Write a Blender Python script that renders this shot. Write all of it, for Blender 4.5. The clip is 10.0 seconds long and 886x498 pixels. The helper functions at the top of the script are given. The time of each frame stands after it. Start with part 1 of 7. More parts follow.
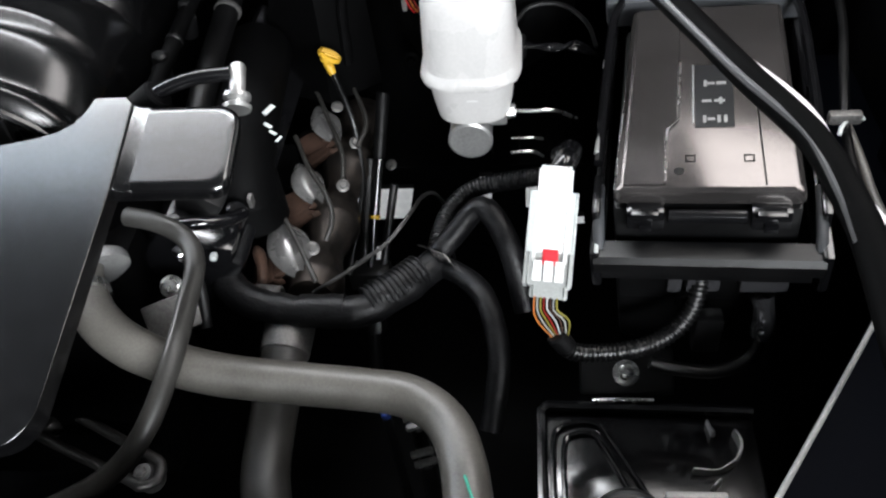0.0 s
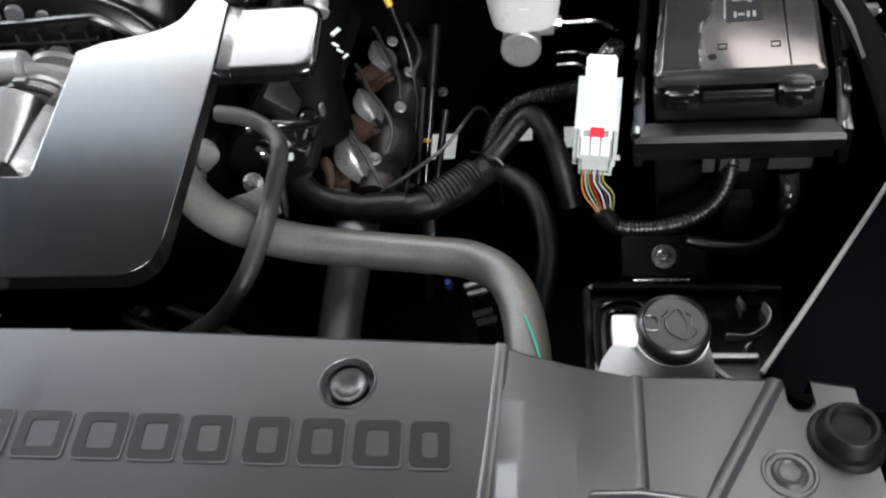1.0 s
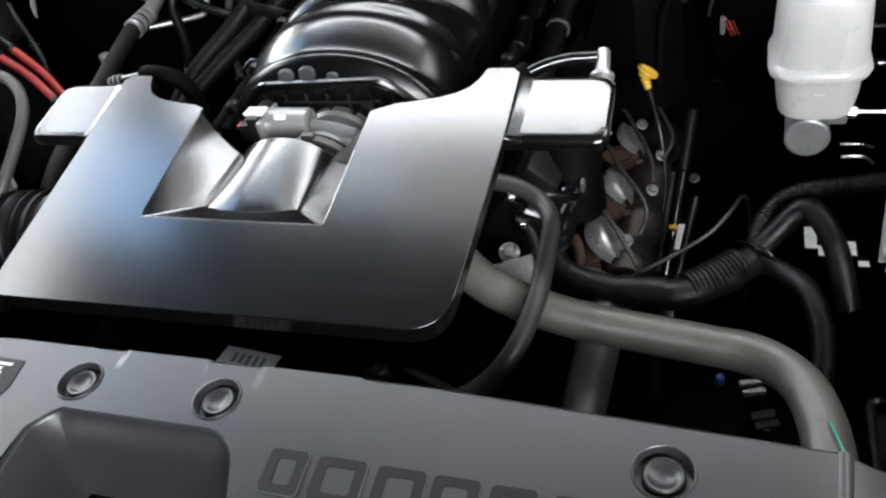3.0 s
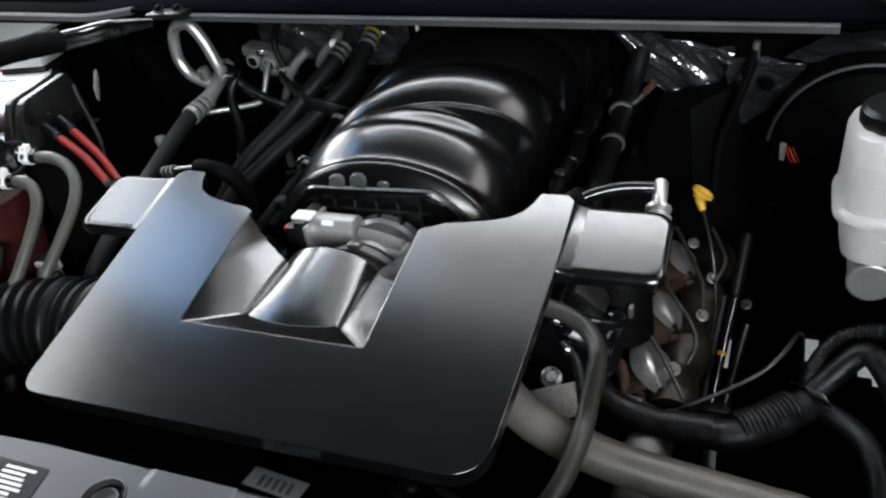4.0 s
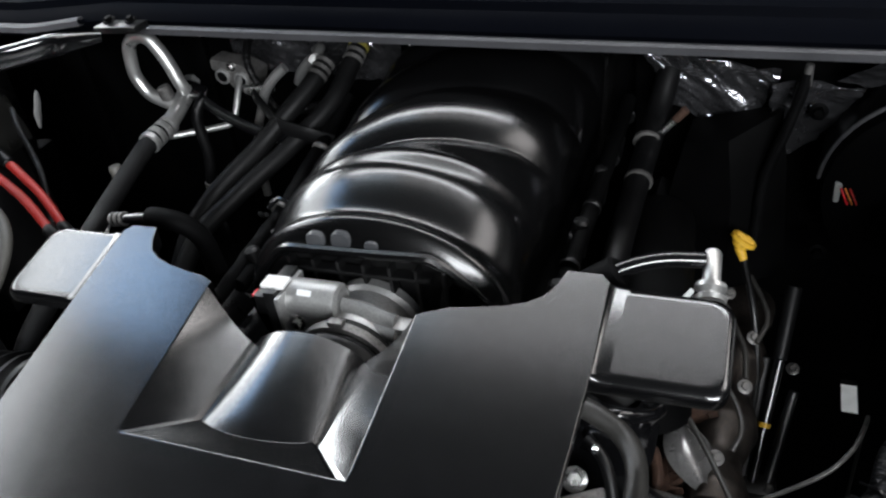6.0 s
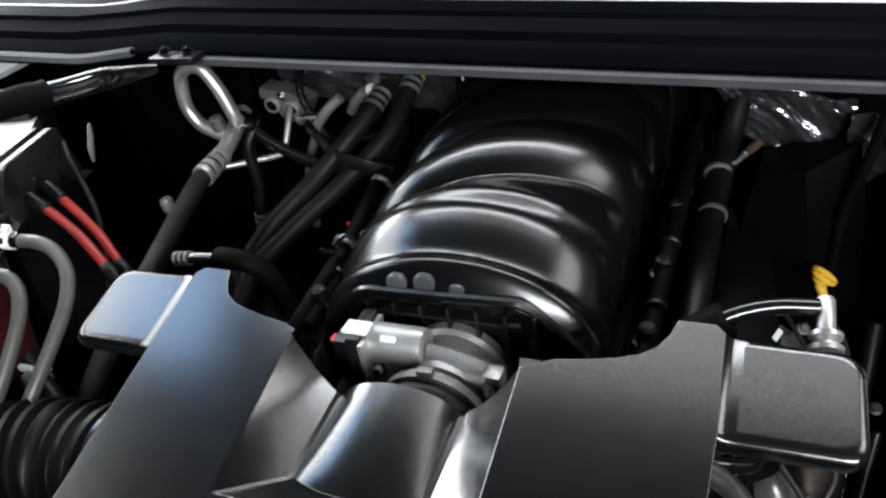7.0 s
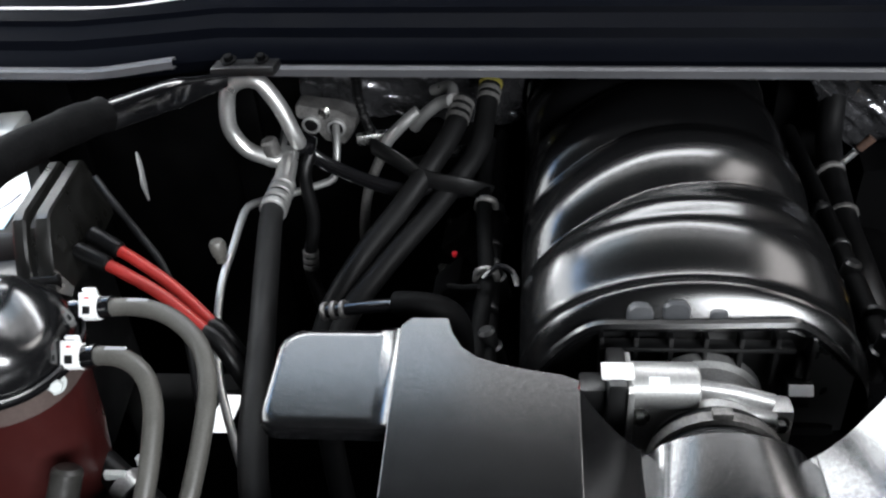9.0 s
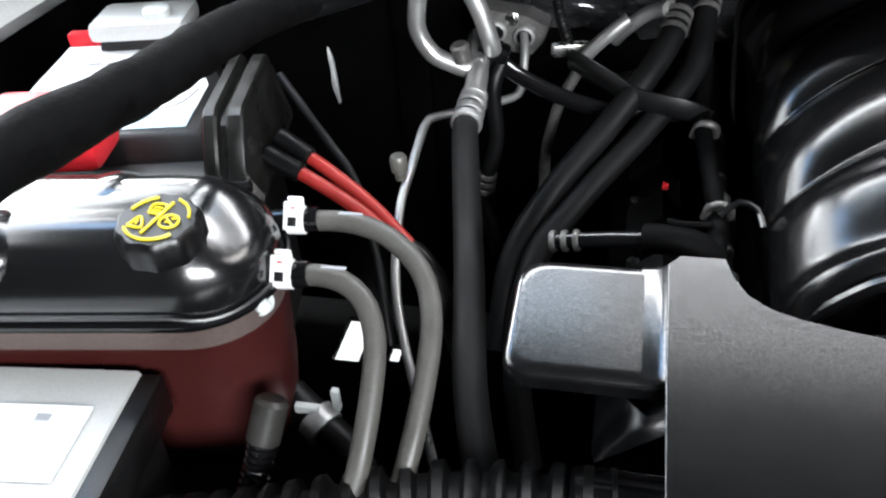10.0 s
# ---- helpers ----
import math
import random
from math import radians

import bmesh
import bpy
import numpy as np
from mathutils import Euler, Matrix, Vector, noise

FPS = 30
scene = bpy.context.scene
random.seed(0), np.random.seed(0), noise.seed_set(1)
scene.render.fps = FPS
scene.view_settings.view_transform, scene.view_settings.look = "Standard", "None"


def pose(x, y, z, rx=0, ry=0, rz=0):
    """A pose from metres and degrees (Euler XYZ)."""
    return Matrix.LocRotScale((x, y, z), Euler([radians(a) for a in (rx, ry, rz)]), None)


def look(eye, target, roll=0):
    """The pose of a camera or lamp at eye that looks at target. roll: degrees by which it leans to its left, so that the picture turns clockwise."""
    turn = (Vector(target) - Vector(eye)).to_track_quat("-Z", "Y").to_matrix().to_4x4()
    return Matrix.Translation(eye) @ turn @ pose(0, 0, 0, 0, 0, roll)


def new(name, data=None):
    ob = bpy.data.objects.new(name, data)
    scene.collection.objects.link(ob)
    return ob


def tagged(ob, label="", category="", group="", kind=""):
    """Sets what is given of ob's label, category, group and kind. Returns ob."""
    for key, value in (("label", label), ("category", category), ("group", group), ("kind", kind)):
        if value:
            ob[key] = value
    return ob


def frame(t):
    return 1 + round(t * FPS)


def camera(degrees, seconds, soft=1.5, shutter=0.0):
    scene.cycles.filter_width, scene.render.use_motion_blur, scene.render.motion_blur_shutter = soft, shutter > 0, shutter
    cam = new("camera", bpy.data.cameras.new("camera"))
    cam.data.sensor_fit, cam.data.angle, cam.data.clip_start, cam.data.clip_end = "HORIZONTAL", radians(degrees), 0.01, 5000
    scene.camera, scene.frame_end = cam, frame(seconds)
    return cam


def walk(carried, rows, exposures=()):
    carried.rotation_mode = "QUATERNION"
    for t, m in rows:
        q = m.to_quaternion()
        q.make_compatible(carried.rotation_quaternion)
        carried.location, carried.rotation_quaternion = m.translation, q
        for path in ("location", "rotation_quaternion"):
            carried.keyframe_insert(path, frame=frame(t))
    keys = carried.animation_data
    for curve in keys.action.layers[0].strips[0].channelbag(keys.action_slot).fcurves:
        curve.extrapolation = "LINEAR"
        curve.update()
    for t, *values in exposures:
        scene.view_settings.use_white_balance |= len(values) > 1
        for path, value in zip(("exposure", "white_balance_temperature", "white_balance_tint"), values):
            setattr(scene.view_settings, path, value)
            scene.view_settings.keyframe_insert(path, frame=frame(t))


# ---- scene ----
cam = camera(56.6, 10.0, soft=2.3)
PATH = [
    (0, (0.6249, -0.0656, 1.7399), (0.3946, 1.3165, 0.3127), -7.68),
    (0.5, (0.6203, -0.1529, 1.7417), (0.3243, 1.2504, 0.3478), -9.31),
    (1, (0.6018, -0.2267, 1.7242), (0.3065, 1.1559, 0.3096), -9.72),
    (1.5, (0.5745, -0.2540, 1.7044), (0.2173, 1.1338, 0.3092), -10.16),
    (2, (0.5218, -0.2671, 1.6903), (0.0570, 1.1559, 0.3640), -11.49),
    (2.5, (0.4872, -0.2673, 1.6895), (-0.0620, 1.1869, 0.4310), -11.74),
    (2.7, (0.4832, -0.2568, 1.6971), (-0.1145, 1.1964, 0.4598), -12.15),
    (3.8, (0.4600, -0.1963, 1.7410), (-0.2901, 1.3016, 0.6485), -9.98),
    (4, (0.4563, -0.1866, 1.7480), (-0.2966, 1.3323, 0.6868), -9.33),
    (4.5, (0.4432, -0.1286, 1.7389), (-0.3313, 1.4231, 0.7429), -8.86),
    (5, (0.4148, -0.0619, 1.7192), (-0.3553, 1.4392, 0.6451), -9.05),
    (5.2, (0.4076, -0.0518, 1.7223), (-0.3421, 1.4325, 0.6111), -9.05),
    (6.3, (0.3660, 0.0066, 1.7401), (-0.3590, 1.5134, 0.6429), -9.14),
    (6.5, (0.3593, 0.0159, 1.7429), (-0.3976, 1.5072, 0.6460), -9.92),
    (7, (0.2820, -0.0032, 1.7556), (-0.4443, 1.5184, 0.6798), -9.23),
    (7.5, (0.1523, -0.0219, 1.7664), (-0.3736, 1.5774, 0.6869), -8.10),
    (8, (0.0367, -0.0176, 1.7606), (-0.2791, 1.6362, 0.6812), -6.24),
    (8.5, (-0.0506, -0.0095, 1.7524), (-0.3019, 1.6604, 0.6808), -4.73),
    (9, (-0.1343, 0.0132, 1.7285), (-0.3765, 1.6817, 0.6527), -4.53),
    (9.5, (-0.2071, 0.0422, 1.7028), (-0.4749, 1.6691, 0.5709), -3.89),
    (10, (-0.2861, 0.0734, 1.6703), (-0.6846, 1.6289, 0.4778), -4.32),
]
walk(cam, [(t, look(eye, target, roll)) for t, eye, target, roll in PATH], [(0, 0.1), (1.2, 0.1), (2.0, 0.05), (2.6, -0.12), (4.0, -0.6), (5.0, -0.65), (8.5, -0.1), (9.3, -0.05), (10, 0.25)])

# ---------------------------------------------------------------- light
scene.view_settings.exposure = 0.0
world = bpy.data.worlds.new("hall_air")
scene.world = world
world.use_nodes = True
world.node_tree.nodes["Background"].inputs[0].default_value = (0.55, 0.62, 0.75, 1)
world.node_tree.nodes["Background"].inputs[1].default_value = 0.03


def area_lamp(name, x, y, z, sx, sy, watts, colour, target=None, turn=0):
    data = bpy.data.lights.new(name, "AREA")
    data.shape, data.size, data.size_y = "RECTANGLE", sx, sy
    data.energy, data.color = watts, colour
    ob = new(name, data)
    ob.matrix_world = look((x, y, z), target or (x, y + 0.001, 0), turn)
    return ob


# Unseen area lamps, placed where the cover's reflections point to bright sources.
area_lamp("overhead_light", -0.17, 1.14, 2.28, 1.66, 0.18, 20.0, (0.93, 0.96, 1.0))
area_lamp("overhead_light_edge", -0.55, 0.91, 2.28, 0.50, 0.18, 1.35, (0.72, 0.86, 1.0))
area_lamp("overhead_light_edge", 0.20, 0.88, 2.28, 1.00, 0.20, 1.6, (0.97, 0.975, 1.0))
area_lamp("side_light", 1.25, 0.76, 2.28, 0.80, 0.60, 11, (1.0, 0.97, 0.96))
area_lamp("side_light", -2.00, 0.80, 2.28, 1.46, 1.40, 64, (0.92, 0.96, 1.0))
# Unseen blue lamp, added to tint the edge of the cover's reflections.
area_lamp("blue_fringe_light", -1.10, 0.86, 2.28, 0.32, 0.32, 2.4, (0.38, 0.62, 1.0))
area_lamp("side_light", -2.30, 1.95, 2.28, 1.10, 1.00, 95, (0.94, 0.97, 1.0))
# Unseen lamps at the side walls, added to light up the manifold's flanks.
area_lamp("west_wall_light", -6.9, 3.5, 2.95, 6.4, 2.4, 200, (0.90, 0.95, 1.0), (0, 2.0, 1.3))
area_lamp("east_wall_light", 6.9, 3.0, 2.9, 4.5, 1.8, 18, (0.95, 0.97, 1.0), (0, 2.0, 1.3))
area_lamp("front_lamp", 2.2, -3.3, 3.0, 3.0, 1.2, 480, (0.925, 0.96, 1.0), (0.2, 0.6, 1.1))

# ---------------------------------------------------------------- materials
def material(name, colour, rough, metal=0.0, vary=0.25, stain=6.0, grain=400.0, bump=0.15, dist=0.0006, rough_var=0.12, second=None, coat=0.0, spec=0.5):
    m = bpy.data.materials.new(name)
    m.use_nodes = True
    nt = m.node_tree
    bsdf = nt.nodes["Principled BSDF"]
    tc = nt.nodes.new("ShaderNodeTexCoord")

    def noise_tex(scale, detail=4.0):
        n = nt.nodes.new("ShaderNodeTexNoise")
        n.inputs["Scale"].default_value, n.inputs["Detail"].default_value = scale, detail
        nt.links.new(tc.outputs["Object"], n.inputs["Vector"])
        return n

    big, fine = noise_tex(stain), noise_tex(grain, 2.0)
    add = nt.nodes.new("ShaderNodeMath")
    add.operation = "ADD"
    nt.links.new(big.outputs["Fac"], add.inputs[0])
    nt.links.new(fine.outputs["Fac"], add.inputs[1])
    ramp = nt.nodes.new("ShaderNodeMapRange")
    ramp.inputs["From Min"].default_value, ramp.inputs["From Max"].default_value = 0.7, 1.3
    nt.links.new(add.outputs[0], ramp.inputs["Value"])
    mix = nt.nodes.new("ShaderNodeMix")
    mix.data_type = "RGBA"
    dark = tuple(c * (1 - vary) for c in colour)
    light = second or tuple(min(1.0, c * (1 + vary)) for c in colour)
    mix.inputs[6].default_value, mix.inputs[7].default_value = (*dark, 1), (*light, 1)
    nt.links.new(ramp.outputs[0], mix.inputs[0])
    nt.links.new(mix.outputs[2], bsdf.inputs["Base Color"])
    rr = nt.nodes.new("ShaderNodeMapRange")
    rr.inputs["From Min"].default_value, rr.inputs["From Max"].default_value = 0.3, 0.7
    rr.inputs["To Min"].default_value, rr.inputs["To Max"].default_value = max(0.02, rough - rough_var), min(1.0, rough + rough_var)
    nt.links.new(big.outputs["Fac"], rr.inputs["Value"])
    nt.links.new(rr.outputs[0], bsdf.inputs["Roughness"])
    bsdf.inputs["Metallic"].default_value = metal
    bsdf.inputs["Coat Weight"].default_value = coat
    bsdf.inputs["Specular IOR Level"].default_value = spec
    if bump:
        b = nt.nodes.new("ShaderNodeBump")
        b.inputs["Strength"].default_value, b.inputs["Distance"].default_value = bump, dist
        nt.links.new(fine.outputs["Fac"], b.inputs["Height"])
        nt.links.new(b.outputs[0], bsdf.inputs["Normal"])
    return m


COVER = material("grained_black_plastic", (0.0032, 0.0032, 0.0035), 0.19, vary=0.25, stain=60, grain=1100, bump=0.035, dist=0.0004, rough_var=0.012, spec=0.9)
PANEL = material("grey_moulded_plastic", (0.026, 0.026, 0.028), 0.36, vary=0.12, stain=5, grain=900, bump=0.12, dist=0.0004, rough_var=0.05, spec=0.7)
LETTER = material("dark_inset_plastic", (0.012, 0.0122, 0.0132), 0.5, vary=0.15, grain=900, bump=0.1, spec=0.25)
MANIFOLD = material("satin_black_nylon", (0.0022, 0.0022, 0.0024), 0.225, vary=0.25, stain=7, grain=900, bump=0.06, dist=0.0003, rough_var=0.03, spec=0.7)
BLACK = material("black_plastic", (0.0028, 0.0028, 0.003), 0.38, vary=0.3, stain=14, grain=500, bump=0.2)
GLOSS = material("gloss_black_plastic", (0.004, 0.004, 0.0045), 0.15, vary=0.2, stain=10, grain=300, bump=0.03, rough_var=0.06, spec=0.75)
PAINTBAR = material("glossy_black_paint", (0.003, 0.003, 0.0034), 0.10, vary=0.15, stain=8, grain=300, bump=0.02, rough_var=0.03, spec=1.0, coat=0.6)
PAINT = material("dark_blue_black_paint", (0.0014, 0.0017, 0.0028), 0.45, vary=0.2, stain=4, grain=250, bump=0.04, spec=0.01)
DEEP = material("near_black_metal", (0.0008, 0.0008, 0.0009), 0.6, vary=0.5, stain=12, grain=220, bump=0.3, spec=0.04)
RUBBER = material("black_rubber", (0.0032, 0.0032, 0.0034), 0.42, vary=0.3, stain=20, grain=350, bump=0.2, spec=0.2)
HOSE = material("dusty_grey_rubber", (0.105, 0.099, 0.088), 0.40, spec=0.8, vary=0.28, stain=26, grain=420, bump=0.25, rough_var=0.1)
DARKHOSE = material("dark_grey_rubber", (0.026, 0.025, 0.023), 0.42, vary=0.25, stain=30, grain=420, bump=0.25)
PALEHOSE = material("pale_grey_rubber", (0.06, 0.058, 0.052), 0.45, vary=0.18, stain=30, grain=500, bump=0.2)
SOFTRUBBER = material("soft_black_rubber", (0.0042, 0.0042, 0.0044), 0.55, vary=0.25, stain=20, grain=350, bump=0.2, spec=0.15)
TAPE = material("black_cloth_tape", (0.005, 0.005, 0.0055), 0.42, vary=0.4, stain=60, grain=260, bump=0.6, dist=0.0012, rough_var=0.14, spec=0.32)
FOAM = material("black_foam_sleeve", (0.0028, 0.0028, 0.003), 0.7, vary=0.4, stain=40, grain=260, bump=0.5, dist=0.001, spec=0.06)
ALU = material("cast_aluminium", (0.36, 0.36, 0.355), 0.42, metal=0.65, vary=0.18, stain=18, grain=450, bump=0.3, rough_var=0.1)
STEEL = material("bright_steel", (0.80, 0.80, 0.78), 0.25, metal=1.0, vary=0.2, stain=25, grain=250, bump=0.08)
TUBEALU = material("drawn_aluminium_tube", (0.56, 0.56, 0.55), 0.36, metal=0.85, vary=0.15, stain=20, grain=500, bump=0.12)
DULL = material("dull_grey_metal", (0.16, 0.155, 0.15), 0.5, metal=0.7, vary=0.35, stain=22, grain=300, bump=0.3)
DARKPIPE = material("dark_steel_pipe", (0.06, 0.058, 0.056), 0.42, metal=0.7, vary=0.3, stain=22, grain=300, bump=0.2)
RUST = material("rusty_iron", (0.05, 0.025, 0.016), 0.75, metal=0.2, vary=0.5, stain=30, grain=260, bump=0.6, dist=0.001)
HEADER = material("heat_stained_steel", (0.05, 0.048, 0.046), 0.42, metal=0.8, vary=0.35, stain=40, grain=300, bump=0.25, second=(0.07, 0.057, 0.049))
SHIELD = material("bright_stained_steel", (0.26, 0.255, 0.25), 0.28, metal=0.7, vary=0.2, stain=30, grain=260, bump=0.12)
WHITE = material("white_plastic", (0.78, 0.78, 0.77), 0.38, vary=0.05, stain=12, grain=400, bump=0.05)
MILK = material("milky_reservoir_plastic", (0.48, 0.47, 0.462), 0.35, vary=0.06, stain=9, grain=300, bump=0.05)
AIRGREY = material("light_grey_box_plastic", (0.44, 0.45, 0.44), 0.42, vary=0.08, stain=7, grain=500, bump=0.12)
TANKTOP = material("semi_gloss_black_plastic", (0.005, 0.005, 0.0055), 0.19, vary=0.2, stain=10, grain=400, bump=0.04, rough_var=0.05, spec=1.0)
PINKBAND = material("milky_red_plastic", (0.085, 0.064, 0.058), 0.4, vary=0.15, stain=14, grain=300, bump=0.08)
PALE = material("pale_grey_plastic", (0.50, 0.53, 0.52), 0.4, vary=0.1, stain=14, grain=400, bump=0.08)
REDTANK = material("red_brown_translucent_plastic", (0.036, 0.0072, 0.0066), 0.36, vary=0.12, stain=9, grain=200, bump=0.03)
REDCABLE = material("red_cable_sheath", (0.25, 0.015, 0.012), 0.42, vary=0.15, stain=25, grain=400, bump=0.1)
RED = material("red_plastic", (0.62, 0.02, 0.03), 0.4, vary=0.1)
YELLOW = material("yellow_plastic", (0.62, 0.36, 0.03), 0.42, vary=0.15, stain=25, grain=400, bump=0.12)
OLIVE = material("dull_olive_yellow_plastic", (0.22, 0.19, 0.035), 0.5, vary=0.2, stain=25, grain=400, bump=0.1)
YELLOWINK = material("yellow_print", (0.75, 0.60, 0.02), 0.5, vary=0.08, bump=0)
LABEL = material("white_paper_label", (0.80, 0.82, 0.84), 0.45, vary=0.04, stain=10, bump=0)
BLUELABEL = material("pale_blue_label", (0.50, 0.66, 0.78), 0.4, vary=0.08, stain=8, bump=0)
INK = material("grey_print", (0.25, 0.26, 0.28), 0.5, vary=0.1, bump=0)
GREEN = material("green_paint_mark", (0.05, 0.42, 0.30), 0.5, vary=0.2, bump=0)
BLUEPLUG = material("blue_plastic", (0.015, 0.035, 0.16), 0.4, vary=0.1, bump=0)
ORANGE = material("orange_wire", (0.45, 0.14, 0.03), 0.45, bump=0)
RIBGREY = material("worn_olive_black_plastic", (0.004, 0.0039, 0.0034), 0.34, vary=0.25, stain=30, grain=500, bump=0.12)
GREYBOX = material("grey_box_plastic", (0.30, 0.31, 0.30), 0.45, vary=0.15, stain=8, grain=500, bump=0.15)
LIPMAT = material("mid_grey_seal", (0.048, 0.048, 0.052), 0.5, vary=0.15, stain=12, bump=0.1)
TRAYGREY = material("grey_tray_plastic", (0.05, 0.052, 0.056), 0.4, vary=0.15, stain=20, grain=500, bump=0.12)
PINKWHITE = material("pinkish_white", (0.72, 0.66, 0.68), 0.3, vary=0.08, stain=14, grain=300, bump=0.04)
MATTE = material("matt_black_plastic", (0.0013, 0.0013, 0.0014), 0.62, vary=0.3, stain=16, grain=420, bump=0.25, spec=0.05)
CONCRETE = material("pale_concrete_floor", (0.75, 0.75, 0.74), 0.5, vary=0.12, stain=1.2, grain=40, bump=0.2, dist=0.002)
DARKWALL = material("dark_hall_wall", (0.014, 0.0142, 0.0155), 0.8, vary=0.2, stain=0.6, grain=12, bump=0.2, dist=0.004)


def foil_material():
    m = material("crinkled_foil", (0.20, 0.20, 0.212), 0.13, metal=0.9, vary=0.15, stain=16, grain=60, bump=0.0)
    nt = m.node_tree
    tc = nt.nodes.new("ShaderNodeTexCoord")
    v = nt.nodes.new("ShaderNodeTexNoise")
    v.inputs["Scale"].default_value, v.inputs["Detail"].default_value, v.inputs["Distortion"].default_value = 26, 2.0, 1.6
    b = nt.nodes.new("ShaderNodeBump")
    b.inputs["Strength"].default_value, b.inputs["Distance"].default_value = 0.5, 0.012
    nt.links.new(tc.outputs["Object"], v.inputs["Vector"])
    nt.links.new(v.outputs["Fac"], b.inputs["Height"])
    nt.links.new(b.outputs[0], nt.nodes["Principled BSDF"].inputs["Normal"])
    return m


FOIL = foil_material()


def mottle(m, scale, strength, stretch):
    """A second, coarser relief under the grain, drawn out along y."""
    nt = m.node_tree
    tc, mp, nz, b = [nt.nodes.new(k) for k in ("ShaderNodeTexCoord", "ShaderNodeMapping", "ShaderNodeTexNoise", "ShaderNodeBump")]
    mp.inputs["Scale"].default_value = (1.0, stretch, 1.0)
    nz.inputs["Scale"].default_value, nz.inputs["Detail"].default_value = scale, 5.0
    b.inputs["Strength"].default_value, b.inputs["Distance"].default_value = strength, 0.0012
    nt.links.new(tc.outputs["Object"], mp.inputs["Vector"])
    nt.links.new(mp.outputs[0], nz.inputs["Vector"])
    nt.links.new(nz.outputs["Fac"], b.inputs["Height"])
    fine = [n for n in nt.nodes if n.type == "BUMP" and n is not b and n != b][0]
    nt.links.new(b.outputs[0], fine.inputs["Normal"])


mottle(COVER, 430.0, 0.03, 1.0)


def speckle(m, scale, low, high):
    """Grain that breaks up the gloss."""
    nt = m.node_tree
    tc, nz, mr = [nt.nodes.new(k) for k in ("ShaderNodeTexCoord", "ShaderNodeTexNoise", "ShaderNodeMapRange")]
    nz.inputs["Scale"].default_value, nz.inputs["Detail"].default_value = scale, 3.0
    mr.inputs["From Min"].default_value, mr.inputs["From Max"].default_value = 0.35, 0.65
    mr.inputs["To Min"].default_value, mr.inputs["To Max"].default_value = low, high
    nt.links.new(tc.outputs["Object"], nz.inputs["Vector"])
    nt.links.new(nz.outputs["Fac"], mr.inputs["Value"])
    nt.links.new(mr.outputs[0], nt.nodes["Principled BSDF"].inputs["Specular IOR Level"])


speckle(COVER, 680.0, 0.84, 1.30)

# ---------------------------------------------------------------- building tools
BASE = {}


def V(*p):
    return Vector(p)


def finish(ob_name, bm, mat, loc, sharp=38):
    bmesh.ops.remove_doubles(bm, verts=bm.verts, dist=0.00004)
    bmesh.ops.recalc_face_normals(bm, faces=bm.faces)
    bmesh.ops.translate(bm, verts=bm.verts, vec=-Vector(loc))
    me = bpy.data.meshes.new(ob_name)
    bm.to_mesh(me)
    bm.free()
    me.materials.append(mat)
    me.polygons.foreach_set("use_smooth", [True] * len(me.polygons))
    me.set_sharp_from_angle(angle=radians(sharp))
    return new(ob_name, me)


def thing(name, loc, label, category, group="", kind=""):
    ob = new(name)
    ob.location = loc
    ob.empty_display_size = 0.02
    BASE[ob] = Vector(loc)
    return tagged(ob, label, category, group, kind)


def part(name, bm, mat, parent, label="", sharp=38):
    ob = finish(name, bm, mat, BASE[parent], sharp)
    ob.parent = parent
    BASE[ob] = BASE[parent]
    return tagged(ob, label) if label else ob


def solo(name, bm, mat, loc, label, category="", group="", kind="", sharp=38):
    ob = finish(name, bm, mat, loc, sharp)
    ob.location = loc
    BASE[ob] = Vector(loc)
    return tagged(ob, label, category, group, kind)


def bms(*calls):
    """A new bmesh filled by the given (function, args...) calls."""
    bm = bmesh.new()
    for f, *a in calls:
        f(bm, *a)
    return bm


def frame_of(axis):
    a = Vector(axis).normalized()
    u = a.orthogonal().normalized()
    if abs(a.z) < 0.95:
        u = a.cross(Vector((0, 0, 1))).normalized()
    else:
        u = Vector((1, 0, 0)) - a * a.x
        u.normalize()
    return u, a.cross(u), a


def box(bm, c, size, bevel=0.002, rot=None):
    r = bmesh.ops.create_cube(bm, size=1.0)
    vs = r["verts"]
    for v in vs:
        p = Vector((v.co.x * size[0], v.co.y * size[1], v.co.z * size[2]))
        v.co = (rot.to_3x3() @ p if rot else p) + Vector(c)
    if bevel:
        es = list({e for v in vs for e in v.link_edges})
        bmesh.ops.bevel(bm, geom=es, offset=bevel, segments=2, affect="EDGES", profile=0.6)


def lathe(bm, o, axis, prof, seg=24, lobes=0, lobe=0.0):
    """A turned shape: (radius, height) pairs along the axis from o."""
    u, w, a = frame_of(axis)
    rings = []
    for r, h in prof:
        ring = []
        for k in range(seg):
            t = 2 * math.pi * k / seg
            rr = r * (1 + lobe * math.cos(lobes * t)) if lobes else r
            ring.append(bm.verts.new(Vector(o) + a * h + (u * math.cos(t) + w * math.sin(t)) * rr))
        rings.append(ring)
    for p, q in zip(rings, rings[1:]):
        for k in range(seg):
            bm.faces.new((p[k], p[(k + 1) % seg], q[(k + 1) % seg], q[k]))
    bm.faces.new(rings[0][::-1])
    bm.faces.new(rings[-1])


def rod(bm, p0, p1, r, r1=None, seg=16, edge=0.0):
    p0, p1 = Vector(p0), Vector(p1)
    h = (p1 - p0).length
    r1 = r if r1 is None else r1
    prof = [(r - edge, 0), (r, edge), (r1, h - edge), (r1 - edge, h)] if edge else [(r, 0), (r1, h)]
    lathe(bm, p0, p1 - p0, prof, seg)


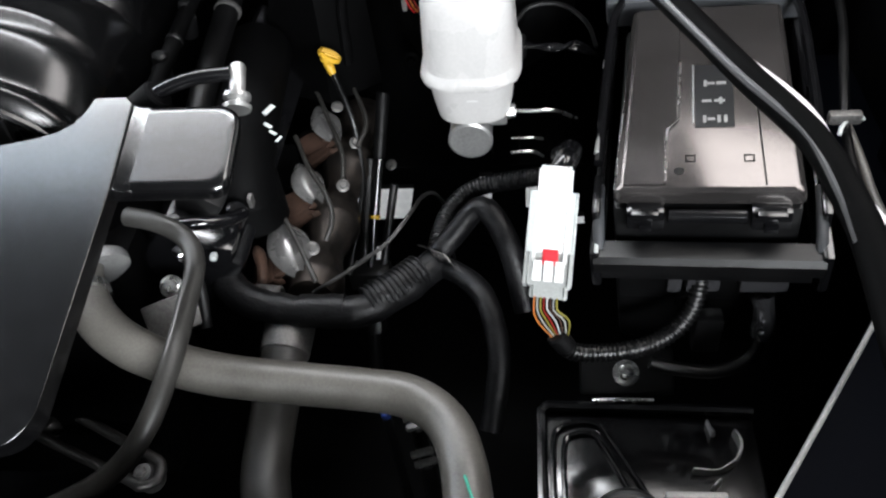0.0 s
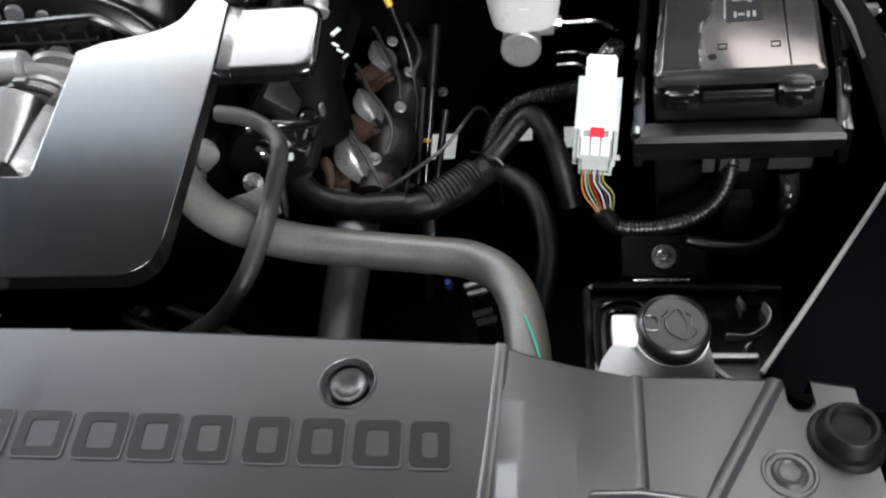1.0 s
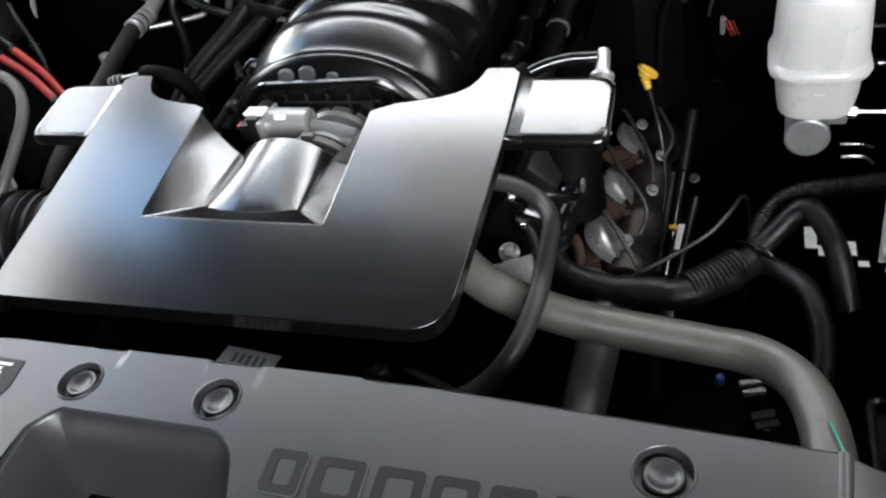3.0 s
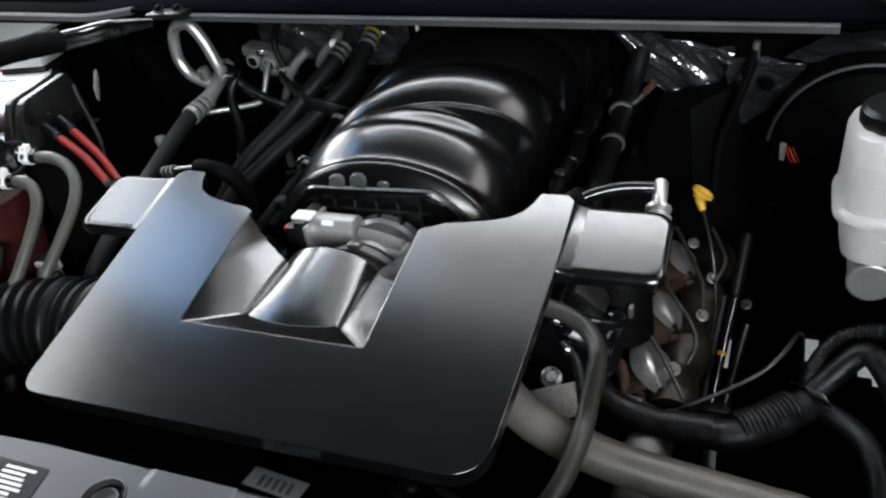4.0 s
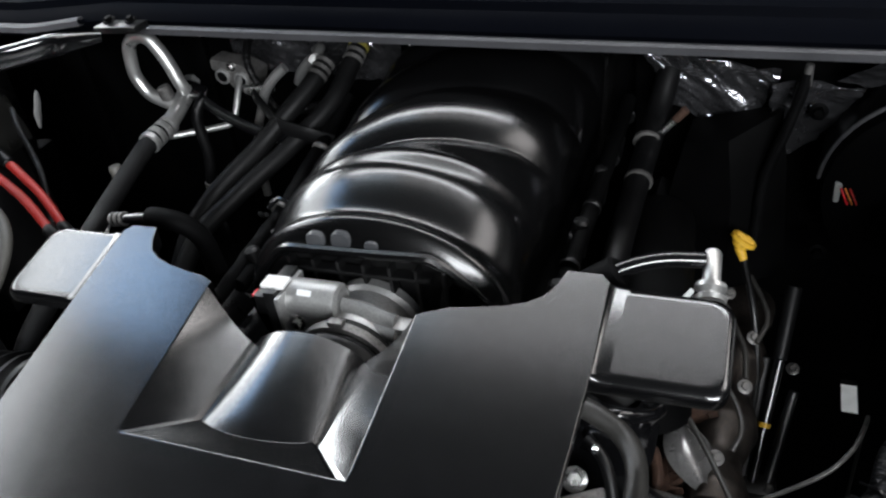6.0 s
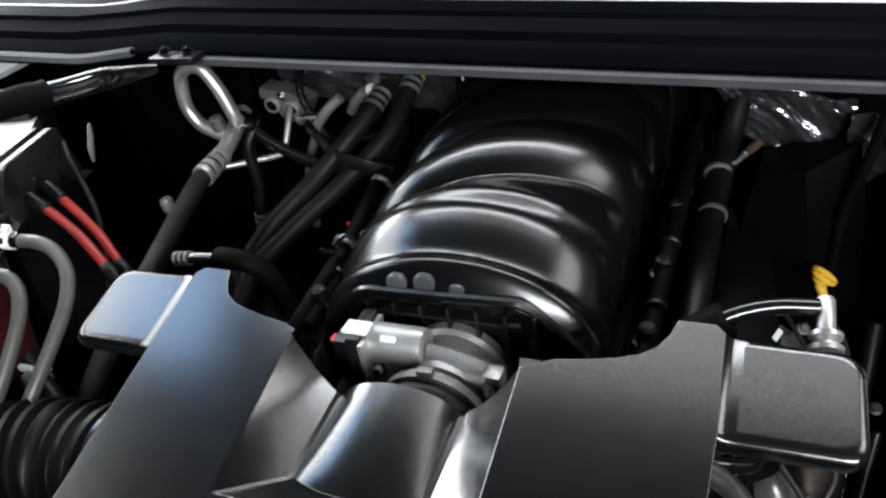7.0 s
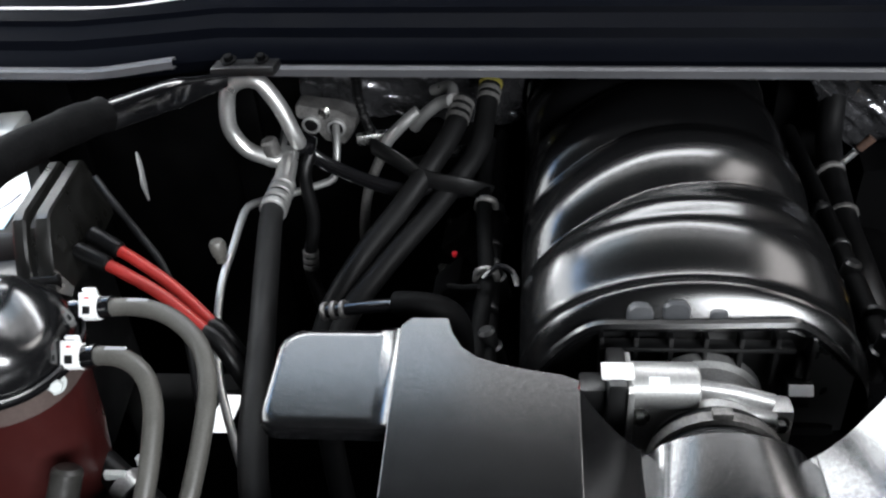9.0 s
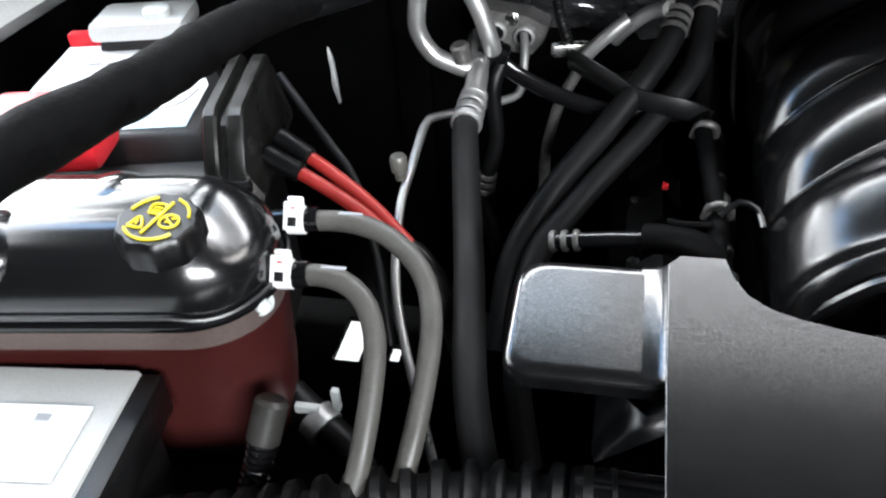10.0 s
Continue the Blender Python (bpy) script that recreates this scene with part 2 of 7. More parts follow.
def curve_points(pts, step=0.008):
    """A smooth line through the points, at even steps."""
    P = [Vector(p) for p in pts]
    P = [P[0] * 2 - P[1]] + P + [P[-1] * 2 - P[-2]]
    out = []
    for i in range(1, len(P) - 2):
        a, b, c, d = P[i - 1:i + 3]
        n = max(2, int((c - b).length / step))
        for k in range(n):
            t = k / n
            out.append(0.5 * (2 * b + (c - a) * t + (2 * a - 5 * b + 4 * c - d) * t * t + (3 * b - a - 3 * c + d) * t ** 3))
    out.append(P[-2].copy())
    return out


def tube(bm, pts, r, seg=12, step=0.008, ribs=0.0, depth=0.12, flat=1.0, wob=0.0):
    """A hose along the points; ribs: pitch of its corrugation; r may be a function of the way from 0 to 1."""
    if ribs:
        step = ribs / 6
    line = curve_points(pts, step)
    n = len(line)
    up = None
    rings, way = [], 0.0
    for i, p in enumerate(line):
        t = (line[min(i + 1, n - 1)] - line[max(i - 1, 0)]).normalized()
        if up is None:
            up = frame_of(t)[0]
        up = (up - t * up.dot(t)).normalized()
        side = t.cross(up)
        if i:
            way += (p - line[i - 1]).length
        rr = r(i / (n - 1)) if callable(r) else r
        if ribs:
            ph = math.sin(2 * math.pi * way / ribs)
            rr *= 1 + depth * (1 if ph > 0.25 else -1 if ph < -0.25 else ph * 4)
        if wob:
            rr *= 1 + wob * noise.noise(p * 60)
        rings.append([bm.verts.new(p + (up * math.cos(a) * flat + side * math.sin(a)) * rr) for a in (2 * math.pi * k / seg for k in range(seg))])
    for p, q in zip(rings, rings[1:]):
        for k in range(seg):
            bm.faces.new((p[k], p[(k + 1) % seg], q[(k + 1) % seg], q[k]))
    bm.faces.new(rings[0][::-1])
    bm.faces.new(rings[-1])


def loft(bm, loops, caps=(True, True)):
    rings = [[bm.verts.new(p) for p in loop] for loop in loops]
    n = len(rings[0])
    for p, q in zip(rings, rings[1:]):
        for k in range(n):
            bm.faces.new((p[k], p[(k + 1) % n], q[(k + 1) % n], q[k]))
    if caps[0]:
        bm.faces.new(rings[0][::-1])
    if caps[1]:
        bm.faces.new(rings[-1])


def round_rect(cx, cy, w, d, r, n=6, m=None):
    """A rounded rectangle as (x, y) pairs, turned by the matrix m about its centre."""
    out = []
    for k, (sx, sy) in enumerate(((1, -1), (1, 1), (-1, 1), (-1, -1))):
        for i in range(n + 1):
            a = radians(-90 + 90 * k + 90 * i / n)
            p = Vector((sx * (w / 2 - r) + r * math.cos(a), sy * (d / 2 - r) + r * math.sin(a), 0))
            if m:
                p = m.to_3x3() @ p
            out.append((cx + p.x, cy + p.y))
    return out


def round_corners(poly, radii, n=5):
    """A polygon of (x, y) with its corners rounded."""
    out = []
    k = len(poly)
    for i in range(k):
        p, a, b = Vector(poly[i]), Vector(poly[i - 1]), Vector(poly[(i + 1) % k])
        r = radii[i] if isinstance(radii, (list, tuple)) else radii
        if not r:
            out.append(tuple(p))
            continue
        u, v = (a - p).normalized(), (b - p).normalized()
        for j in range(n + 1):
            t = j / n
            q = p + u * r * (1 - t) ** 2 + v * r * t ** 2
            out.append(tuple(q))
    return out


def plate(bm, poly, zf, thick, bevel=0.0):
    """A sheet with the outline poly whose top follows zf(x, y)."""
    top = [bm.verts.new((x, y, zf(x, y))) for x, y in poly]
    low = [bm.verts.new((x, y, zf(x, y) - thick)) for x, y in poly]
    f = bm.faces.new(top)
    g = bm.faces.new(low[::-1])
    n = len(poly)
    for k in range(n):
        bm.faces.new((top[k], low[k], low[(k + 1) % n], top[(k + 1) % n]))
    if bevel:
        bmesh.ops.bevel(bm, geom=list(f.edges), offset=bevel, segments=2, affect="EDGES", profile=0.6)


def bolt(bm, c, axis, r=0.006, h=0.004, washer=True):
    a = Vector(axis).normalized()
    if washer:
        lathe(bm, c, a, [(r * 1.6, 0), (r * 1.6, 0.001), (r * 1.4, 0.0016)], 18)
    lathe(bm, Vector(c) + a * 0.0012, a, [(r, 0), (r, h * 0.8), (r * 0.8, h)], 6)


def clamp_ring(bm, c, axis, r, width=0.009):
    a = Vector(axis).normalized()
    o = Vector(c) - a * width / 2
    lathe(bm, o, a, [(r * 1.02, 0), (r * 1.09, 0.0006), (r * 1.09, width - 0.0006), (r * 1.02, width)], 24)

# ---------------------------------------------------------------- hall and body
solo("floor", bms((box, (0, 0, -0.05), (14, 14, 0.1), 0)), CONCRETE, (0, 0, 0), "pale polished concrete hall floor", kind="structure")
solo("ceiling", bms((box, (0, 0, 4.35), (14, 14, 0.1), 0)), DARKWALL, (0, 0, 4.3), "dark hall ceiling", kind="structure")
for wall_name, c, size in (("wall_north", (0, 7.05, 2.15), (14, 0.1, 4.3)), ("wall_south", (0, -7.05, 2.15), (14, 0.1, 4.3)),
                           ("wall_east", (7.05, 0, 2.15), (0.1, 14, 4.3)), ("wall_west", (-7.05, 0, 2.15), (0.1, 14, 4.3))):
    solo(wall_name, bms((box, c, size, 0)), DARKWALL, (c[0], c[1], 0), "plain dark hall wall", kind="structure")


def sweep_x(bm, prof, x0, x1, shift=None, n=24):
    """An open profile of (y, z) drawn along x; shift(x) moves it in y and z."""
    rows = []
    for i in range(n + 1):
        x = x0 + (x1 - x0) * i / n
        dy, dz = shift(x) if shift else (0, 0)
        rows.append([bm.verts.new((x, y + dy, z + dz)) for y, z in prof])
    for a, b in zip(rows, rows[1:]):
        for k in range(len(prof) - 1):
            bm.faces.new((a[k], b[k], b[k + 1], a[k + 1]))


def cowl_shift(x):
    s = max(0.0, min(1.0, (-0.50 - x) / 0.14))
    s = s * s * (3 - 2 * s)
    return (-0.01 * s, -0.034 * x - 0.012 * s)


# cowl: pale lip, dark stepped band, bright upper bead, glass behind
cowl = thing("cowl_panel", (0, 0.9, 1.40), "dark blue-black stepped cowl panel with pale lower lip and bright top edge", "cowl", kind="structure")
BAND = [(0.858, 1.404), (0.852, 1.418), (0.858, 1.428), (0.872, 1.436), (0.876, 1.446), (0.895, 1.456), (0.897, 1.462), (0.915, 1.468), (0.928, 1.468), (0.93, 1.40)]
part("band", bms((sweep_x, BAND, -1.0, 1.05, cowl_shift)), PAINT, cowl)
BEAD = [(0.9185, 1.4685), (0.9185, 1.4700), (0.9195, 1.4710), (0.9212, 1.4710), (0.922, 1.4695)]
part("edge_bead", bms((sweep_x, BEAD, -1.0, 1.05, cowl_shift, 60)), PINKWHITE, cowl, "bright pale edge bead")
LIP = [(0.846, 1.4015), (0.845, 1.410), (0.848, 1.4125), (0.856, 1.412), (0.858, 1.4015), (0.846, 1.4015)]
part("lip", bms((sweep_x, LIP, -0.455, 0.50, cowl_shift)), LIPMAT, cowl, "pale grey lower lip")
LIP2 = [(y - 0.004, z + 0.012) for y, z in LIP]
part("lip", bms((sweep_x, LIP2, -1.0, -0.535, cowl_shift)), LIPMAT, cowl, "pale grey lower lip")
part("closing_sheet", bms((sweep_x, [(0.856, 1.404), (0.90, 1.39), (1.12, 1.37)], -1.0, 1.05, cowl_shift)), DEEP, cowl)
solo("cowl_top", bms((sweep_x, [(0.929, 1.466), (1.05, 1.462), (1.6, 1.462), (2.4, 1.462), (2.4, 1.44), (1.06, 1.44)], -1.0, 1.05)), PAINT, (0, 1.05, 1.5),
     "dark sheet behind the cowl edge", kind="structure")

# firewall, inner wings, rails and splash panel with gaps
firewall = thing("firewall", (0, 1.10, 0.75), "near-black firewall behind the engine", "firewall", kind="structure")
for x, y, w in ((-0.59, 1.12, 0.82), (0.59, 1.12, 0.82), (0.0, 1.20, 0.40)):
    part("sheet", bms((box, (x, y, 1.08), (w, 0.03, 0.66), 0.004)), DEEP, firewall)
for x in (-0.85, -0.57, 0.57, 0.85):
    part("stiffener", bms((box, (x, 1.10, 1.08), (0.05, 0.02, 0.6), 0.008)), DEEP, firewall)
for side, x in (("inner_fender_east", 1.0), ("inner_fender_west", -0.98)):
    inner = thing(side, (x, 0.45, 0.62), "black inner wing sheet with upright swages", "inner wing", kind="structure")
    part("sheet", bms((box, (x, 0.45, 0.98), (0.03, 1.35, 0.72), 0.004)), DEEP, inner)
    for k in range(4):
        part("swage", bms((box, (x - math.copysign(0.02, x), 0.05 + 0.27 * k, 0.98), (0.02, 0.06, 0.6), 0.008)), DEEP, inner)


def perforated(bm, x0, x1, y0, y1, z, holes, t=0.012):
    """A sheet at height z with rectangular holes (xa, xb, ya, yb)."""
    xs = sorted({x0, x1} | {v for h in holes for v in h[:2]})
    ys = sorted({y0, y1} | {v for h in holes for v in h[2:]})
    for xa, xb in zip(xs, xs[1:]):
        for ya, yb in zip(ys, ys[1:]):
            cx, cy = (xa + xb) / 2, (ya + yb) / 2
            if not any(h[0] < cx < h[1] and h[2] < cy < h[3] for h in holes):
                box(bm, (cx, cy, z - t / 2), (xb - xa, yb - ya, t), 0)


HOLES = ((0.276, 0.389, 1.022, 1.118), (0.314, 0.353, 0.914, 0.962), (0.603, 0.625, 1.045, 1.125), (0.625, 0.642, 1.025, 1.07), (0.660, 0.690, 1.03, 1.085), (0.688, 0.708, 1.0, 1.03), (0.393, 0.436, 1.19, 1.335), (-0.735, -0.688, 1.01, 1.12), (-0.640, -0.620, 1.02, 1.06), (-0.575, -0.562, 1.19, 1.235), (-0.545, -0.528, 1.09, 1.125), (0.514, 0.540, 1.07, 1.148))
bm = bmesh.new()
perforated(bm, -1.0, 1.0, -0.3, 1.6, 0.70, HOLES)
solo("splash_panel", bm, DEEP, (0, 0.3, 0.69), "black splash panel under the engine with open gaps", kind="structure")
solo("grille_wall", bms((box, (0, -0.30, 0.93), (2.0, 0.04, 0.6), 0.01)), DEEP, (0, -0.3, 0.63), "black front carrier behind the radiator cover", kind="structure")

# ---------------------------------------------------------------- engine cover
CX = 0.006
NX = -0.001


def cover_z(x, y):
    return 1.247 + 0.25 * (y - 0.219)


def wing_z(x, y):
    return cover_z(x, y) - 0.007


def engine_cover():
    root = thing("engine_cover", (0, 0.35, 1.18), "grained black plastic engine cover with side wings and duct notch", "engine cover")
    yf, yb, hw = 0.321, 0.472, 0.107
    ws = [0.0, 0.06, 0.14, 0.24, 0.36, 0.48, 0.60, 0.72, 0.84, 0.93, 1.0]
    feet = [-0.062, -0.0575, -0.054]
    cols = feet + [-0.054 + 0.108 * k / 20 for k in range(1, 20)] + [-x for x in reversed(feet)]
    rim_ys = [yf + (yb - yf) * w for w in ws]
    rim_xs = [x * hw / 0.062 for x in cols]
    bm = bmesh.new()
    half = [(0.216, 0.536), (0.211, 0.521), (0.203, 0.508), (0.190, 0.499), (0.172, 0.493), (0.148, 0.488), (0.126, 0.4845), (0.114, 0.4795)]
    front = round_corners([(-0.254, 0.440), (-0.251, 0.2135), (0.250, 0.2165), (0.256, 0.440)], [0, 0.027, 0.040, 0], 8)
    outline = [(CX - 0.246, 0.536), (CX - 0.254, 0.528)] + [(CX + x, y) for x, y in front] + [(CX + 0.254, 0.528), (CX + 0.246, 0.536)]
    outline += [(CX + x, y) for x, y in half]
    first_in = len(outline)
    outline += [(NX + hw, y) for y in reversed(rim_ys)] + [(NX + x, yf) for x in reversed(rim_xs[1:-1])] + [(NX - hw, y) for y in rim_ys]
    last_in = len(outline)
    outline += [(CX - x, y) for x, y in reversed(half)]
    top = [bm.verts.new((x, y, cover_z(x, y))) for x, y in outline]
    bm.faces.new(top)
    low = {}
    for k, (x, y) in enumerate(outline):
        if not first_in <= k < last_in:
            low[k] = bm.verts.new((x * (0.985 if y < 0.46 else 1.004), y + (0.008 if y < 0.25 else 0), cover_z(x, y) - (0.020 if y > 0.46 else 0.024)))
    n = len(outline)
    for k in range(n):
        j = (k + 1) % n
        if k in low and j in low:
            bm.faces.new((top[k], top[j], low[j], low[k]))
    # the sunken notch: flat side walls, a sloping front facet and an arched duct between two grooves
    def foot(w):
        return 0.360 + 0.094 * w, 1.2600 + 0.0065 * w

    grid = []
    for w in ws:
        fy, fz = foot(w)
        row = []
        for k, x in enumerate(cols):
            q = max(0.0, 1 - (abs(x) / 0.054) ** 2)
            if k in (1, len(cols) - 2):
                p = (x, fy, fz - 0.004)
            elif abs(x) > 0.0535:
                p = (x, fy, fz)
            else:
                p = (x, fy - 0.012 * q ** 0.75 * (1 - w), fz + q ** 0.75 * (0.0031 + 0.0179 * w ** 0.85))
            row.append(bm.verts.new((NX + p[0], p[1], p[2])))
        grid.append(row)
    for a, b in zip(grid, grid[1:]):
        for k in range(len(cols) - 1):
            bm.faces.new((a[k], a[k + 1], b[k + 1], b[k]))
    for s, edge in ((-1, 0), (1, -1)):
        rows = []
        for w, row in zip(ws, grid):
            foot_v = row[edge]
            rim = V(NX + s * hw, yf + (yb - yf) * w, 0)
            rim.z = cover_z(rim.x, rim.y)
            mids = [bm.verts.new(foot_v.co.lerp(rim, t) + V(0, 0, -0.006 * (1 - t) * t * 4 * w)) for t in (0.2, 0.4, 0.6, 0.8, 0.93)]
            rows.append([foot_v] + mids + [bm.verts.new(rim)])
        for a, b in zip(rows, rows[1:]):
            for k in range(len(a) - 1):
                bm.faces.new((a[k], a[k + 1], b[k + 1], b[k]))
    rim_f = [bm.verts.new((NX + x, yf, cover_z(0, yf))) for x in rim_xs]
    for k in range(len(cols) - 1):
        bm.faces.new((rim_f[k], rim_f[k + 1], grid[0][k + 1], grid[0][k]))
    hem = [bm.verts.new(v.co + V(0, 0.002, -0.012)) for v in grid[-1]]
    for k in range(len(cols) - 1):
        bm.faces.new((grid[-1][k], grid[-1][k + 1], hem[k + 1], hem[k]))
    bmesh.ops.remove_doubles(bm, verts=bm.verts, dist=0.00005)
    bmesh.ops.recalc_face_normals(bm, faces=bm.faces)
    weight = bm.edges.layers.float.new("bevel_weight_edge")
    for e in bm.edges:
        if len(e.link_faces) == 2 and e.calc_face_angle(0.0) > radians(14):
            m = (e.verts[0].co + e.verts[1].co) / 2
            inside = abs(m.x - NX) < hw + 0.001 and yf - 0.001 < m.y < yb + 0.012
            at_rim = inside and abs(m.z - cover_z(m.x, m.y)) < 0.0006
            if at_rim:
                e[weight] = 0.8
            elif not inside:
                e[weight] = 1.0
            elif abs(abs(m.x - NX) - 0.062) < 0.002 or m.y < 0.361:
                e[weight] = 0.3
    shell = part("main_shell", bm, COVER, root, sharp=50)
    bv = shell.modifiers.new("soft_edges", "BEVEL")
    bv.width, bv.segments, bv.limit_method, bv.harden_normals = 0.0085, 4, "WEIGHT", True
    # wings: a flat with broadly rounded edges
    for s in (-1, 1):
        w = [(CX + s * x, y) for x, y in round_corners([(0.249, 0.441), (0.356, 0.441), (0.354, 0.532), (0.249, 0.533)], [0.002, 0.017, 0.022, 0.002], 7)]
        if s < 0:
            w = w[::-1]
        mx, my, rx, ry = CX + s * 0.3025, 0.487, 0.0535, 0.0457
        loops = []
        for inset, dz in ((0.001, -0.014), (0.0, -0.0065), (0.0007, -0.0040), (0.0020, -0.0020), (0.0042, -0.0007), (0.0070, -0.0001), (0.0095, 0.0)):
            loops.append([V(mx + (x - mx) * (1 - inset / rx), my + (y - my) * (1 - inset / ry), 0) for x, y in w])
            for p in loops[-1]:
                p.z = wing_z(p.x, p.y) + dz
        bm = bmesh.new()
        loft(bm, loops)
        wing_ob = part("side_wing", bm, COVER, root, sharp=60)
        wing_ob.modifiers.new("even_normals", "WEIGHTED_NORMAL").keep_sharp = True
        bm = bmesh.new()
        fold = [(0.2430, -0.0030), (0.2455, -0.0012), (0.2485, -0.0008), (0.2515, -0.0018), (0.2545, -0.0038), (0.2575, -0.0054), (0.2610, -0.0064), (0.2660, -0.0069), (0.2700, -0.0071), (0.2700, -0.012), (0.2430, -0.012)]
        loops = [[V(CX + s * (x - (0.0015 if y > 0.531 else 0)), y, cover_z(x, y) + dz - sink) for x, dz in (fold if s > 0 else fold[::-1])]
                 for y, sink in ((0.4405, 0.006), (0.4412, 0.0022), (0.4430, 0.0006), (0.4460, 0.0), (0.5280, 0.0), (0.5310, 0.0006), (0.5328, 0.0022), (0.5335, 0.006))]
        loft(bm, loops)
        part("fold", bm, COVER, root, "soft fold between shell and wing", 50)
    return root


engine_cover()


# ---------------------------------------------------------------- intake manifold
def intake_manifold():
    root = thing("intake_manifold", (0, 0.8, 1.15), "satin black plastic intake manifold with eight arched runners", "intake manifold")
    nx, ny = 110, 280
    y0, y1 = 0.578, 1.13

    def smooth(a, b, v):
        s = max(0.0, min(1.0, (v - a) / (b - a)))
        return s * s * (3 - 2 * s)

    def ridge(y, leads, q=0.40):
        """Round runners side by side, each from one valley to the next."""
        k = max([n for n in range(len(leads) - 1) if y >= leads[n]], default=-1)
        if k < 0:
            return 0.0
        f = (y - leads[k]) / (leads[k + 1] - leads[k])
        v = (f - q) / q if f < q else (f - q) / (1 - q)
        return max(0.0, 1 - abs(v) ** 1.9) ** 0.95

    SWELL = [(0.606, 0), (0.616, 3.5), (0.628, 9.5), (0.640, 14.8), (0.650, 18.4), (0.659, 20.8), (0.666, 21.6), (0.673, 20.6), (0.681, 16.2), (0.690, 9.0), (0.700, 3.2), (0.715, 0)]

    def front_swell(y):
        """Height of the front runner: a long rise to the crest, then a steep fall behind it."""
        total = 0.0
        for k in range(-3, 4):
            v = y + 0.0022 * k
            for (a, h), (b, g) in zip(SWELL, SWELL[1:]):
                if a <= v < b:
                    total += (h + (g - h) * (v - a) / (b - a)) / 7000
        return total

    bm = bmesh.new()
    rows = []
    for j in range(ny + 1):
        y = y0 + (y1 - y0) * j / ny
        row = []
        for i in range(nx + 1):
            u = -1 + 2 * i / nx
            ang = u * 1.36
            x = -0.004 + 0.153 * math.sin(ang) / math.sin(1.36)
            arch = (math.cos(ang) - math.cos(1.36)) / (1 - math.cos(1.36))
            # the front runner goes right across, round in section; those behind lie askew
            first = front_swell(y)
            bead = math.exp(-((y - 0.597) / 0.011) ** 2)
            pull = 0.30 * max(0.0, -x - 0.03) ** 1.15
            push = 0.10 * max(0.0, x - 0.06)
            rest = ridge(y + pull - push - 0.056 * smooth(-0.85, 0.85, u), [0.610, 0.722, 0.834, 0.948, 1.062, 1.18])
            z = 1.214 + 0.098 * arch ** 0.85 + 0.105 * (y - 0.6) + first + 0.0080 * bead
            z += 0.0200 * smooth(0.668, 0.70, y) * (1 + 0.25 * u * u) * rest
            if y < 0.594:
                z -= 0.016 * ((0.594 - y) / 0.016) ** 2
            row.append(bm.verts.new((x, y, z)))
        row.insert(0, bm.verts.new((row[0].co.x + 0.012, row[0].co.y, 1.15)))
        row.append(bm.verts.new((row[-1].co.x - 0.012, row[-1].co.y, 1.15)))
        rows.append(row)
    for a, b in zip(rows, rows[1:]):
        for k in range(len(a) - 1):
            bm.faces.new((a[k], a[k + 1], b[k + 1], b[k]))
    part("runner_shell", bm, MANIFOLD, root, sharp=70)
    # front lip: a thin ledge bent down at both ends
    path = [(-0.138, 0.583, 1.235), (-0.118, 0.580, 1.262), (-0.092, 0.577, 1.285), (-0.06, 0.575, 1.289), (0.0, 0.574, 1.291), (0.06, 0.575, 1.292), (0.078, 0.577, 1.289), (0.105, 0.580, 1.266), (0.135, 0.585, 1.232)]
    part("front_lip", bms((tube, path, 0.0055, 8, 0.006)), MANIFOLD, root, "raised front lip")
    bm = bmesh.new()
    loops = [[V(x, y, z) for x, z in zip((-0.14, -0.095, 0.08, 0.135, 0.135, -0.14), (1.23, 1.286, 1.29, 1.228, 1.16, 1.16))] for y in (0.600, 0.588)]
    loft(bm, [loops[0], [p.copy() for p in loops[1]]])
    part("front_face", bm, BLACK, root)
    for k in range(7):
        x = -0.085 + 0.029 * k
        part("rib", bms((box, (x, 0.576, 1.255), (0.004, 0.014, 0.05), 0.001)), BLACK, root)
    part("rib", bms((box, (-0.005, 0.575, 1.268), (0.16, 0.014, 0.004), 0.001)), BLACK, root)
    for x, z, w, h in ((-0.053, 1.2905, 0.0115, 0.0150), (-0.023, 1.2925, 0.0120, 0.0165), (0.011, 1.2925, 0.0085, 0.0085)):
        shape = [(-w, 0.0), (-w, 0.35 * h), (-0.85 * w, 0.72 * h), (-0.5 * w, 0.96 * h), (0.0, h), (0.5 * w, 0.96 * h), (0.85 * w, 0.72 * h), (w, 0.35 * h), (w, 0.0)]
        bm = bmesh.new()
        loft(bm, [[V(x + px * g, 0.587 - d, z + pz * g + 0.2 * d) for px, pz in shape] for d, g in ((0.0, 1.0), (0.006, 1.0), (0.0085, 0.88), (0.0095, 0.6))])
        part("moulding_stud", bm, TRAYGREY, root, "small grey domed moulding tab")
    return root


intake_manifold()


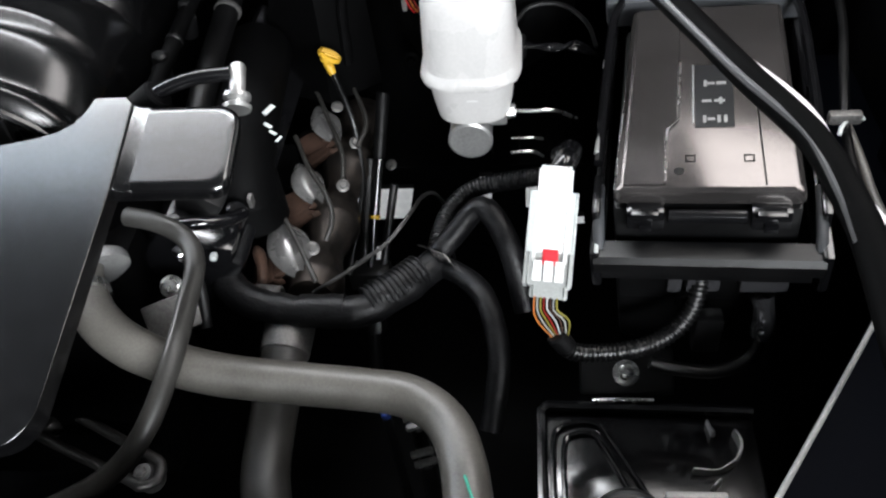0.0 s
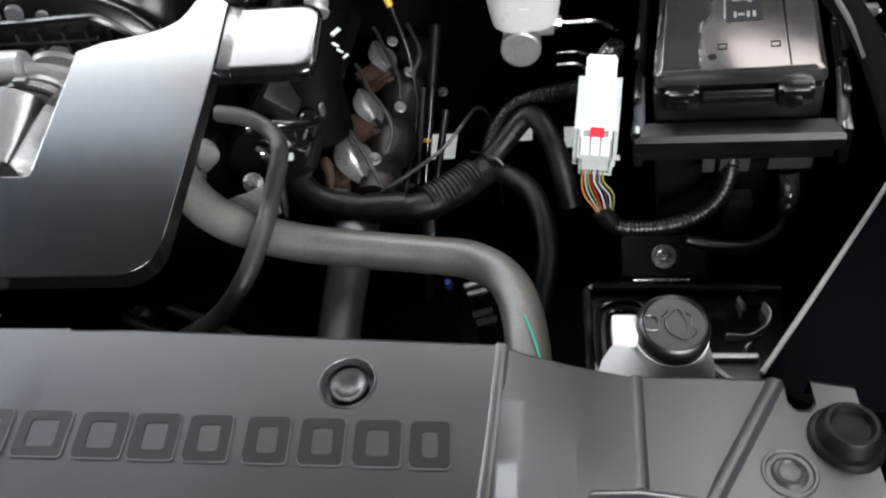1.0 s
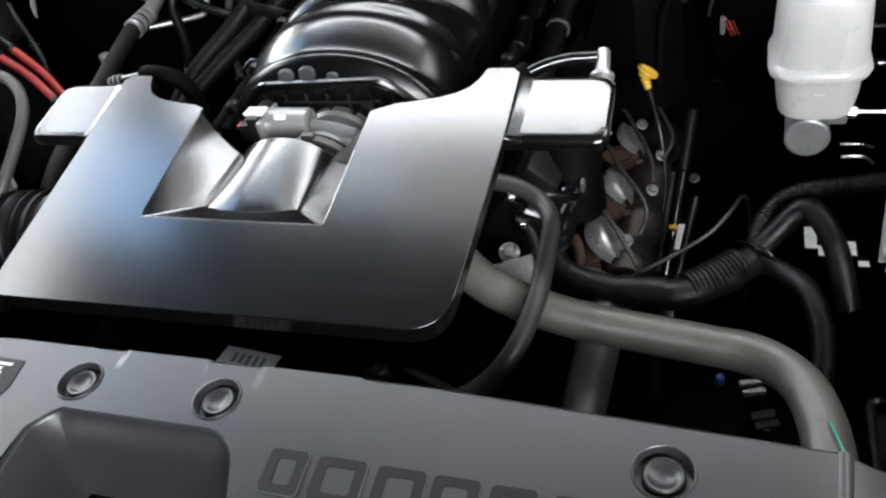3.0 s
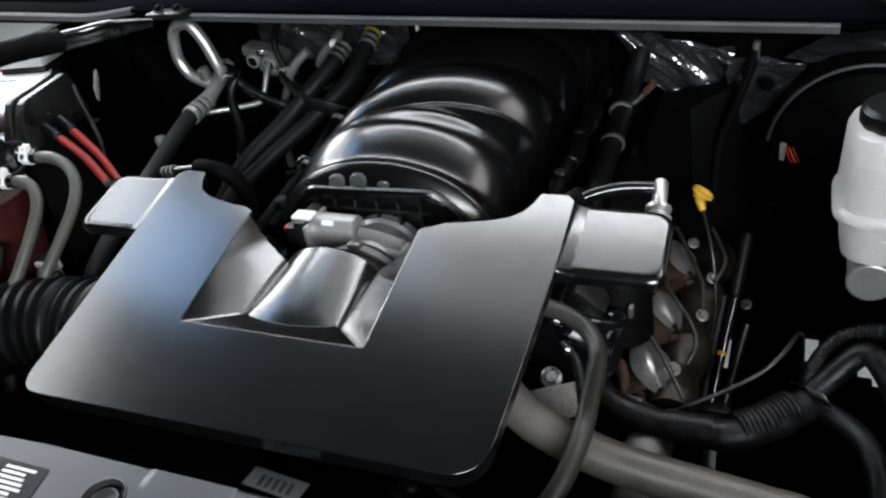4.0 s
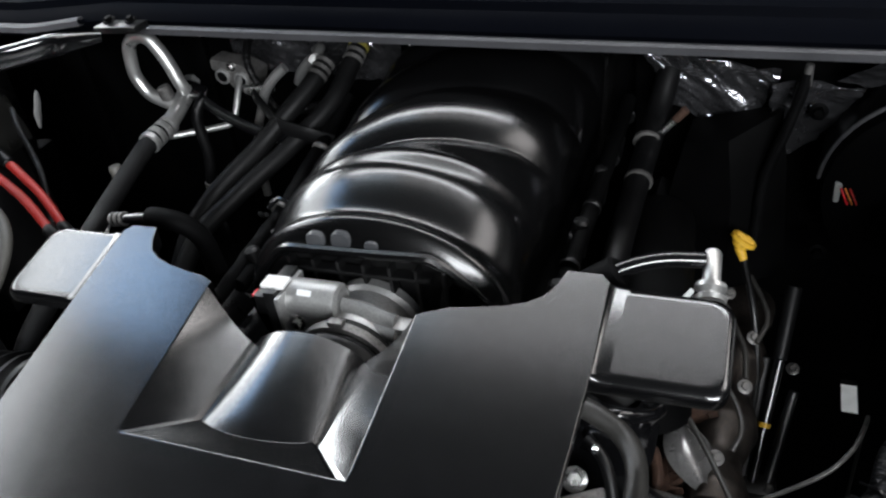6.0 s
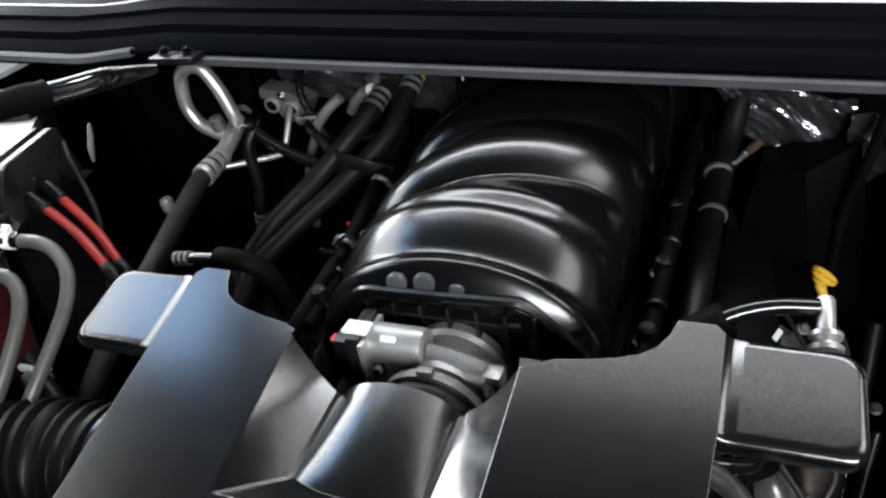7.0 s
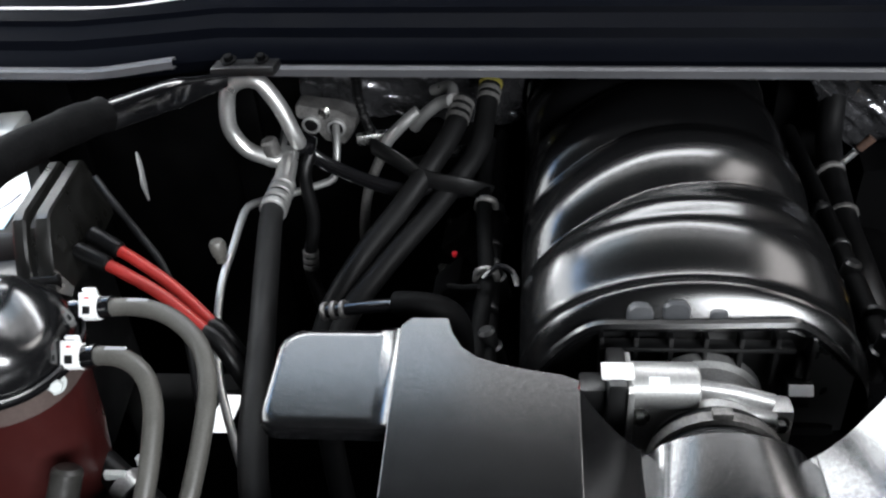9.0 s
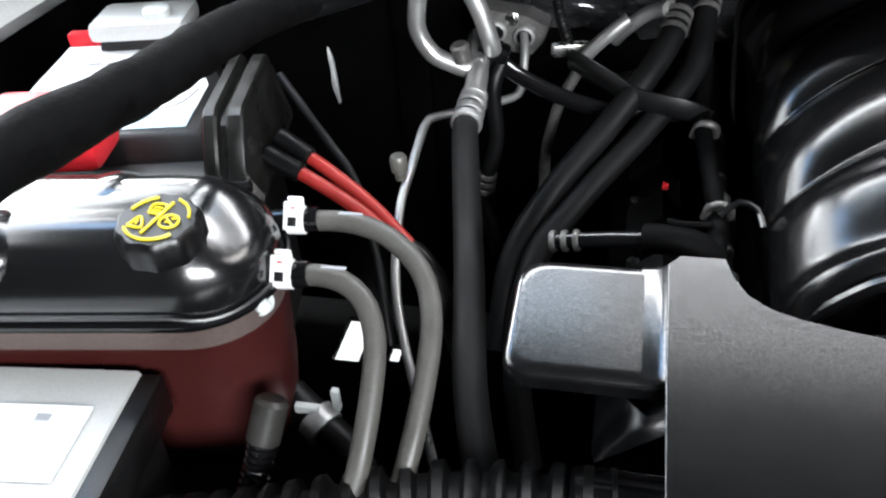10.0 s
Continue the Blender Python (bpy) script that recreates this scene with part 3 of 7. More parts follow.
# ---------------------------------------------------------------- throttle body
def throttle_body():
    root = thing("throttle_body", (0.0, 0.53, 1.17), "cast aluminium throttle body with cylindrical motor", "throttle body")
    c = V(0.004, 0.50, 1.202)
    part("bore", bms((lathe, c + V(0, 0.015, 0), (0, 1, 0.02), [(0.046, 0), (0.05, 0.003), (0.05, 0.05), (0.054, 0.055), (0.054, 0.065)], 36)), ALU, root)
    bm = bmesh.new()
    box(bm, (0.0, 0.532, 1.215), (0.135, 0.022, 0.06), 0.006)
    part("flange", bm, ALU, root)
    part("motor", bms((lathe, (-0.066, 0.536, 1.2575), (1, 0, 0), [(0.017, 0), (0.0195, 0.002), (0.0195, 0.052), (0.0185, 0.056), (0.014, 0.058), (0.013, 0.0565)], 28)), ALU, root, "silver motor can")
    part("gear_cover", bms((box, (-0.075, 0.536, 1.247), (0.016, 0.05, 0.062), 0.004)), BLACK, root)
    part("plate", bms((box, (-0.065, 0.533, 1.245), (0.005, 0.052, 0.058), 0.0015)), ALU, root)
    part("tag", bms((box, (-0.075, 0.528, 1.279), (0.026, 0.018, 0.004), 0.001)), WHITE, root, "small white tag")
    part("data_label", bms((box, (-0.042, 0.523, 1.2715), (0.016, 0.001, 0.010), 0, Matrix.Rotation(radians(-35), 4, "X"))), LABEL, root)
    bm = bmesh.new()
    tube(bm, [(-0.008, 0.536, 1.252), (0.02, 0.534, 1.249), (0.05, 0.53, 1.243)], 0.0115, 12, flat=0.6)
    tube(bm, [(-0.008, 0.528, 1.243), (0.02, 0.526, 1.240), (0.052, 0.524, 1.236)], 0.007, 10)
    part("casting_arm", bm, ALU, root)
    for x, z in ((-0.056, 1.236), (0.056, 1.231), (-0.052, 1.19), (0.056, 1.188)):
        part("bolt", bms((bolt, (x, 0.521, z), (0, -1, 0.15), 0.0055, 0.006)), STEEL, root)
    part("connector", bms((box, (-0.094, 0.535, 1.250), (0.022, 0.024, 0.024), 0.003)), BLACK, root, "black plug")
    part("lock_tab", bms((box, (-0.107, 0.533, 1.257), (0.006, 0.01, 0.004), 0.001)), RED, root, "red lock tab")
    return root


throttle_body()
duct = thing("intake_duct", (0.004, 0.47, 1.15), "black rubber intake duct with steel band clamp", "duct")
part("boot", bms((lathe, (0.004, 0.43, 1.204), (0, 1, 0.0), [(0.052, 0), (0.052, 0.045), (0.0555, 0.05), (0.0555, 0.056), (0.0515, 0.061), (0.0515, 0.085)], 40)), RUBBER, duct)
part("band_clamp", bms((clamp_ring, (0.004, 0.500, 1.204), (0, 1, 0), 0.0515, 0.011)), DULL, duct, "bright steel band clamp")
part("clamp_screw", bms((box, (0.004, 0.500, 1.262), (0.016, 0.009, 0.006), 0.0015)), DULL, duct)

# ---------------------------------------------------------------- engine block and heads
block = thing("engine_block", (0, 0.7, 0.75), "near-black engine block deep under the cover", "engine")
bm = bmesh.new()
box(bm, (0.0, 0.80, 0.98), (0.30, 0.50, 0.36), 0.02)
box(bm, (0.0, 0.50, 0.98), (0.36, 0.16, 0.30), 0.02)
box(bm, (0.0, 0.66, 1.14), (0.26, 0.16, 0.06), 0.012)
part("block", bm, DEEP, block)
for s in (-1, 1):
    rot = Matrix.Rotation(radians(s * 40), 4, "Y")
    bm = bmesh.new()
    box(bm, (s * 0.225, 0.80, 1.075), (0.11, 0.50, 0.09), 0.02, rot)
    part("valve_cover", bm, GLOSS, block, "black valve cover")
    for k in range(4):
        y = 0.62 + 0.115 * k
        coil = part("ignition_coil", bms((box, (s * 0.243, y, 1.135), (0.05, 0.06, 0.035), 0.008, rot)), BLACK, block, "black ignition coil")
        part("coil_bolt", bms((bolt, (s * 0.262, y + 0.036, 1.135), (s * 0.6, 0, 0.8), 0.005, 0.006)), DARKPIPE, coil)

# fuel rails and looms along both sides of the manifold
for s in (-1, 1):
    rail = thing("fuel_rail", (s * 0.19, 0.8, 1.2), "black fuel rail with injector fittings beside the manifold", "fuel rail", "fuel rails")
    part("rail", bms((tube, [(s * 0.185 - 0.004, 0.60, 1.205), (s * 0.187 - 0.004, 0.8, 1.225), (s * 0.187 - 0.004, 1.04, 1.25)], 0.010, 12)), MATTE, rail)
    for k in range(4):
        y = 0.64 + 0.112 * k
        part("injector", bms((lathe, (s * 0.186 - 0.004, y, 1.232 + 0.02 * k / 4), (s * -0.2, 0, -1), [(0.006, 0), (0.009, 0.003), (0.009, 0.02), (0.012, 0.022), (0.012, 0.05)], 14)), BLACK, rail)
        part("clip", bms((clamp_ring, (s * 0.187 - 0.004, y + 0.045, 1.222 + 0.045 * (y - 0.7)), (0, 1, 0.1), 0.0105, 0.006)), BLACK, rail)

# ---------------------------------------------------------------- radiator cover
def rad_z(x, y):
    z = 1.241 + (0.06 if abs(x) < 0.553 else 0.06 * max(0.0, 1 - (abs(x) - 0.553) / 0.05)) * (y - 0.12) - 0.10 * max(0.0, 0.02 - y)
    if x > 0.553:
        tilt = min(1.0, (x - 0.553) / 0.02) * min(1.0, max(0.0, (0.665 - x) / 0.025))
        z -= 0.012 * min(1.0, (x - 0.553) / 0.08) + 0.06 * (x - 0.553) + 0.03 * min(1.0, (x - 0.553) / 0.02) * (y - 0.12) + 0.15 * tilt * (y - 0.12)
    if x < -0.553:
        z -= 0.014 * min(1.0, (-0.553 - x) / 0.10)
    return z


def radiator_cover():
    root = thing("radiator_cover", (0, 0.03, 1.2), "grey moulded plastic radiator cover with inset dark blocks and round retainers", "radiator cover")
    back = [(-0.80, 0.130), (-0.655, 0.132), (-0.553, 0.148), (-0.15, 0.163), (0.26, 0.161), (0.553, 0.146), (0.645, 0.133), (0.752, 0.134), (0.752, 0.116), (0.757, 0.109), (0.766, 0.109), (0.771, 0.116), (0.771, 0.134), (0.80, 0.130)]
    # strips of the sheet, each cut by the recess where it crosses
    bm = bmesh.new()
    CUPS = ((-0.054, 0.124, 0.0195), (0.0865, 0.124, 0.0195), (0.4425, 0.112, 0.0200))
    G = 0.024
    xs = sorted({x for x, _ in back} | {-0.075, 0.205, 0.606, 0.614, 0.57, 0.70} | {x + d for x, _, _ in CUPS for d in (-G, G)})

    def recess_y(x):
        """The back edge of the latch recess, rounded and slanting forward at its right end."""
        if x < -0.055:
            return 0.072 + 0.024 * (x + 0.075) / 0.020
        if x < 0.095:
            return 0.096
        return 0.096 - 0.018 * ((x - 0.095) / 0.030) ** 2 if x < 0.125 else 0.078 - 2.3 * (x - 0.125)

    def back_y(x):
        for (xa, ya), (xb, yb) in zip(back, back[1:]):
            if xa <= x <= xb and xb > xa:
                return ya + (yb - ya) * (x - xa) / (xb - xa)
        return 0.13

    def strip(xa, xb, ya, yb, n=6):
        """A quad patch between two lines of y at xa and xb."""
        rows = []
        for j in range(n + 1):
            t = j / n
            pa, pb = (xa, ya[0] + (ya[1] - ya[0]) * t), (xb, yb[0] + (yb[1] - yb[0]) * t)
            rows.append((bm.verts.new((*pa, rad_z(*pa))), bm.verts.new((*pb, rad_z(*pb)))))
        for p, q in zip(rows, rows[1:]):
            bm.faces.new((p[0], p[1], q[1], q[0]))

    def front_y(x):
        """The front edge steps back beside the wing."""
        return -0.14 if x < 0.6055 else 0.002 + 0.024 * min(1.0, (x - 0.606) / 0.008) + 0.006 * min(1.0, max(0.0, x - 0.614) / 0.03)

    for xa, xb in zip(xs, xs[1:]):
        if xb - xa < 0.0008:
            continue
        ya, yb = back_y(xa + 1e-6), back_y(xb - 1e-6)
        if 0.7 < xa < 0.775:
            near = {0.752: (0.116, 0.109), 0.757: (0.109, 0.109), 0.766: (0.109, 0.116)}.get(round(xa, 3))
            if near:
                ya, yb = near
        cup = [c for c in CUPS if c[0] - G - 1e-4 < xa and xb < c[0] + G + 1e-4]
        front_a, front_b = (recess_y(xa + 1e-6), recess_y(xb - 1e-6)) if -0.076 < xa < 0.204 else (-0.14, -0.14)
        if cup:
            cy = cup[0][1]
            strip(xa, xb, (cy + G, ya), (cy + G, yb), 1)
            if -0.076 < xa < 0.204:
                fine = [xa + (xb - xa) * i / 6 for i in range(7)]
                for fa, fb_ in zip(fine, fine[1:]):
                    strip(fa, fb_, (recess_y(fa), cy - G), (recess_y(fb_), cy - G), 1)
            else:
                strip(xa, xb, (-0.14, cy - G), (-0.14, cy - G))
        elif -0.076 < xa < 0.204:
            fine = [xa + (xb - xa) * i / 12 for i in range(13)]
            for fa, fb_ in zip(fine, fine[1:]):
                strip(fa, fb_, (recess_y(fa), ya + (yb - ya) * (fa - xa) / (xb - xa)), (recess_y(fb_), ya + (yb - ya) * (fb_ - xa) / (xb - xa)), 3)
        else:
            fa, fb_ = front_y(xa + 1e-5), front_y(xb - 1e-5)
            strip(xa, xb, (fa, ya), (fb_, yb))
            if xa > 0.60:
                p, q = bm.verts.new((xa, fa, rad_z(xa, fa))), bm.verts.new((xb, fb_, rad_z(xb, fb_)))
                r, s = bm.verts.new((xb, fb_ + 0.002, rad_z(xb, fb_) - 0.016)), bm.verts.new((xa, fa + 0.002, rad_z(xa, fa) - 0.016))
                bm.faces.new((p, q, r, s))
        # hem along the back edge
        a, b = bm.verts.new((xa, ya, rad_z(xa, ya))), bm.verts.new((xb, yb, rad_z(xb, yb)))
        c, d = bm.verts.new((xb, yb + 0.002, rad_z(xb, yb) - 0.02)), bm.verts.new((xa, ya + 0.002, rad_z(xa, ya) - 0.02))
        bm.faces.new((a, b, c, d))
    for cx, cy, r in CUPS:
        inner, outer = [], []
        for k in range(32):
            a = 2 * math.pi * k / 32
            m = G / max(abs(math.cos(a)), abs(math.sin(a)))
            for ring, q in ((inner, r), (outer, m)):
                x, y = cx + q * math.cos(a), cy + q * math.sin(a)
                ring.append(bm.verts.new((x, y, rad_z(x, y))))
        for k in range(32):
            bm.faces.new((outer[k], outer[(k + 1) % 32], inner[(k + 1) % 32], inner[k]))
    sheet = part("sheet", bm, PANEL, root, sharp=60)
    bv = sheet.modifiers.new("soft_edges", "BEVEL")
    bv.width, bv.segments, bv.limit_method, bv.angle_limit = 0.003, 3, "ANGLE", radians(20)
    # latch recess: walls that fall away to a floor coloured near black for its shade
    bm = bmesh.new()
    edge = [-0.075, -0.070, -0.062, -0.055] + [-0.055 + 0.15 * k / 8 for k in range(1, 9)] + [0.102, 0.110, 0.118, 0.125, 0.140, 0.160, 0.180, 0.205]
    rings = []
    for inset, dz in ((0, 0), (0.002, -0.0006), (0.005, -0.004), (0.014, -0.040), (0.020, -0.095)):
        ring = [(-0.075 + inset, -0.14)] + [(min(max(x, -0.075 + inset), 0.205 - inset), recess_y(x) - inset * 1.1) for x in edge]
        rings.append([bm.verts.new((x, y, rad_z(x, y) + dz)) for x, y in ring])
    for a, b in zip(rings, rings[1:]):
        for k in range(len(a) - 1):
            bm.faces.new((a[k], a[k + 1], b[k + 1], b[k]))
    recess_ob = part("latch_recess", bm, PANEL, root, "sunken hood latch recess", sharp=45)
    part("recess_floor", bms((box, (0.06, -0.02, 1.142), (0.30, 0.26, 0.008), 0)), MATTE, recess_ob, "recess floor with its shade put into the colour")
    part("latch_bar", bms((tube, [(0.165, -0.13, 1.166), (0.148, -0.06, 1.168), (0.133, 0.0, 1.168), (0.122, 0.05, 1.165)], 0.010, 12, 0.008, 0, 0, 0.6)), TRAYGREY, recess_ob, "dull slanting latch bar")
    part("label", bms((plate, [(-0.30, 0.085), (-0.128, 0.085), (-0.121, 0.108), (-0.126, 0.137), (-0.30, 0.140)], lambda x, y: rad_z(x, y) + 0.0008, 0.0006)), LETTER, root, "black sticker with white unreadable lines")
    for j in range(9):
        y = 0.131 - 0.0052 * j
        for x0, x1 in ((-0.290, -0.225 - 0.007 * (j * 5 % 3)), (-0.172, -0.136 - 0.008 * (j * 7 % 4) / 3)):
            part("label_line", bms((box, ((x0 + x1) / 2, y, rad_z(x0, y) + 0.0012), (x1 - x0, 0.0030, 0.0005), 0)), LABEL, root)
    # nine inset blocks in a row
    for k, (x0, x1) in enumerate(((0.160, 0.192), (0.200, 0.240), (0.248, 0.286), (0.291, 0.326), (0.333, 0.366), (0.377, 0.409), (0.417, 0.449), (0.456, 0.489), (0.495, 0.523))):
        y0, y1 = 0.0500 - 0.0005 * k, 0.0870 - 0.0008 * k
        outer = round_corners([(x0, y0), (x1, y0), (x1 - 0.002, y1), (x0 - 0.002, y1)], 0.0045, 3)
        inner = round_corners([(x0 + 0.0085, y0 + 0.0075), (x1 - 0.0085, y0 + 0.0075), (x1 - 0.0105, y1 - 0.0075), (x0 + 0.0065, y1 - 0.0075)], 0.0035, 3)
        loops = [[V(px, py, rad_z(px, py) + dz) for px, py in loop] for loop, dz in ((outer, -0.001), (outer, 0.0006), (inner, 0.0006), (inner, -0.001))]
        bm = bmesh.new()
        loft(bm, loops, (False, False))
        block_ob = part("inset_block", bm, LETTER, root, "plain dark inset shape")
        bm = bmesh.new()
        # Highlight of the bevel, painted as a paler rim on its lit edges.
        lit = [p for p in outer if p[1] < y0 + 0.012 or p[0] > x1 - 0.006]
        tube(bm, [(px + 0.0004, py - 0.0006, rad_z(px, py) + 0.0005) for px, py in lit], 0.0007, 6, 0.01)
        part("block_rim", bm, LIPMAT, block_ob, "pale lower rim with its highlight in the colour")
    # retainers sunk in cups
    for x, y, r in CUPS:
        z = rad_z(x, y)
        ring = part("retainer_ring", bms((lathe, (x, y, z), (0, -0.06, 1), [(0.002, -0.009), (r * 0.70, -0.009), (r * 0.93, -0.0085), (r * 0.98, -0.004), (r * 0.99, 0.0008), (r * 1.02, 0.0014), (r * 1.07, 0.0012), (r * 1.10, 0.0002), (r * 1.10, -0.012), (0.002, -0.012)], 40)), PANEL, root)
        part("retainer", bms((lathe, (x, y, z), (0, -0.06, 1), [(r * 0.74, -0.0088), (r * 0.72, -0.0035), (r * 0.66, -0.0022), (r * 0.58, -0.0022), (r * 0.50, -0.0034), (r * 0.30, -0.0052), (r * 0.05, -0.0056)], 36)), PANEL, ring, "push-in retainer")
    x, y = 0.742, 0.057
    z = rad_z(x, y)
    ring = part("retainer_ring", bms((lathe, (x, y, z - 0.004), (0, 0, 1), [(0.76 * r, h) for r, h in ((0.0235, 0), (0.0235, 0.005), (0.0225, 0.0062), (0.0205, 0.0062), (0.019, 0.0045), (0.0185, 0.0045))], 36)), PANEL, root)
    part("retainer", bms((lathe, (x, y, z - 0.002), (0, 0, 1), [(0.76 * r, h) for r, h in ((0.0185, 0.0025), (0.017, 0.0022), (0.0155, 0.0024), (0.013, 0.0055), (0.010, 0.0062), (0.0085, 0.0045), (0.003, 0.004))], 30)), PANEL, ring, "push-in retainer")
    x, y = 0.784, 0.085
    part("rubber_stop", bms((lathe, (x, y, rad_z(x, y) - 0.004), (0, 0, 1), [(0.025, 0), (0.025, 0.007), (0.0235, 0.010), (0.0205, 0.011), (0.019, 0.020), (0.0165, 0.0235), (0.014, 0.0235), (0.012, 0.018), (0.005, 0.017)], 40)), RUBBER, root, "round black rubber stop")
    part("diagonal_rib", bms((tube, [(x, y, rad_z(x, y) - 0.002) for x, y in ((0.747, 0.130), (0.725, 0.092), (0.705, 0.058), (0.689, 0.031))], 0.0065, 12)), PANEL, root)
    part("step_bead", bms((tube, [(x, y, rad_z(x, y) - 0.0058) for x, y in ((0.5535, 0.146), (0.550, 0.08), (0.546, 0.02), (0.540, -0.06), (0.532, -0.14))], 0.007, 12)), PANEL, root, "rounded step between two panels")
    part("step_bead", bms((tube, [(x, y, rad_z(x, y) - 0.0035) for x, y in ((0.650, 0.131), (0.648, 0.08), (0.646, 0.034))], 0.006, 12)), PANEL, root, "rounded step between two panels")
    for x, w in ((0.668, 0.05), (0.716, 0.034)):
        part("edge_tab", bms((box, (x, 0.030, rad_z(x, 0.03) - 0.010), (w, 0.010, 0.008), 0.003)), LETTER, root, "dark tab under the front edge")
    return root


radiator_cover()
bm = bmesh.new()
plate(bm, [(0.585, -0.20), (0.85, -0.20), (0.85, 0.045), (0.60, 0.040)], lambda x, y: 1.213 + 0.05 * (y - 0.03), 0.006, 0.002)
solo("grille_panel", bm, PANEL, (0.7, -0.1, 1.2), "grey plastic grille panel below the radiator cover edge", kind="structure")
tag = thing("paper_tag", (0.052, 0.212, 1.18), "small white paper tag under the engine cover", "tag")
part("tag_sheet", bms((box, (0.052, 0.212, 1.192), (0.062, 0.022, 0.001), 0, Matrix.Rotation(radians(-6), 4, "Z"))), LABEL, tag)
for k in range(5):
    part("print_bar", bms((box, (0.037 + 0.008 * k, 0.212 - 0.0008 * k, 1.1928), (0.004, 0.012, 0.0006), 0)), INK, tag)

# ---------------------------------------------------------------- radiator hoses
hose = thing("radiator_hose", (0.4, 0.36, 1.05), "thick dusty grey rubber radiator hose bending forward", "hose")
part("hose", bms((tube, [(0.165, 0.480, 1.175), (0.178, 0.445, 1.168), (0.205, 0.408, 1.158), (0.25, 0.381, 1.147), (0.32, 0.366, 1.133), (0.40, 0.364, 1.120), (0.46, 0.363, 1.112), (0.505, 0.357, 1.109), (0.540, 0.332, 1.108), (0.558, 0.29, 1.107), (0.566, 0.23, 1.10), (0.57, 0.12, 1.085), (0.57, 0.02, 1.06)], lambda t: 0.0215 - 0.0015 * math.sin(math.pi * t) + 0.003 * max(0.0, t - 0.55) / 0.45, 26, 0.007, 0, 0, 1.0, 0.03)), HOSE, hose)
part("paint_mark", bms((tube, [(0.562, 0.268, 1.1285), (0.572, 0.240, 1.1255), (0.580, 0.212, 1.1205)], 0.0013, 6)), GREEN, hose, "green paint stripe")
part("clamp", bms((clamp_ring, (0.184, 0.434, 1.166), (0.5, -0.8, -0.15), 0.0225, 0.010)), STEEL, hose)
lower = thing("lower_hose", (0.34, 0.38, 0.70), "dark grey rubber hose passing below the radiator hose", "hose")
part("hose", bms((tube, [(0.332, 0.518, 1.00), (0.330, 0.47, 0.985), (0.323, 0.41, 0.955), (0.325, 0.365, 0.945), (0.334, 0.325, 0.94), (0.345, 0.25, 0.92), (0.35, 0.2, 0.85)], 0.027, 22)), DARKHOSE, lower)
part("neck", bms((rod, (0.334, 0.545, 1.005), (0.331, 0.490, 0.992), 0.030, 0.029, 22, 0.003)), DULL, lower, "pale metal neck")
small = thing("heater_pipe", (0.3, 0.45, 1.1), "thin grey rubber hose curving round the engine cover", "hose")
part("hose", bms((tube, [(0.21, 0.515, 1.195), (0.245, 0.505, 1.195), (0.275, 0.492, 1.185), (0.292, 0.462, 1.180), (0.297, 0.410, 1.176), (0.300, 0.345, 1.172), (0.287, 0.293, 1.152), (0.255, 0.265, 1.125), (0.21, 0.235, 1.12), (0.15, 0.215, 1.11)], 0.0100, 14)), DARKHOSE, small)

loom = thing("wire_loom", (0.45, 0.53, 0.98), "thick taped black wiring loom", "wiring loom")
part("trunk", bms((tube, [(0.235, 0.60, 1.06), (0.275, 0.545, 1.04), (0.34, 0.527, 1.03), (0.42, 0.525, 1.03), (0.465, 0.555, 1.03), (0.505, 0.60, 1.03)], 0.019, 18, 0.006, 0, 0, 1, 0.14)), TAPE, loom, "taped black trunk")
part("conduit", bms((tube, [(0.43, 0.533, 1.033), (0.455, 0.552, 1.034), (0.487, 0.583, 1.035)], 0.0205, 18, 0.004, 0.006, 0.06)), TAPE, loom)
part("branch", bms((tube, [(0.50, 0.60, 1.03), (0.54, 0.575, 1.03), (0.567, 0.535, 1.03), (0.58, 0.48, 1.0), (0.57, 0.42, 0.95)], 0.013, 16, 0.007, 0, 0, 1, 0.06)), TAPE, loom)
part("branch", bms((tube, [(0.50, 0.60, 1.03), (0.515, 0.66, 1.05), (0.55, 0.685, 1.07), (0.62, 0.68, 1.09), (0.66, 0.66, 1.11)], 0.011, 14, 0.004, 0.005, 0.05)), TAPE, loom)
part("branch", bms((tube, [(0.50, 0.605, 1.03), (0.525, 0.625, 1.05), (0.56, 0.64, 1.08), (0.59, 0.60, 1.06), (0.61, 0.55, 1.0)], 0.014, 14)), TAPE, loom)
for k in range(5):
    a = V(0.495 + 0.004 * k, 0.597 - 0.002 * k, 1.030)
    part("cable_tie", bms((tube, [a + V(-0.012, 0.014, 0.018), a + V(0.004, 0.0, 0.026), a + V(0.016, -0.012, 0.016)], 0.0015, 6)), GLOSS, loom)
part("tape_end", bms((tube, [(0.352, 0.526, 1.031), (0.375, 0.5255, 1.031), (0.405, 0.5255, 1.031)], 0.0198, 18, 0.005, 0, 0, 1, 0.1)), TAPE, loom, "greyish tape wrap")
dipper = thing("steel_pipe", (0.42, 0.58, 1.0), "thin dull grey steel pipe running across", "pipe")
part("pipe", bms((tube, [(0.357, 0.562, 1.02), (0.40, 0.577, 1.04), (0.446, 0.594, 1.066), (0.468, 0.612, 1.082), (0.478, 0.632, 1.085), (0.487, 0.668, 1.075), (0.495, 0.72, 1.03), (0.50, 0.76, 0.95), (0.50, 0.78, 0.80)], lambda t: 0.0024 if t < 0.4 else 0.0021, 10)), DARKPIPE, dipper)

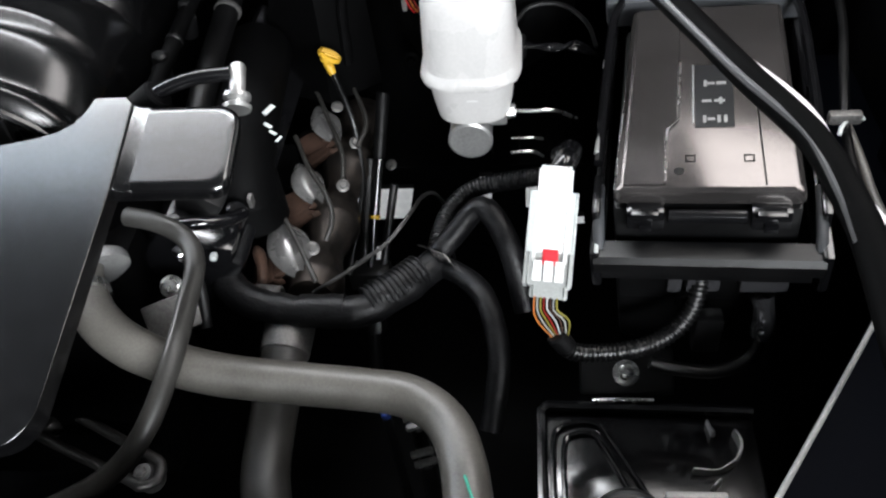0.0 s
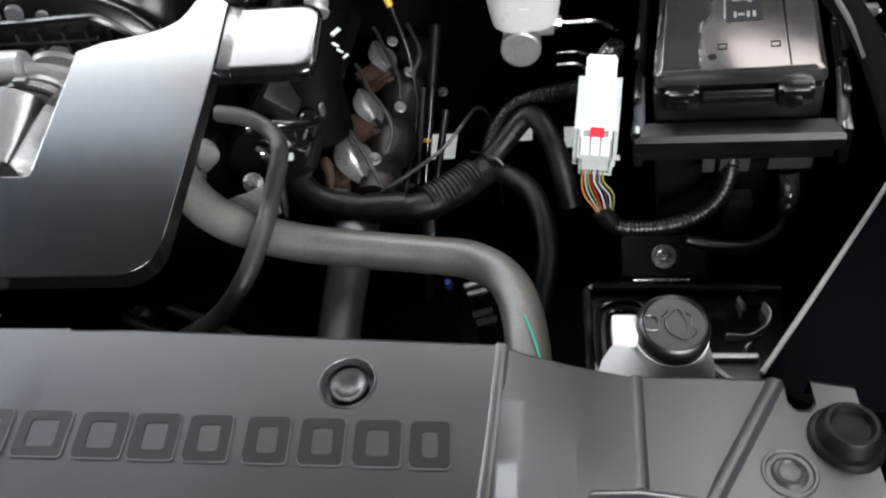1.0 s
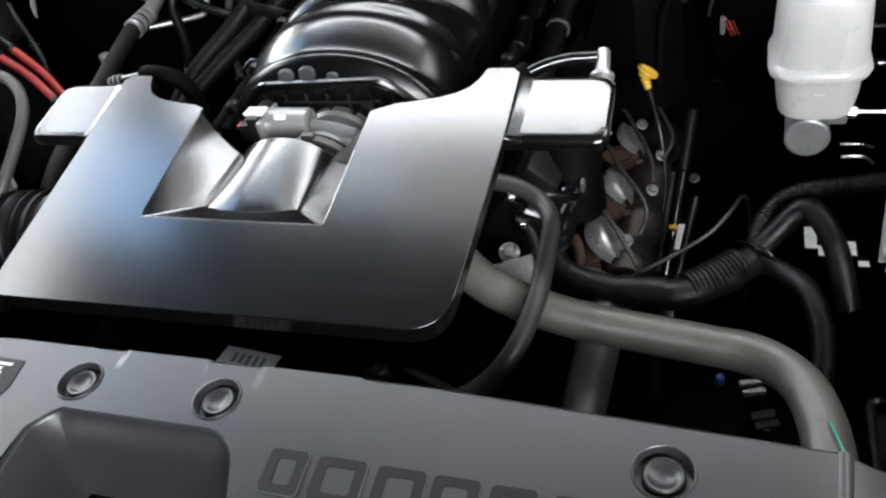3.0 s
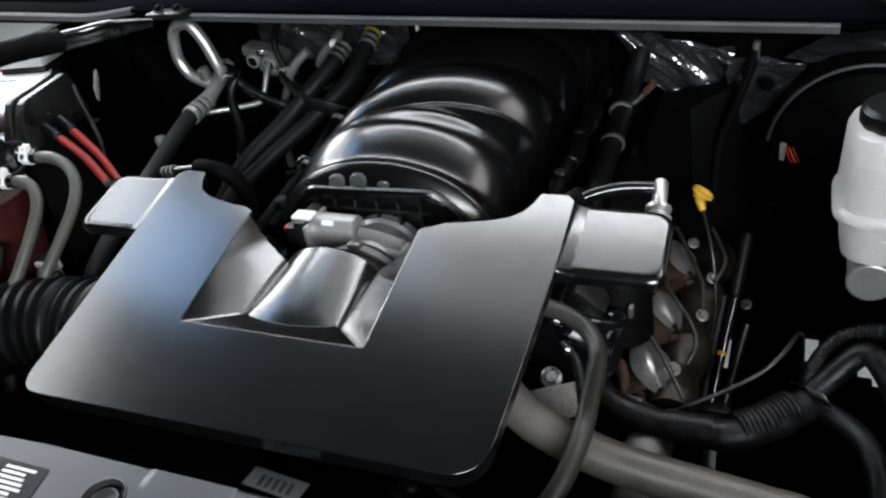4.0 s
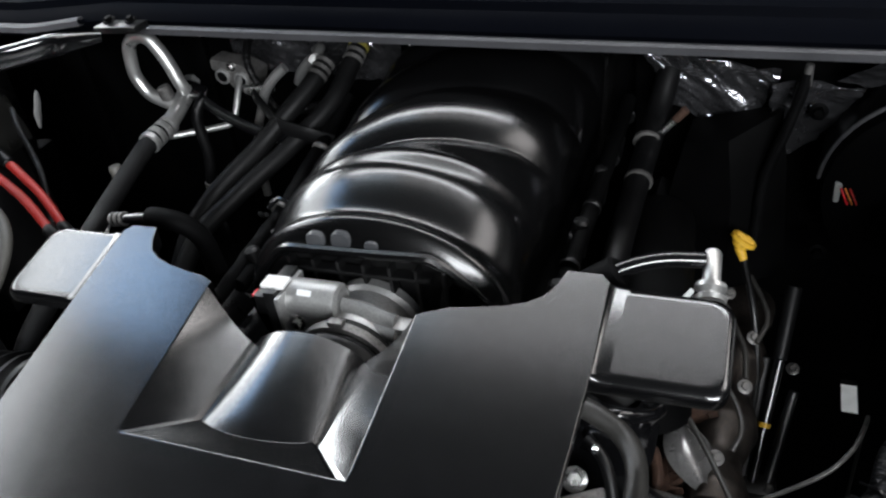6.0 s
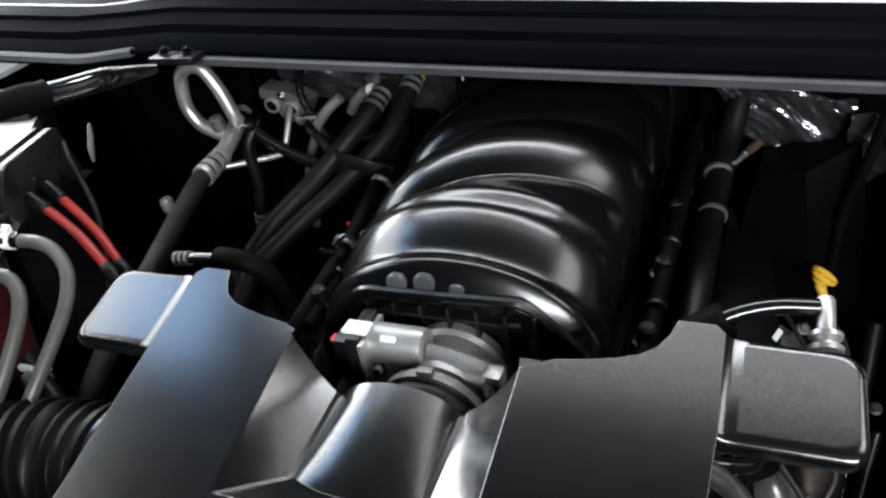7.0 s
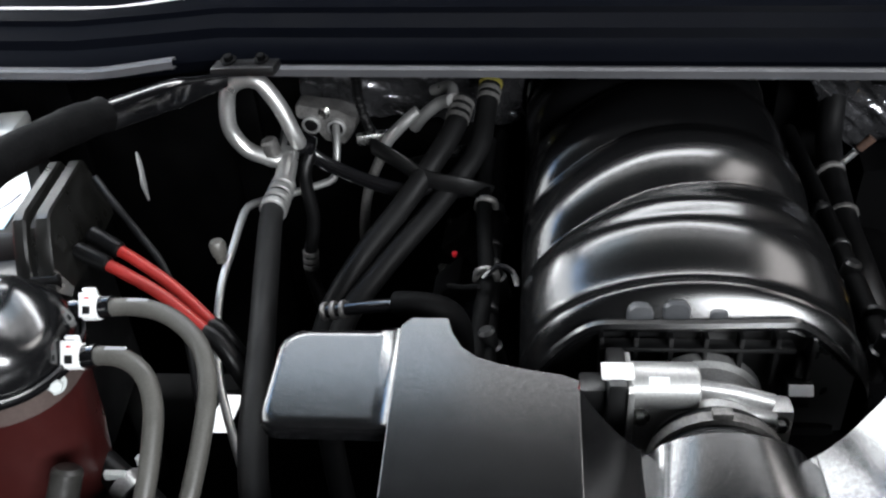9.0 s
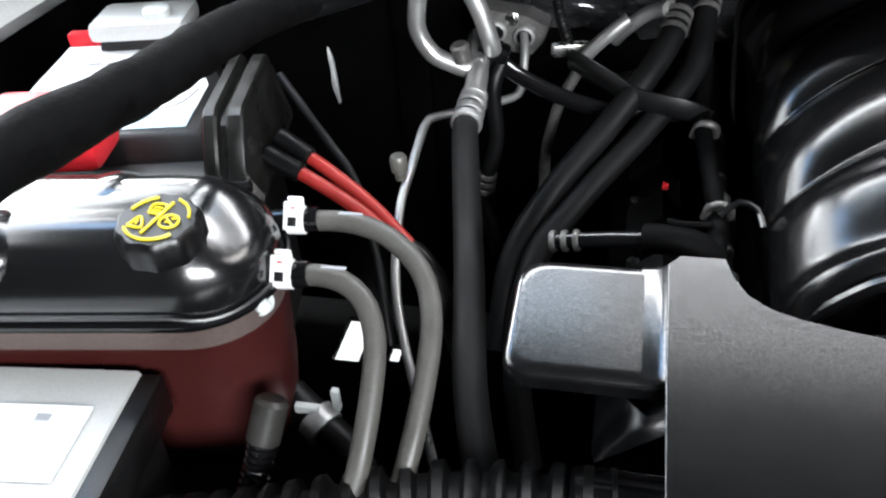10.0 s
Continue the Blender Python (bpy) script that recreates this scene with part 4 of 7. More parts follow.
# ---------------------------------------------------------------- exhaust header
header = thing("exhaust_header", (0.36, 0.75, 0.9), "heat-stained steel exhaust header with bright shields and rusty flanges", "exhaust header")
part("log", bms((tube, [(0.348, 0.575, 0.995), (0.350, 0.66, 0.985), (0.352, 0.76, 0.985), (0.356, 0.86, 0.985), (0.360, 0.96, 0.98)], lambda t: 0.030 + 0.006 * math.sin(t * 21), 20, 0.006, 0, 0, 1.0, 0.10)), HEADER, header, "lumpy heat-stained log")
for k, y in enumerate((0.622, 0.741, 0.870)):
    part("runner", bms((tube, [(0.285, y + 0.02, 0.985), (0.315, y, 1.000), (0.340, y - 0.02, 0.998), (0.358, y - 0.045, 0.975)], 0.021, 16)), HEADER, header, "heat-stained steel runner")
    o = V((0.316, 0.318, 0.321)[k], y, 1.036)
    g = (1.25, 1.0, 1.0)[k]
    bm = bmesh.new()
    rows = []
    for i in range(13):
        t = i / 12
        w = 0.024 * g * math.sin(math.pi * (0.12 + 0.80 * t)) ** 0.8
        c = o + V((-0.012 + 0.030 * t) * g, (0.030 - 0.056 * t) * g, (0.004 * math.sin(math.pi * t) - 0.014 * t) * g)
        rows.append([bm.verts.new(c + V(0.72 * w * q, 0.55 * w * q, 0.010 * g * (1 - q * q) - 0.004 * q)) for q in (-1, -0.75, -0.45, -0.15, 0.15, 0.45, 0.75, 1)])
    for a, b in zip(rows, rows[1:]):
        for q in range(7):
            bm.faces.new((a[q], a[q + 1], b[q + 1], b[q]))
    part("heat_shield", bm, SHIELD, header, "bright steel plug heat shield", 60)
    # toothed rusty flange edge beside each shield
    bm = bmesh.new()
    e0, e1 = o + V(-0.030, 0.0, -0.014), o + V(0.004 if k else -0.020, -0.052, -0.012)
    teeth = [e0.lerp(e1, i / 8) + V(0.014 * (i % 2) + 0.010, 0.004 * (i % 3), 0.002 * (i % 2)) for i in range(9)]
    back = [e0.lerp(e1, i / 8) + V(-0.016, -0.004, -0.012) for i in range(9)]
    loft(bm, [back, teeth, [p + V(0.002, 0, -0.008) for p in teeth], [p + V(0, 0, -0.012) for p in back]], (False, False))
    part("flange", bm, RUST, header, "toothed rusty flange edge", 20)
part("flange", bms((tube, [(0.276, 0.628, 1.020), (0.285, 0.610, 1.030), (0.291, 0.592, 1.026), (0.290, 0.576, 1.012)], 0.013, 12, 0.004, 0, 0, 0.6, 0.3)), RUST, header, "orange rusty flange end")
part("sensor", bms((rod, (0.288, 0.560, 1.020), (0.322, 0.556, 1.022), 0.0135, 0.0125, 18, 0.002)), DULL, header, "dull cylindrical sensor")
for pts in ([(0.333, 0.985, 1.06), (0.341, 0.965, 1.062), (0.366, 0.913, 1.055), (0.386, 0.858, 1.045), (0.376, 0.822, 1.03)],
            [(0.300, 0.925, 1.06), (0.312, 0.905, 1.062), (0.334, 0.855, 1.058), (0.362, 0.790, 1.050), (0.368, 0.750, 1.035)],
            [(0.296, 0.812, 1.06), (0.304, 0.795, 1.062), (0.324, 0.752, 1.058), (0.358, 0.697, 1.052), (0.370, 0.660, 1.045), (0.362, 0.640, 1.03)],
            [(0.306, 0.665, 1.06), (0.314, 0.650, 1.060), (0.335, 0.616, 1.056), (0.361, 0.569, 1.05), (0.368, 0.557, 1.045)]):
    part("plug_lead", bms((tube, pts, 0.0032, 10)), DARKHOSE, header, "thin grey plug lead")
for c in ((0.347, 0.628, 1.028), (0.372, 0.832, 1.03), (0.368, 0.742, 1.03), (0.336, 0.905, 1.04)):
    part("stud", bms((bolt, c, (0.3, -0.5, 0.8), 0.0055, 0.005)), DULL, header)
dip = thing("oil_dipstick", (0.35, 0.87, 1.0), "oil dipstick with ribbed yellow plastic handle", "dipstick")
hand = part("handle", bms((lathe, (0.348, 0.876, 1.142), (0.5, 0.2, 0.8), [(0.009, -0.007), (0.0105, -0.005), (0.0105, -0.0005), (0.0145, 0.0), (0.0165, 0.0012), (0.0165, 0.0056), (0.0150, 0.0066), (0.004, 0.0066)], 30)), YELLOW, dip, "yellow plastic disc handle")
for k in (-1, 0, 1):
    c = V(0.348, 0.876, 1.142) + V(0.5, 0.2, 0.8).normalized() * 0.0068 + V(-0.3, 0.95, -0.05).normalized() * 0.007 * k
    part("grip_rib", bms((rod, c + V(-0.0105, -0.002, 0.0071) * (1 - 0.25 * abs(k)), c + V(0.0105, 0.002, -0.0071) * (1 - 0.25 * abs(k)), 0.0014, 0.0014, 8)), YELLOW, hand)
part("stem", bms((rod, (0.345, 0.875, 1.137), (0.352, 0.868, 1.119), 0.0068, 0.005, 14, 0.002)), YELLOW, dip)
part("guide", bms((tube, [(0.352, 0.868, 1.122), (0.370, 0.850, 1.05), (0.380, 0.80, 0.99), (0.374, 0.74, 0.95), (0.36, 0.70, 0.9)], 0.0042, 10)), BLACK, dip, "dark metal guide tube")
filler = thing("oil_filler", (0.30, 0.62, 1.08), "black oil filler neck with cap bearing small pale marks", "oil filler")
part("neck", bms((tube, [(0.245, 0.90, 1.14), (0.255, 0.82, 1.142), (0.268, 0.72, 1.138), (0.274, 0.665, 1.125), (0.278, 0.645, 1.09)], lambda t: 0.046 - 0.008 * t, 24)), MATTE, filler)
part("collar", bms((rod, (0.272, 0.655, 1.05), (0.270, 0.668, 1.12), 0.046, 0.043, 28, 0.006)), MATTE, filler)
for x, y, z, w, l in ((0.284, 0.740, 1.168, 0.004, 0.008), (0.293, 0.722, 1.166, 0.003, 0.014), (0.302, 0.732, 1.164, 0.006, 0.022), (0.306, 0.706, 1.160, 0.010, 0.005), (0.313, 0.697, 1.156, 0.009, 0.004), (0.321, 0.690, 1.152, 0.003, 0.012)):
    part("print_bar", bms((box, (x, y, z), (w, l, 0.0012), 0, Matrix.Rotation(radians(28), 4, "Y") @ Matrix.Rotation(radians(-18), 4, "Z"))), PALE, filler, "pale print bar")
part("lug", bms((box, (0.298, 0.612, 1.125), (0.006, 0.012, 0.016), 0.003)), DULL, filler)
vent = thing("vent_hose", (0.3, 0.61, 1.25), "black hose with bright fitting behind the cover wing", "hose")
part("hose", bms((tube, [(0.245, 0.578, 1.292), (0.268, 0.588, 1.300), (0.295, 0.596, 1.304), (0.328, 0.602, 1.303)], 0.0075, 12)), GLOSS, vent)
part("sleeve", bms((rod, (0.222, 0.575, 1.270), (0.258, 0.584, 1.295), 0.019, 0.017, 18, 0.003)), FOAM, vent)
part("fitting", bms((lathe, (0.335, 0.578, 1.285), (-0.05, 0.85, 0.5), [(0.0135, -0.008), (0.0145, -0.004), (0.009, 0.0), (0.0135, 0.004), (0.0135, 0.008), (0.0078, 0.011), (0.0078, 0.038), (0.006, 0.041)], 18)), TUBEALU, vent, "bright pressed fitting")

# ---------------------------------------------------------------- brake master cylinder
brake = thing("brake_reservoir", (0.555, 0.68, 1.15), "milky white brake fluid reservoir on an aluminium master cylinder", "brake reservoir")
RX, RY = 0.558, 0.690
bm = bmesh.new()
prof = [(0.034, 1.196), (0.039, 1.201), (0.0425, 1.222), (0.0445, 1.244), (0.0455, 1.249), (0.0515, 1.251), (0.0530, 1.256), (0.0515, 1.262), (0.0485, 1.266), (0.0470, 1.30), (0.0455, 1.334), (0.041, 1.346), (0.033, 1.351)]
loops = []
for r, z in prof:
    loops.append([V(x, y, z) for x, y in round_rect(RX, RY, 2 * r, 2 * r * 1.22, r * 0.7, 7)])
loft(bm, loops)
tank_ob = part("tank", bm, MILK, brake, "milky white plastic tank")
part("cap", bms((lathe, (RX, RY - 0.01, 1.350), (0, 0, 1), [(0.036, 0), (0.037, 0.003), (0.037, 0.016), (0.033, 0.021)], 30, 12, 0.02)), BLACK, tank_ob)
part("mark", bms((box, (RX + 0.001, RY - 0.0525, 1.236), (0.012, 0.0015, 0.005), 0.0005)), WHITE, tank_ob)
body_ob = part("body", bms((rod, (0.5525, 0.652, 1.172), (0.555, 0.85, 1.182), 0.0235, 0.026, 26, 0.003)), ALU, brake, "cast aluminium cylinder body")
part("end_plug", bms((lathe, (0.5525, 0.654, 1.172), (0, -1, -0.03), [(0.0245, 0), (0.0245, 0.004), (0.022, 0.006)], 28)), ALU, body_ob)
part("foot", bms((box, (0.556, 0.70, 1.192), (0.045, 0.07, 0.02), 0.005)), ALU, brake)
part("port", bms((box, (0.583, 0.672, 1.193), (0.020, 0.022, 0.020), 0.003)), ALU, brake)
part("nut", bms((lathe, (0.592, 0.672, 1.194), (1, 0, 0), [(0.008, 0), (0.008, 0.010), (0.006, 0.011)], 6)), STEEL, body_ob)
part("pipe", bms((tube, [(0.598, 0.672, 1.194), (0.62, 0.672, 1.193), (0.645, 0.676, 1.190), (0.67, 0.70, 1.16)], 0.0022, 8)), STEEL, brake, "thin steel brake pipe")
part("pipe", bms((tube, [(0.595, 0.705, 1.13), (0.62, 0.706, 1.129), (0.632, 0.715, 1.12)], 0.0016, 8)), STEEL, brake)
part("pipe", bms((tube, [(0.595, 0.685, 1.125), (0.62, 0.687, 1.124), (0.632, 0.695, 1.11)], 0.0018, 8)), STEEL, brake)
servo = thing("brake_servo", (0.555, 0.95, 1.0), "large black round brake servo on the firewall", "brake servo")
part("drum", bms((lathe, (0.555, 1.10, 1.17), (0, -1, 0), [(0.118, 0), (0.126, 0.02), (0.126, 0.13), (0.122, 0.145), (0.10, 0.160), (0.06, 0.168), (0.05, 0.18), (0.04, 0.22)], 44)), MATTE, servo)
part("rim", bms((tube, [(0.555 + 0.1275 * math.cos(radians(a)), 0.972, 1.17 + 0.1275 * math.sin(radians(a))) for a in range(60, 176, 6)], 0.0028, 8)), LIPMAT, servo, "rolled grey rim")
part("stud", bms((bolt, (0.42, 1.0, 1.26), (0, -1, 0.1), 0.007, 0.008)), DEEP, servo)
part("stud", bms((bolt, (0.44, 0.99, 1.06), (0, -1, 0.1), 0.007, 0.008)), DEEP, servo)
plugset = thing("servo_plug", (0.46, 0.9, 1.15), "pale sensor plug with coloured wires on the brake servo", "plug")
part("plug_body", bms((box, (0.456, 0.95, 1.18), (0.022, 0.016, 0.028), 0.004)), GREYBOX, plugset)
for k, m in enumerate((RED, ORANGE, REDCABLE)):
    part("wire", bms((tube, [(0.452 + 0.005 * k, 0.938, 1.19), (0.458 + 0.005 * k, 0.93, 1.18), (0.462 + 0.005 * k, 0.938, 1.168)], 0.0014, 6)), m, plugset)

# ---------------------------------------------------------------- fuse box
FR = Matrix.Rotation(radians(-7.5), 4, "Z") @ Matrix.Rotation(radians(-5.0), 4, "Y") @ Matrix.Rotation(radians(5.0), 4, "X")
FB = Matrix.Translation((0.6755, 0.470, 1.172)) @ FR @ Matrix.Translation((0, 0, -1.2))


def fb(x, y, z):
    return FB @ Vector((x, y, z))


def fuse_box():
    root = thing("fuse_box", fb(0.1, 0.19, 1.08), "black fuse box with grey metallic-look lid in a plastic tray", "fuse box")
    part("body", bms((box, fb(0.10, 0.17, 1.16), (0.165, 0.27, 0.14), 0.006, FR)), BLACK, root)
    bm = bmesh.new()
    lid = round_corners([(0.018, 0.036), (0.184, 0.036), (0.180, 0.316), (0.024, 0.316)], 0.008, 4)

    def world(loop, z):
        return [fb(x, y, z(x, y)) for x, y in loop]

    def inset(loop, d):
        cx, cy = 0.101, 0.176
        return [(cx + (x - cx) * (1 - d / 0.078), cy + (y - cy) * (1 - d / 0.140)) for x, y in loop]
    loft(bm, [world(lid, lambda x, y: 1.236), world(lid, lambda x, y: 1.241), world(inset(lid, 0.002), lambda x, y: 1.248), world(inset(lid, 0.006), lambda x, y: 1.251)])
    lid_ob = part("lid", bm, FUSELID, root, "glossy dark grey lid", 30)
    bm = bmesh.new()
    edge = [(0.027, 0.044), (0.064, 0.044), (0.064, 0.110), (0.074, 0.128), (0.076, 0.292), (0.031, 0.292)]
    loft(bm, [[fb(x, y, 1.249) for x, y in edge], [fb(x, y, 1.2522) for x, y in edge], [fb(x - 0.0008 * (1 if x > 0.05 else -1), y, 1.2530) for x, y in edge]])
    part("lid_step", bm, FUSELID, lid_ob, "raised strip of the lid", 25)
    part("lid_rib", bms((tube, [fb(x, y, 1.2525) for x, y in ((0.064, 0.046), (0.064, 0.108), (0.067, 0.118), (0.074, 0.129), (0.075, 0.145), (0.076, 0.215))], 0.0012, 6)), STEEL, lid_ob, "thin bright ridge")
    part("lid_rib", bms((tube, [fb(x, y, 1.2508) for x, y in ((0.150, 0.044), (0.148, 0.12), (0.147, 0.20))], 0.0010, 6)), BLACK, lid_ob, "thin dark joint")
    part("lid_edge", bms((tube, [fb(0.0195, 0.042, 1.246), fb(0.0215, 0.12, 1.246), fb(0.0245, 0.22, 1.246)], 0.0016, 6)), STEEL, lid_ob, "thin bright edge")
    part("sticker", bms((box, fb(0.108, 0.165, 1.2514), (0.036, 0.092, 0.0010), 0.0004, FR)), LETTER, lid_ob, "dark sticker with pale marks")
    part("sticker_edge", bms((box, fb(0.0885, 0.168, 1.2518), (0.0016, 0.086, 0.0014), 0.0003, FR)), ALU, lid_ob, "bright sticker edge")
    for j, marks in enumerate((((-0.009, 0.003, 0.010), (-0.003, 0.007, 0.003), (0.004, 0.003, 0.010), (0.010, 0.003, 0.010)), ((-0.007, 0.009, 0.003), (0.005, 0.010, 0.003), (0.006, 0.003, 0.009)), ((-0.008, 0.003, 0.009), (-0.003, 0.008, 0.003), (0.007, 0.009, 0.004)))):
        for mx, mw, ml in marks:
            part("sticker_mark", bms((box, fb(0.108 + mx, 0.130 + 0.026 * j, 1.2522), (mw, ml, 0.0006), 0, FR)), ALU, lid_ob)
    for x, y in ((0.086, 0.078), (0.137, 0.078)):
        for dx, dy, sx, sy in ((0, 0.004, 0.009, 0.0012), (0, -0.004, 0.009, 0.0012), (-0.004, 0, 0.0012, 0.009), (0.004, 0, 0.0012, 0.009)):
            part("moulded_mark", bms((box, fb(x + dx, y + dy, 1.2512), (sx, sy, 0.0008), 0, FR)), BLACK, lid_ob)
    part("moulded_mark", bms((rod, fb(0.076, 0.062, 1.2495), fb(0.076, 0.062, 1.2516), 0.0045, 0.0045, 14)), BLACK, lid_ob)
    # latches and front bar
    for x in (0.047, 0.155):
        bm = bmesh.new()
        box(bm, fb(x, 0.030, 1.226), (0.034, 0.014, 0.024), 0.003, FR)
        box(bm, fb(x, 0.024, 1.237), (0.024, 0.012, 0.005), 0.0015, FR)
        box(bm, fb(x, 0.022, 1.221), (0.012, 0.008, 0.010), 0.002, FR)
        part("latch", bm, GLOSS, root, "black snap latch")
    part("front_bar", bms((rod, fb(0.066, 0.028, 1.228), fb(0.136, 0.028, 1.228), 0.0065, 0.0065, 14, 0.002)), GLOSS, root)
    return root


FUSELID = material("lid_brushed_grey", (0.13, 0.120, 0.117), 0.21, metal=0.85, vary=0.14, stain=14, grain=600, bump=0.06, rough_var=0.05)
fuse_box()
tray = thing("fuse_box_tray", fb(0.1, 0.19, 1.06), "black plastic tray frame round the fuse box", "tray")
bm = bmesh.new()
loft(bm, [[fb(x, 0.010 + dy, 1.190 + dz) for dy, dz in ((-0.012, -0.010), (-0.013, 0.004), (-0.009, 0.010), (0.010, 0.011), (0.013, 0.006), (0.012, -0.010))] for x in (0.000, 0.004, 0.10, 0.198, 0.202)])
part("front_rail", bm, BLACK, tray, "smooth dark front rail", 30)
part("skirt", bms((box, fb(0.10, 0.012, 1.170), (0.19, 0.010, 0.022), 0.002, FR)), BLACK, tray)
for x, k in ((0.004, -1), (0.199, 1)):
    part("corner_post", bms((tube, [fb(x, 0.012, 1.198), fb(x, 0.022, 1.205), fb(x + 0.001 * k, 0.045, 1.212), fb(x + 0.002 * k, 0.075, 1.216)], 0.0055, 10, 0.006)), TRAYGREY, tray, "upswept grey corner")
part("edge_clip", bms((box, fb(0.002, 0.012, 1.199), (0.006, 0.020, 0.012), 0.002, FR)), PALE, tray, "pale edge at the rail end")
# Glints on the left rail edge, put in as short bright metal rods.
for y in (0.10, 0.23):
    part("edge_glint", bms((rod, fb(-0.001, y, 1.2365), fb(0.0, y + 0.03, 1.2365), 0.0032, 0.0026, 10, 0.001)), ALU, tray, "edge glint put in as a bright metal spot")
part("back_rail", bms((box, fb(0.10, 0.358, 1.222), (0.215, 0.026, 0.035), 0.006, FR)), TRAYGREY, tray, "grey back rail")
for x in (0.001, 0.203):
    bm = bmesh.new()
    box(bm, fb(x, 0.19, 1.18), (0.010, 0.38, 0.05), 0.004, FR)
    box(bm, fb(x, 0.06, 1.212), (0.008, 0.05, 0.025), 0.003, FR)
    box(bm, fb(x, 0.19, 1.212), (0.008, 0.04, 0.025), 0.003, FR)
    tube(bm, [fb(x, 0.09, 1.234), fb(x, 0.20, 1.236), fb(x * 0.98 + 0.002, 0.31, 1.236), fb(x * 0.9 + 0.010, 0.350, 1.236)], 0.005, 8)
    part("side_rail", bm, GLOSS, tray)
part("stem", bms((box, fb(0.10, 0.15, 1.08), (0.17, 0.22, 0.15), 0.01, FR)), BLACK, tray)

# grey connector with red slide
AX0, AX1 = V(0.642, 0.516, 1.226), V(0.632, 0.440, 1.168)
axis = (AX1 - AX0).normalized()
side = V(1, 0, 0) - axis * axis.x
side.normalize()
out = side.cross(axis).normalized()
CR = Matrix((side, -axis, out)).transposed().to_4x4()
if out.z < 0:
    out = -out
    CR = Matrix((side, axis, out)).transposed().to_4x4()
conn = thing("ecu_connector", (0.637, 0.47, 1.12), "white and grey multi-pin connector with red slide lock", "connector")


def cp(a, s, o):
    return AX0 + axis * a + side * s + out * o


part("housing", bms((box, cp(0.034, 0, 0.004), (0.025, 0.080, 0.024), 0.003, CR), (box, cp(0.000, 0, 0.002), (0.022, 0.020, 0.020), 0.003, CR)), WHITE, conn, "white plastic housing")
for s in (-1, 1):
    part("lever", bms((box, cp(0.046, s * 0.0175, 0.004), (0.006, 0.066, 0.022), 0.0015, CR)), PALE, conn)
for k in range(4):
    part("window", bms((box, cp(0.026 + 0.012 * k, -0.011, 0.0142), (0.006, 0.008, 0.001), 0, CR)), GREYBOX, conn)
    part("window", bms((box, cp(0.026 + 0.012 * k, 0.010, 0.0142), (0.006, 0.008, 0.001), 0, CR)), GREYBOX, conn)
part("tray_base", bms((box, cp(0.056, 0, -0.006), (0.038, 0.060, 0.016), 0.003, CR)), AIRGREY, conn, "clear grey lower housing")
part("red_lock", bms((box, cp(0.072, 0.001, 0.0145), (0.012, 0.012, 0.005), 0.001, CR)), RED, conn, "red slide lock")
bm = bmesh.new()
box(bm, cp(0.083, 0, 0.002), (0.036, 0.022, 0.028), 0.004, CR)
box(bm, cp(0.097, 0.002, 0.0), (0.028, 0.016, 0.022), 0.003, CR)
part("base", bm, GREYBOX, conn, "clear grey base")
for s in (-0.010, 0.0, 0.010):
    part("base_rib", bms((box, cp(0.085, s, 0.0175), (0.006, 0.016, 0.003), 0.001, CR)), WHITE, conn)
for k in range(8):
    a = cp(0.104, -0.010 + 0.003 * k, 0.004 * ((k * 5) % 3 - 1))
    b = V(0.640 + 0.0016 * k, 0.428 + 0.001 * (k % 3), 1.100)
    m = (ORANGE, GREYBOX, OLIVE, REDCABLE, AIRGREY, RUST, GREYBOX, OLIVE)[k]
    part("wire", bms((tube, [a, a + axis * 0.014 + out * 0.003 * (k % 2), (a + b) / 2 + V(-0.008 + 0.002 * k, -0.004, 0), b], 0.0009, 6)), m, conn)
part("bootlace", bms((tube, [cp(-0.006, 0.002, 0), cp(-0.018, 0.006, 0), V(0.655, 0.545, 1.232), V(0.658, 0.575, 1.215), V(0.65, 0.61, 1.18)], 0.011, 12, 0.005, 0, 0, 1, 0.12)), GLOSS, conn, "black tape-wrapped lead")
cond = thing("corrugated_conduit", (0.75, 0.44, 1.05), "black corrugated cable conduit looping under the fuse box", "conduit")
part("conduit", bms((tube, [(0.642, 0.428, 1.103), (0.655, 0.426, 1.087), (0.68, 0.428, 1.08), (0.72, 0.434, 1.08), (0.752, 0.446, 1.088), (0.772, 0.462, 1.105), (0.78, 0.48, 1.13), (0.785, 0.50, 1.16)], 0.0085, 14, 0.004, 0.0052, 0.10)), BLACK, cond)
part("sleeve", bms((rod, (0.640, 0.430, 1.108), (0.652, 0.426, 1.090), 0.011, 0.010, 14, 0.002)), RUBBER, cond)
lead = thing("foil_lead", (0.83, 0.45, 1.05), "foil-taped lead hanging from a plug under the fuse box", "cable")
part("taped_end", bms((tube, [(0.835, 0.462, 1.125), (0.838, 0.452, 1.105), (0.838, 0.446, 1.085)], 0.011, 12, 0.004, 0, 0, 1, 0.25)), FOIL, lead, "crumpled foil tape")
part("cable", bms((tube, [(0.838, 0.446, 1.085), (0.830, 0.438, 1.06), (0.80, 0.432, 1.045), (0.76, 0.435, 1.045), (0.735, 0.44, 1.05)], 0.007, 10)), BLACK, lead)
part("plug", bms((box, (0.835, 0.480, 1.145), (0.045, 0.035, 0.035), 0.004)), PANEL, lead)
for k in range(3):
    p = thing("relay_plug", (0.755 + 0.018 * k, 0.49, 1.13), "small black plug under the fuse box", "plug", "plugs under the fuse box")
    part("shell", bms((box, (0.755 + 0.018 * k, 0.488, 1.14), (0.014, 0.03, 0.045), 0.003)), PANEL, p)
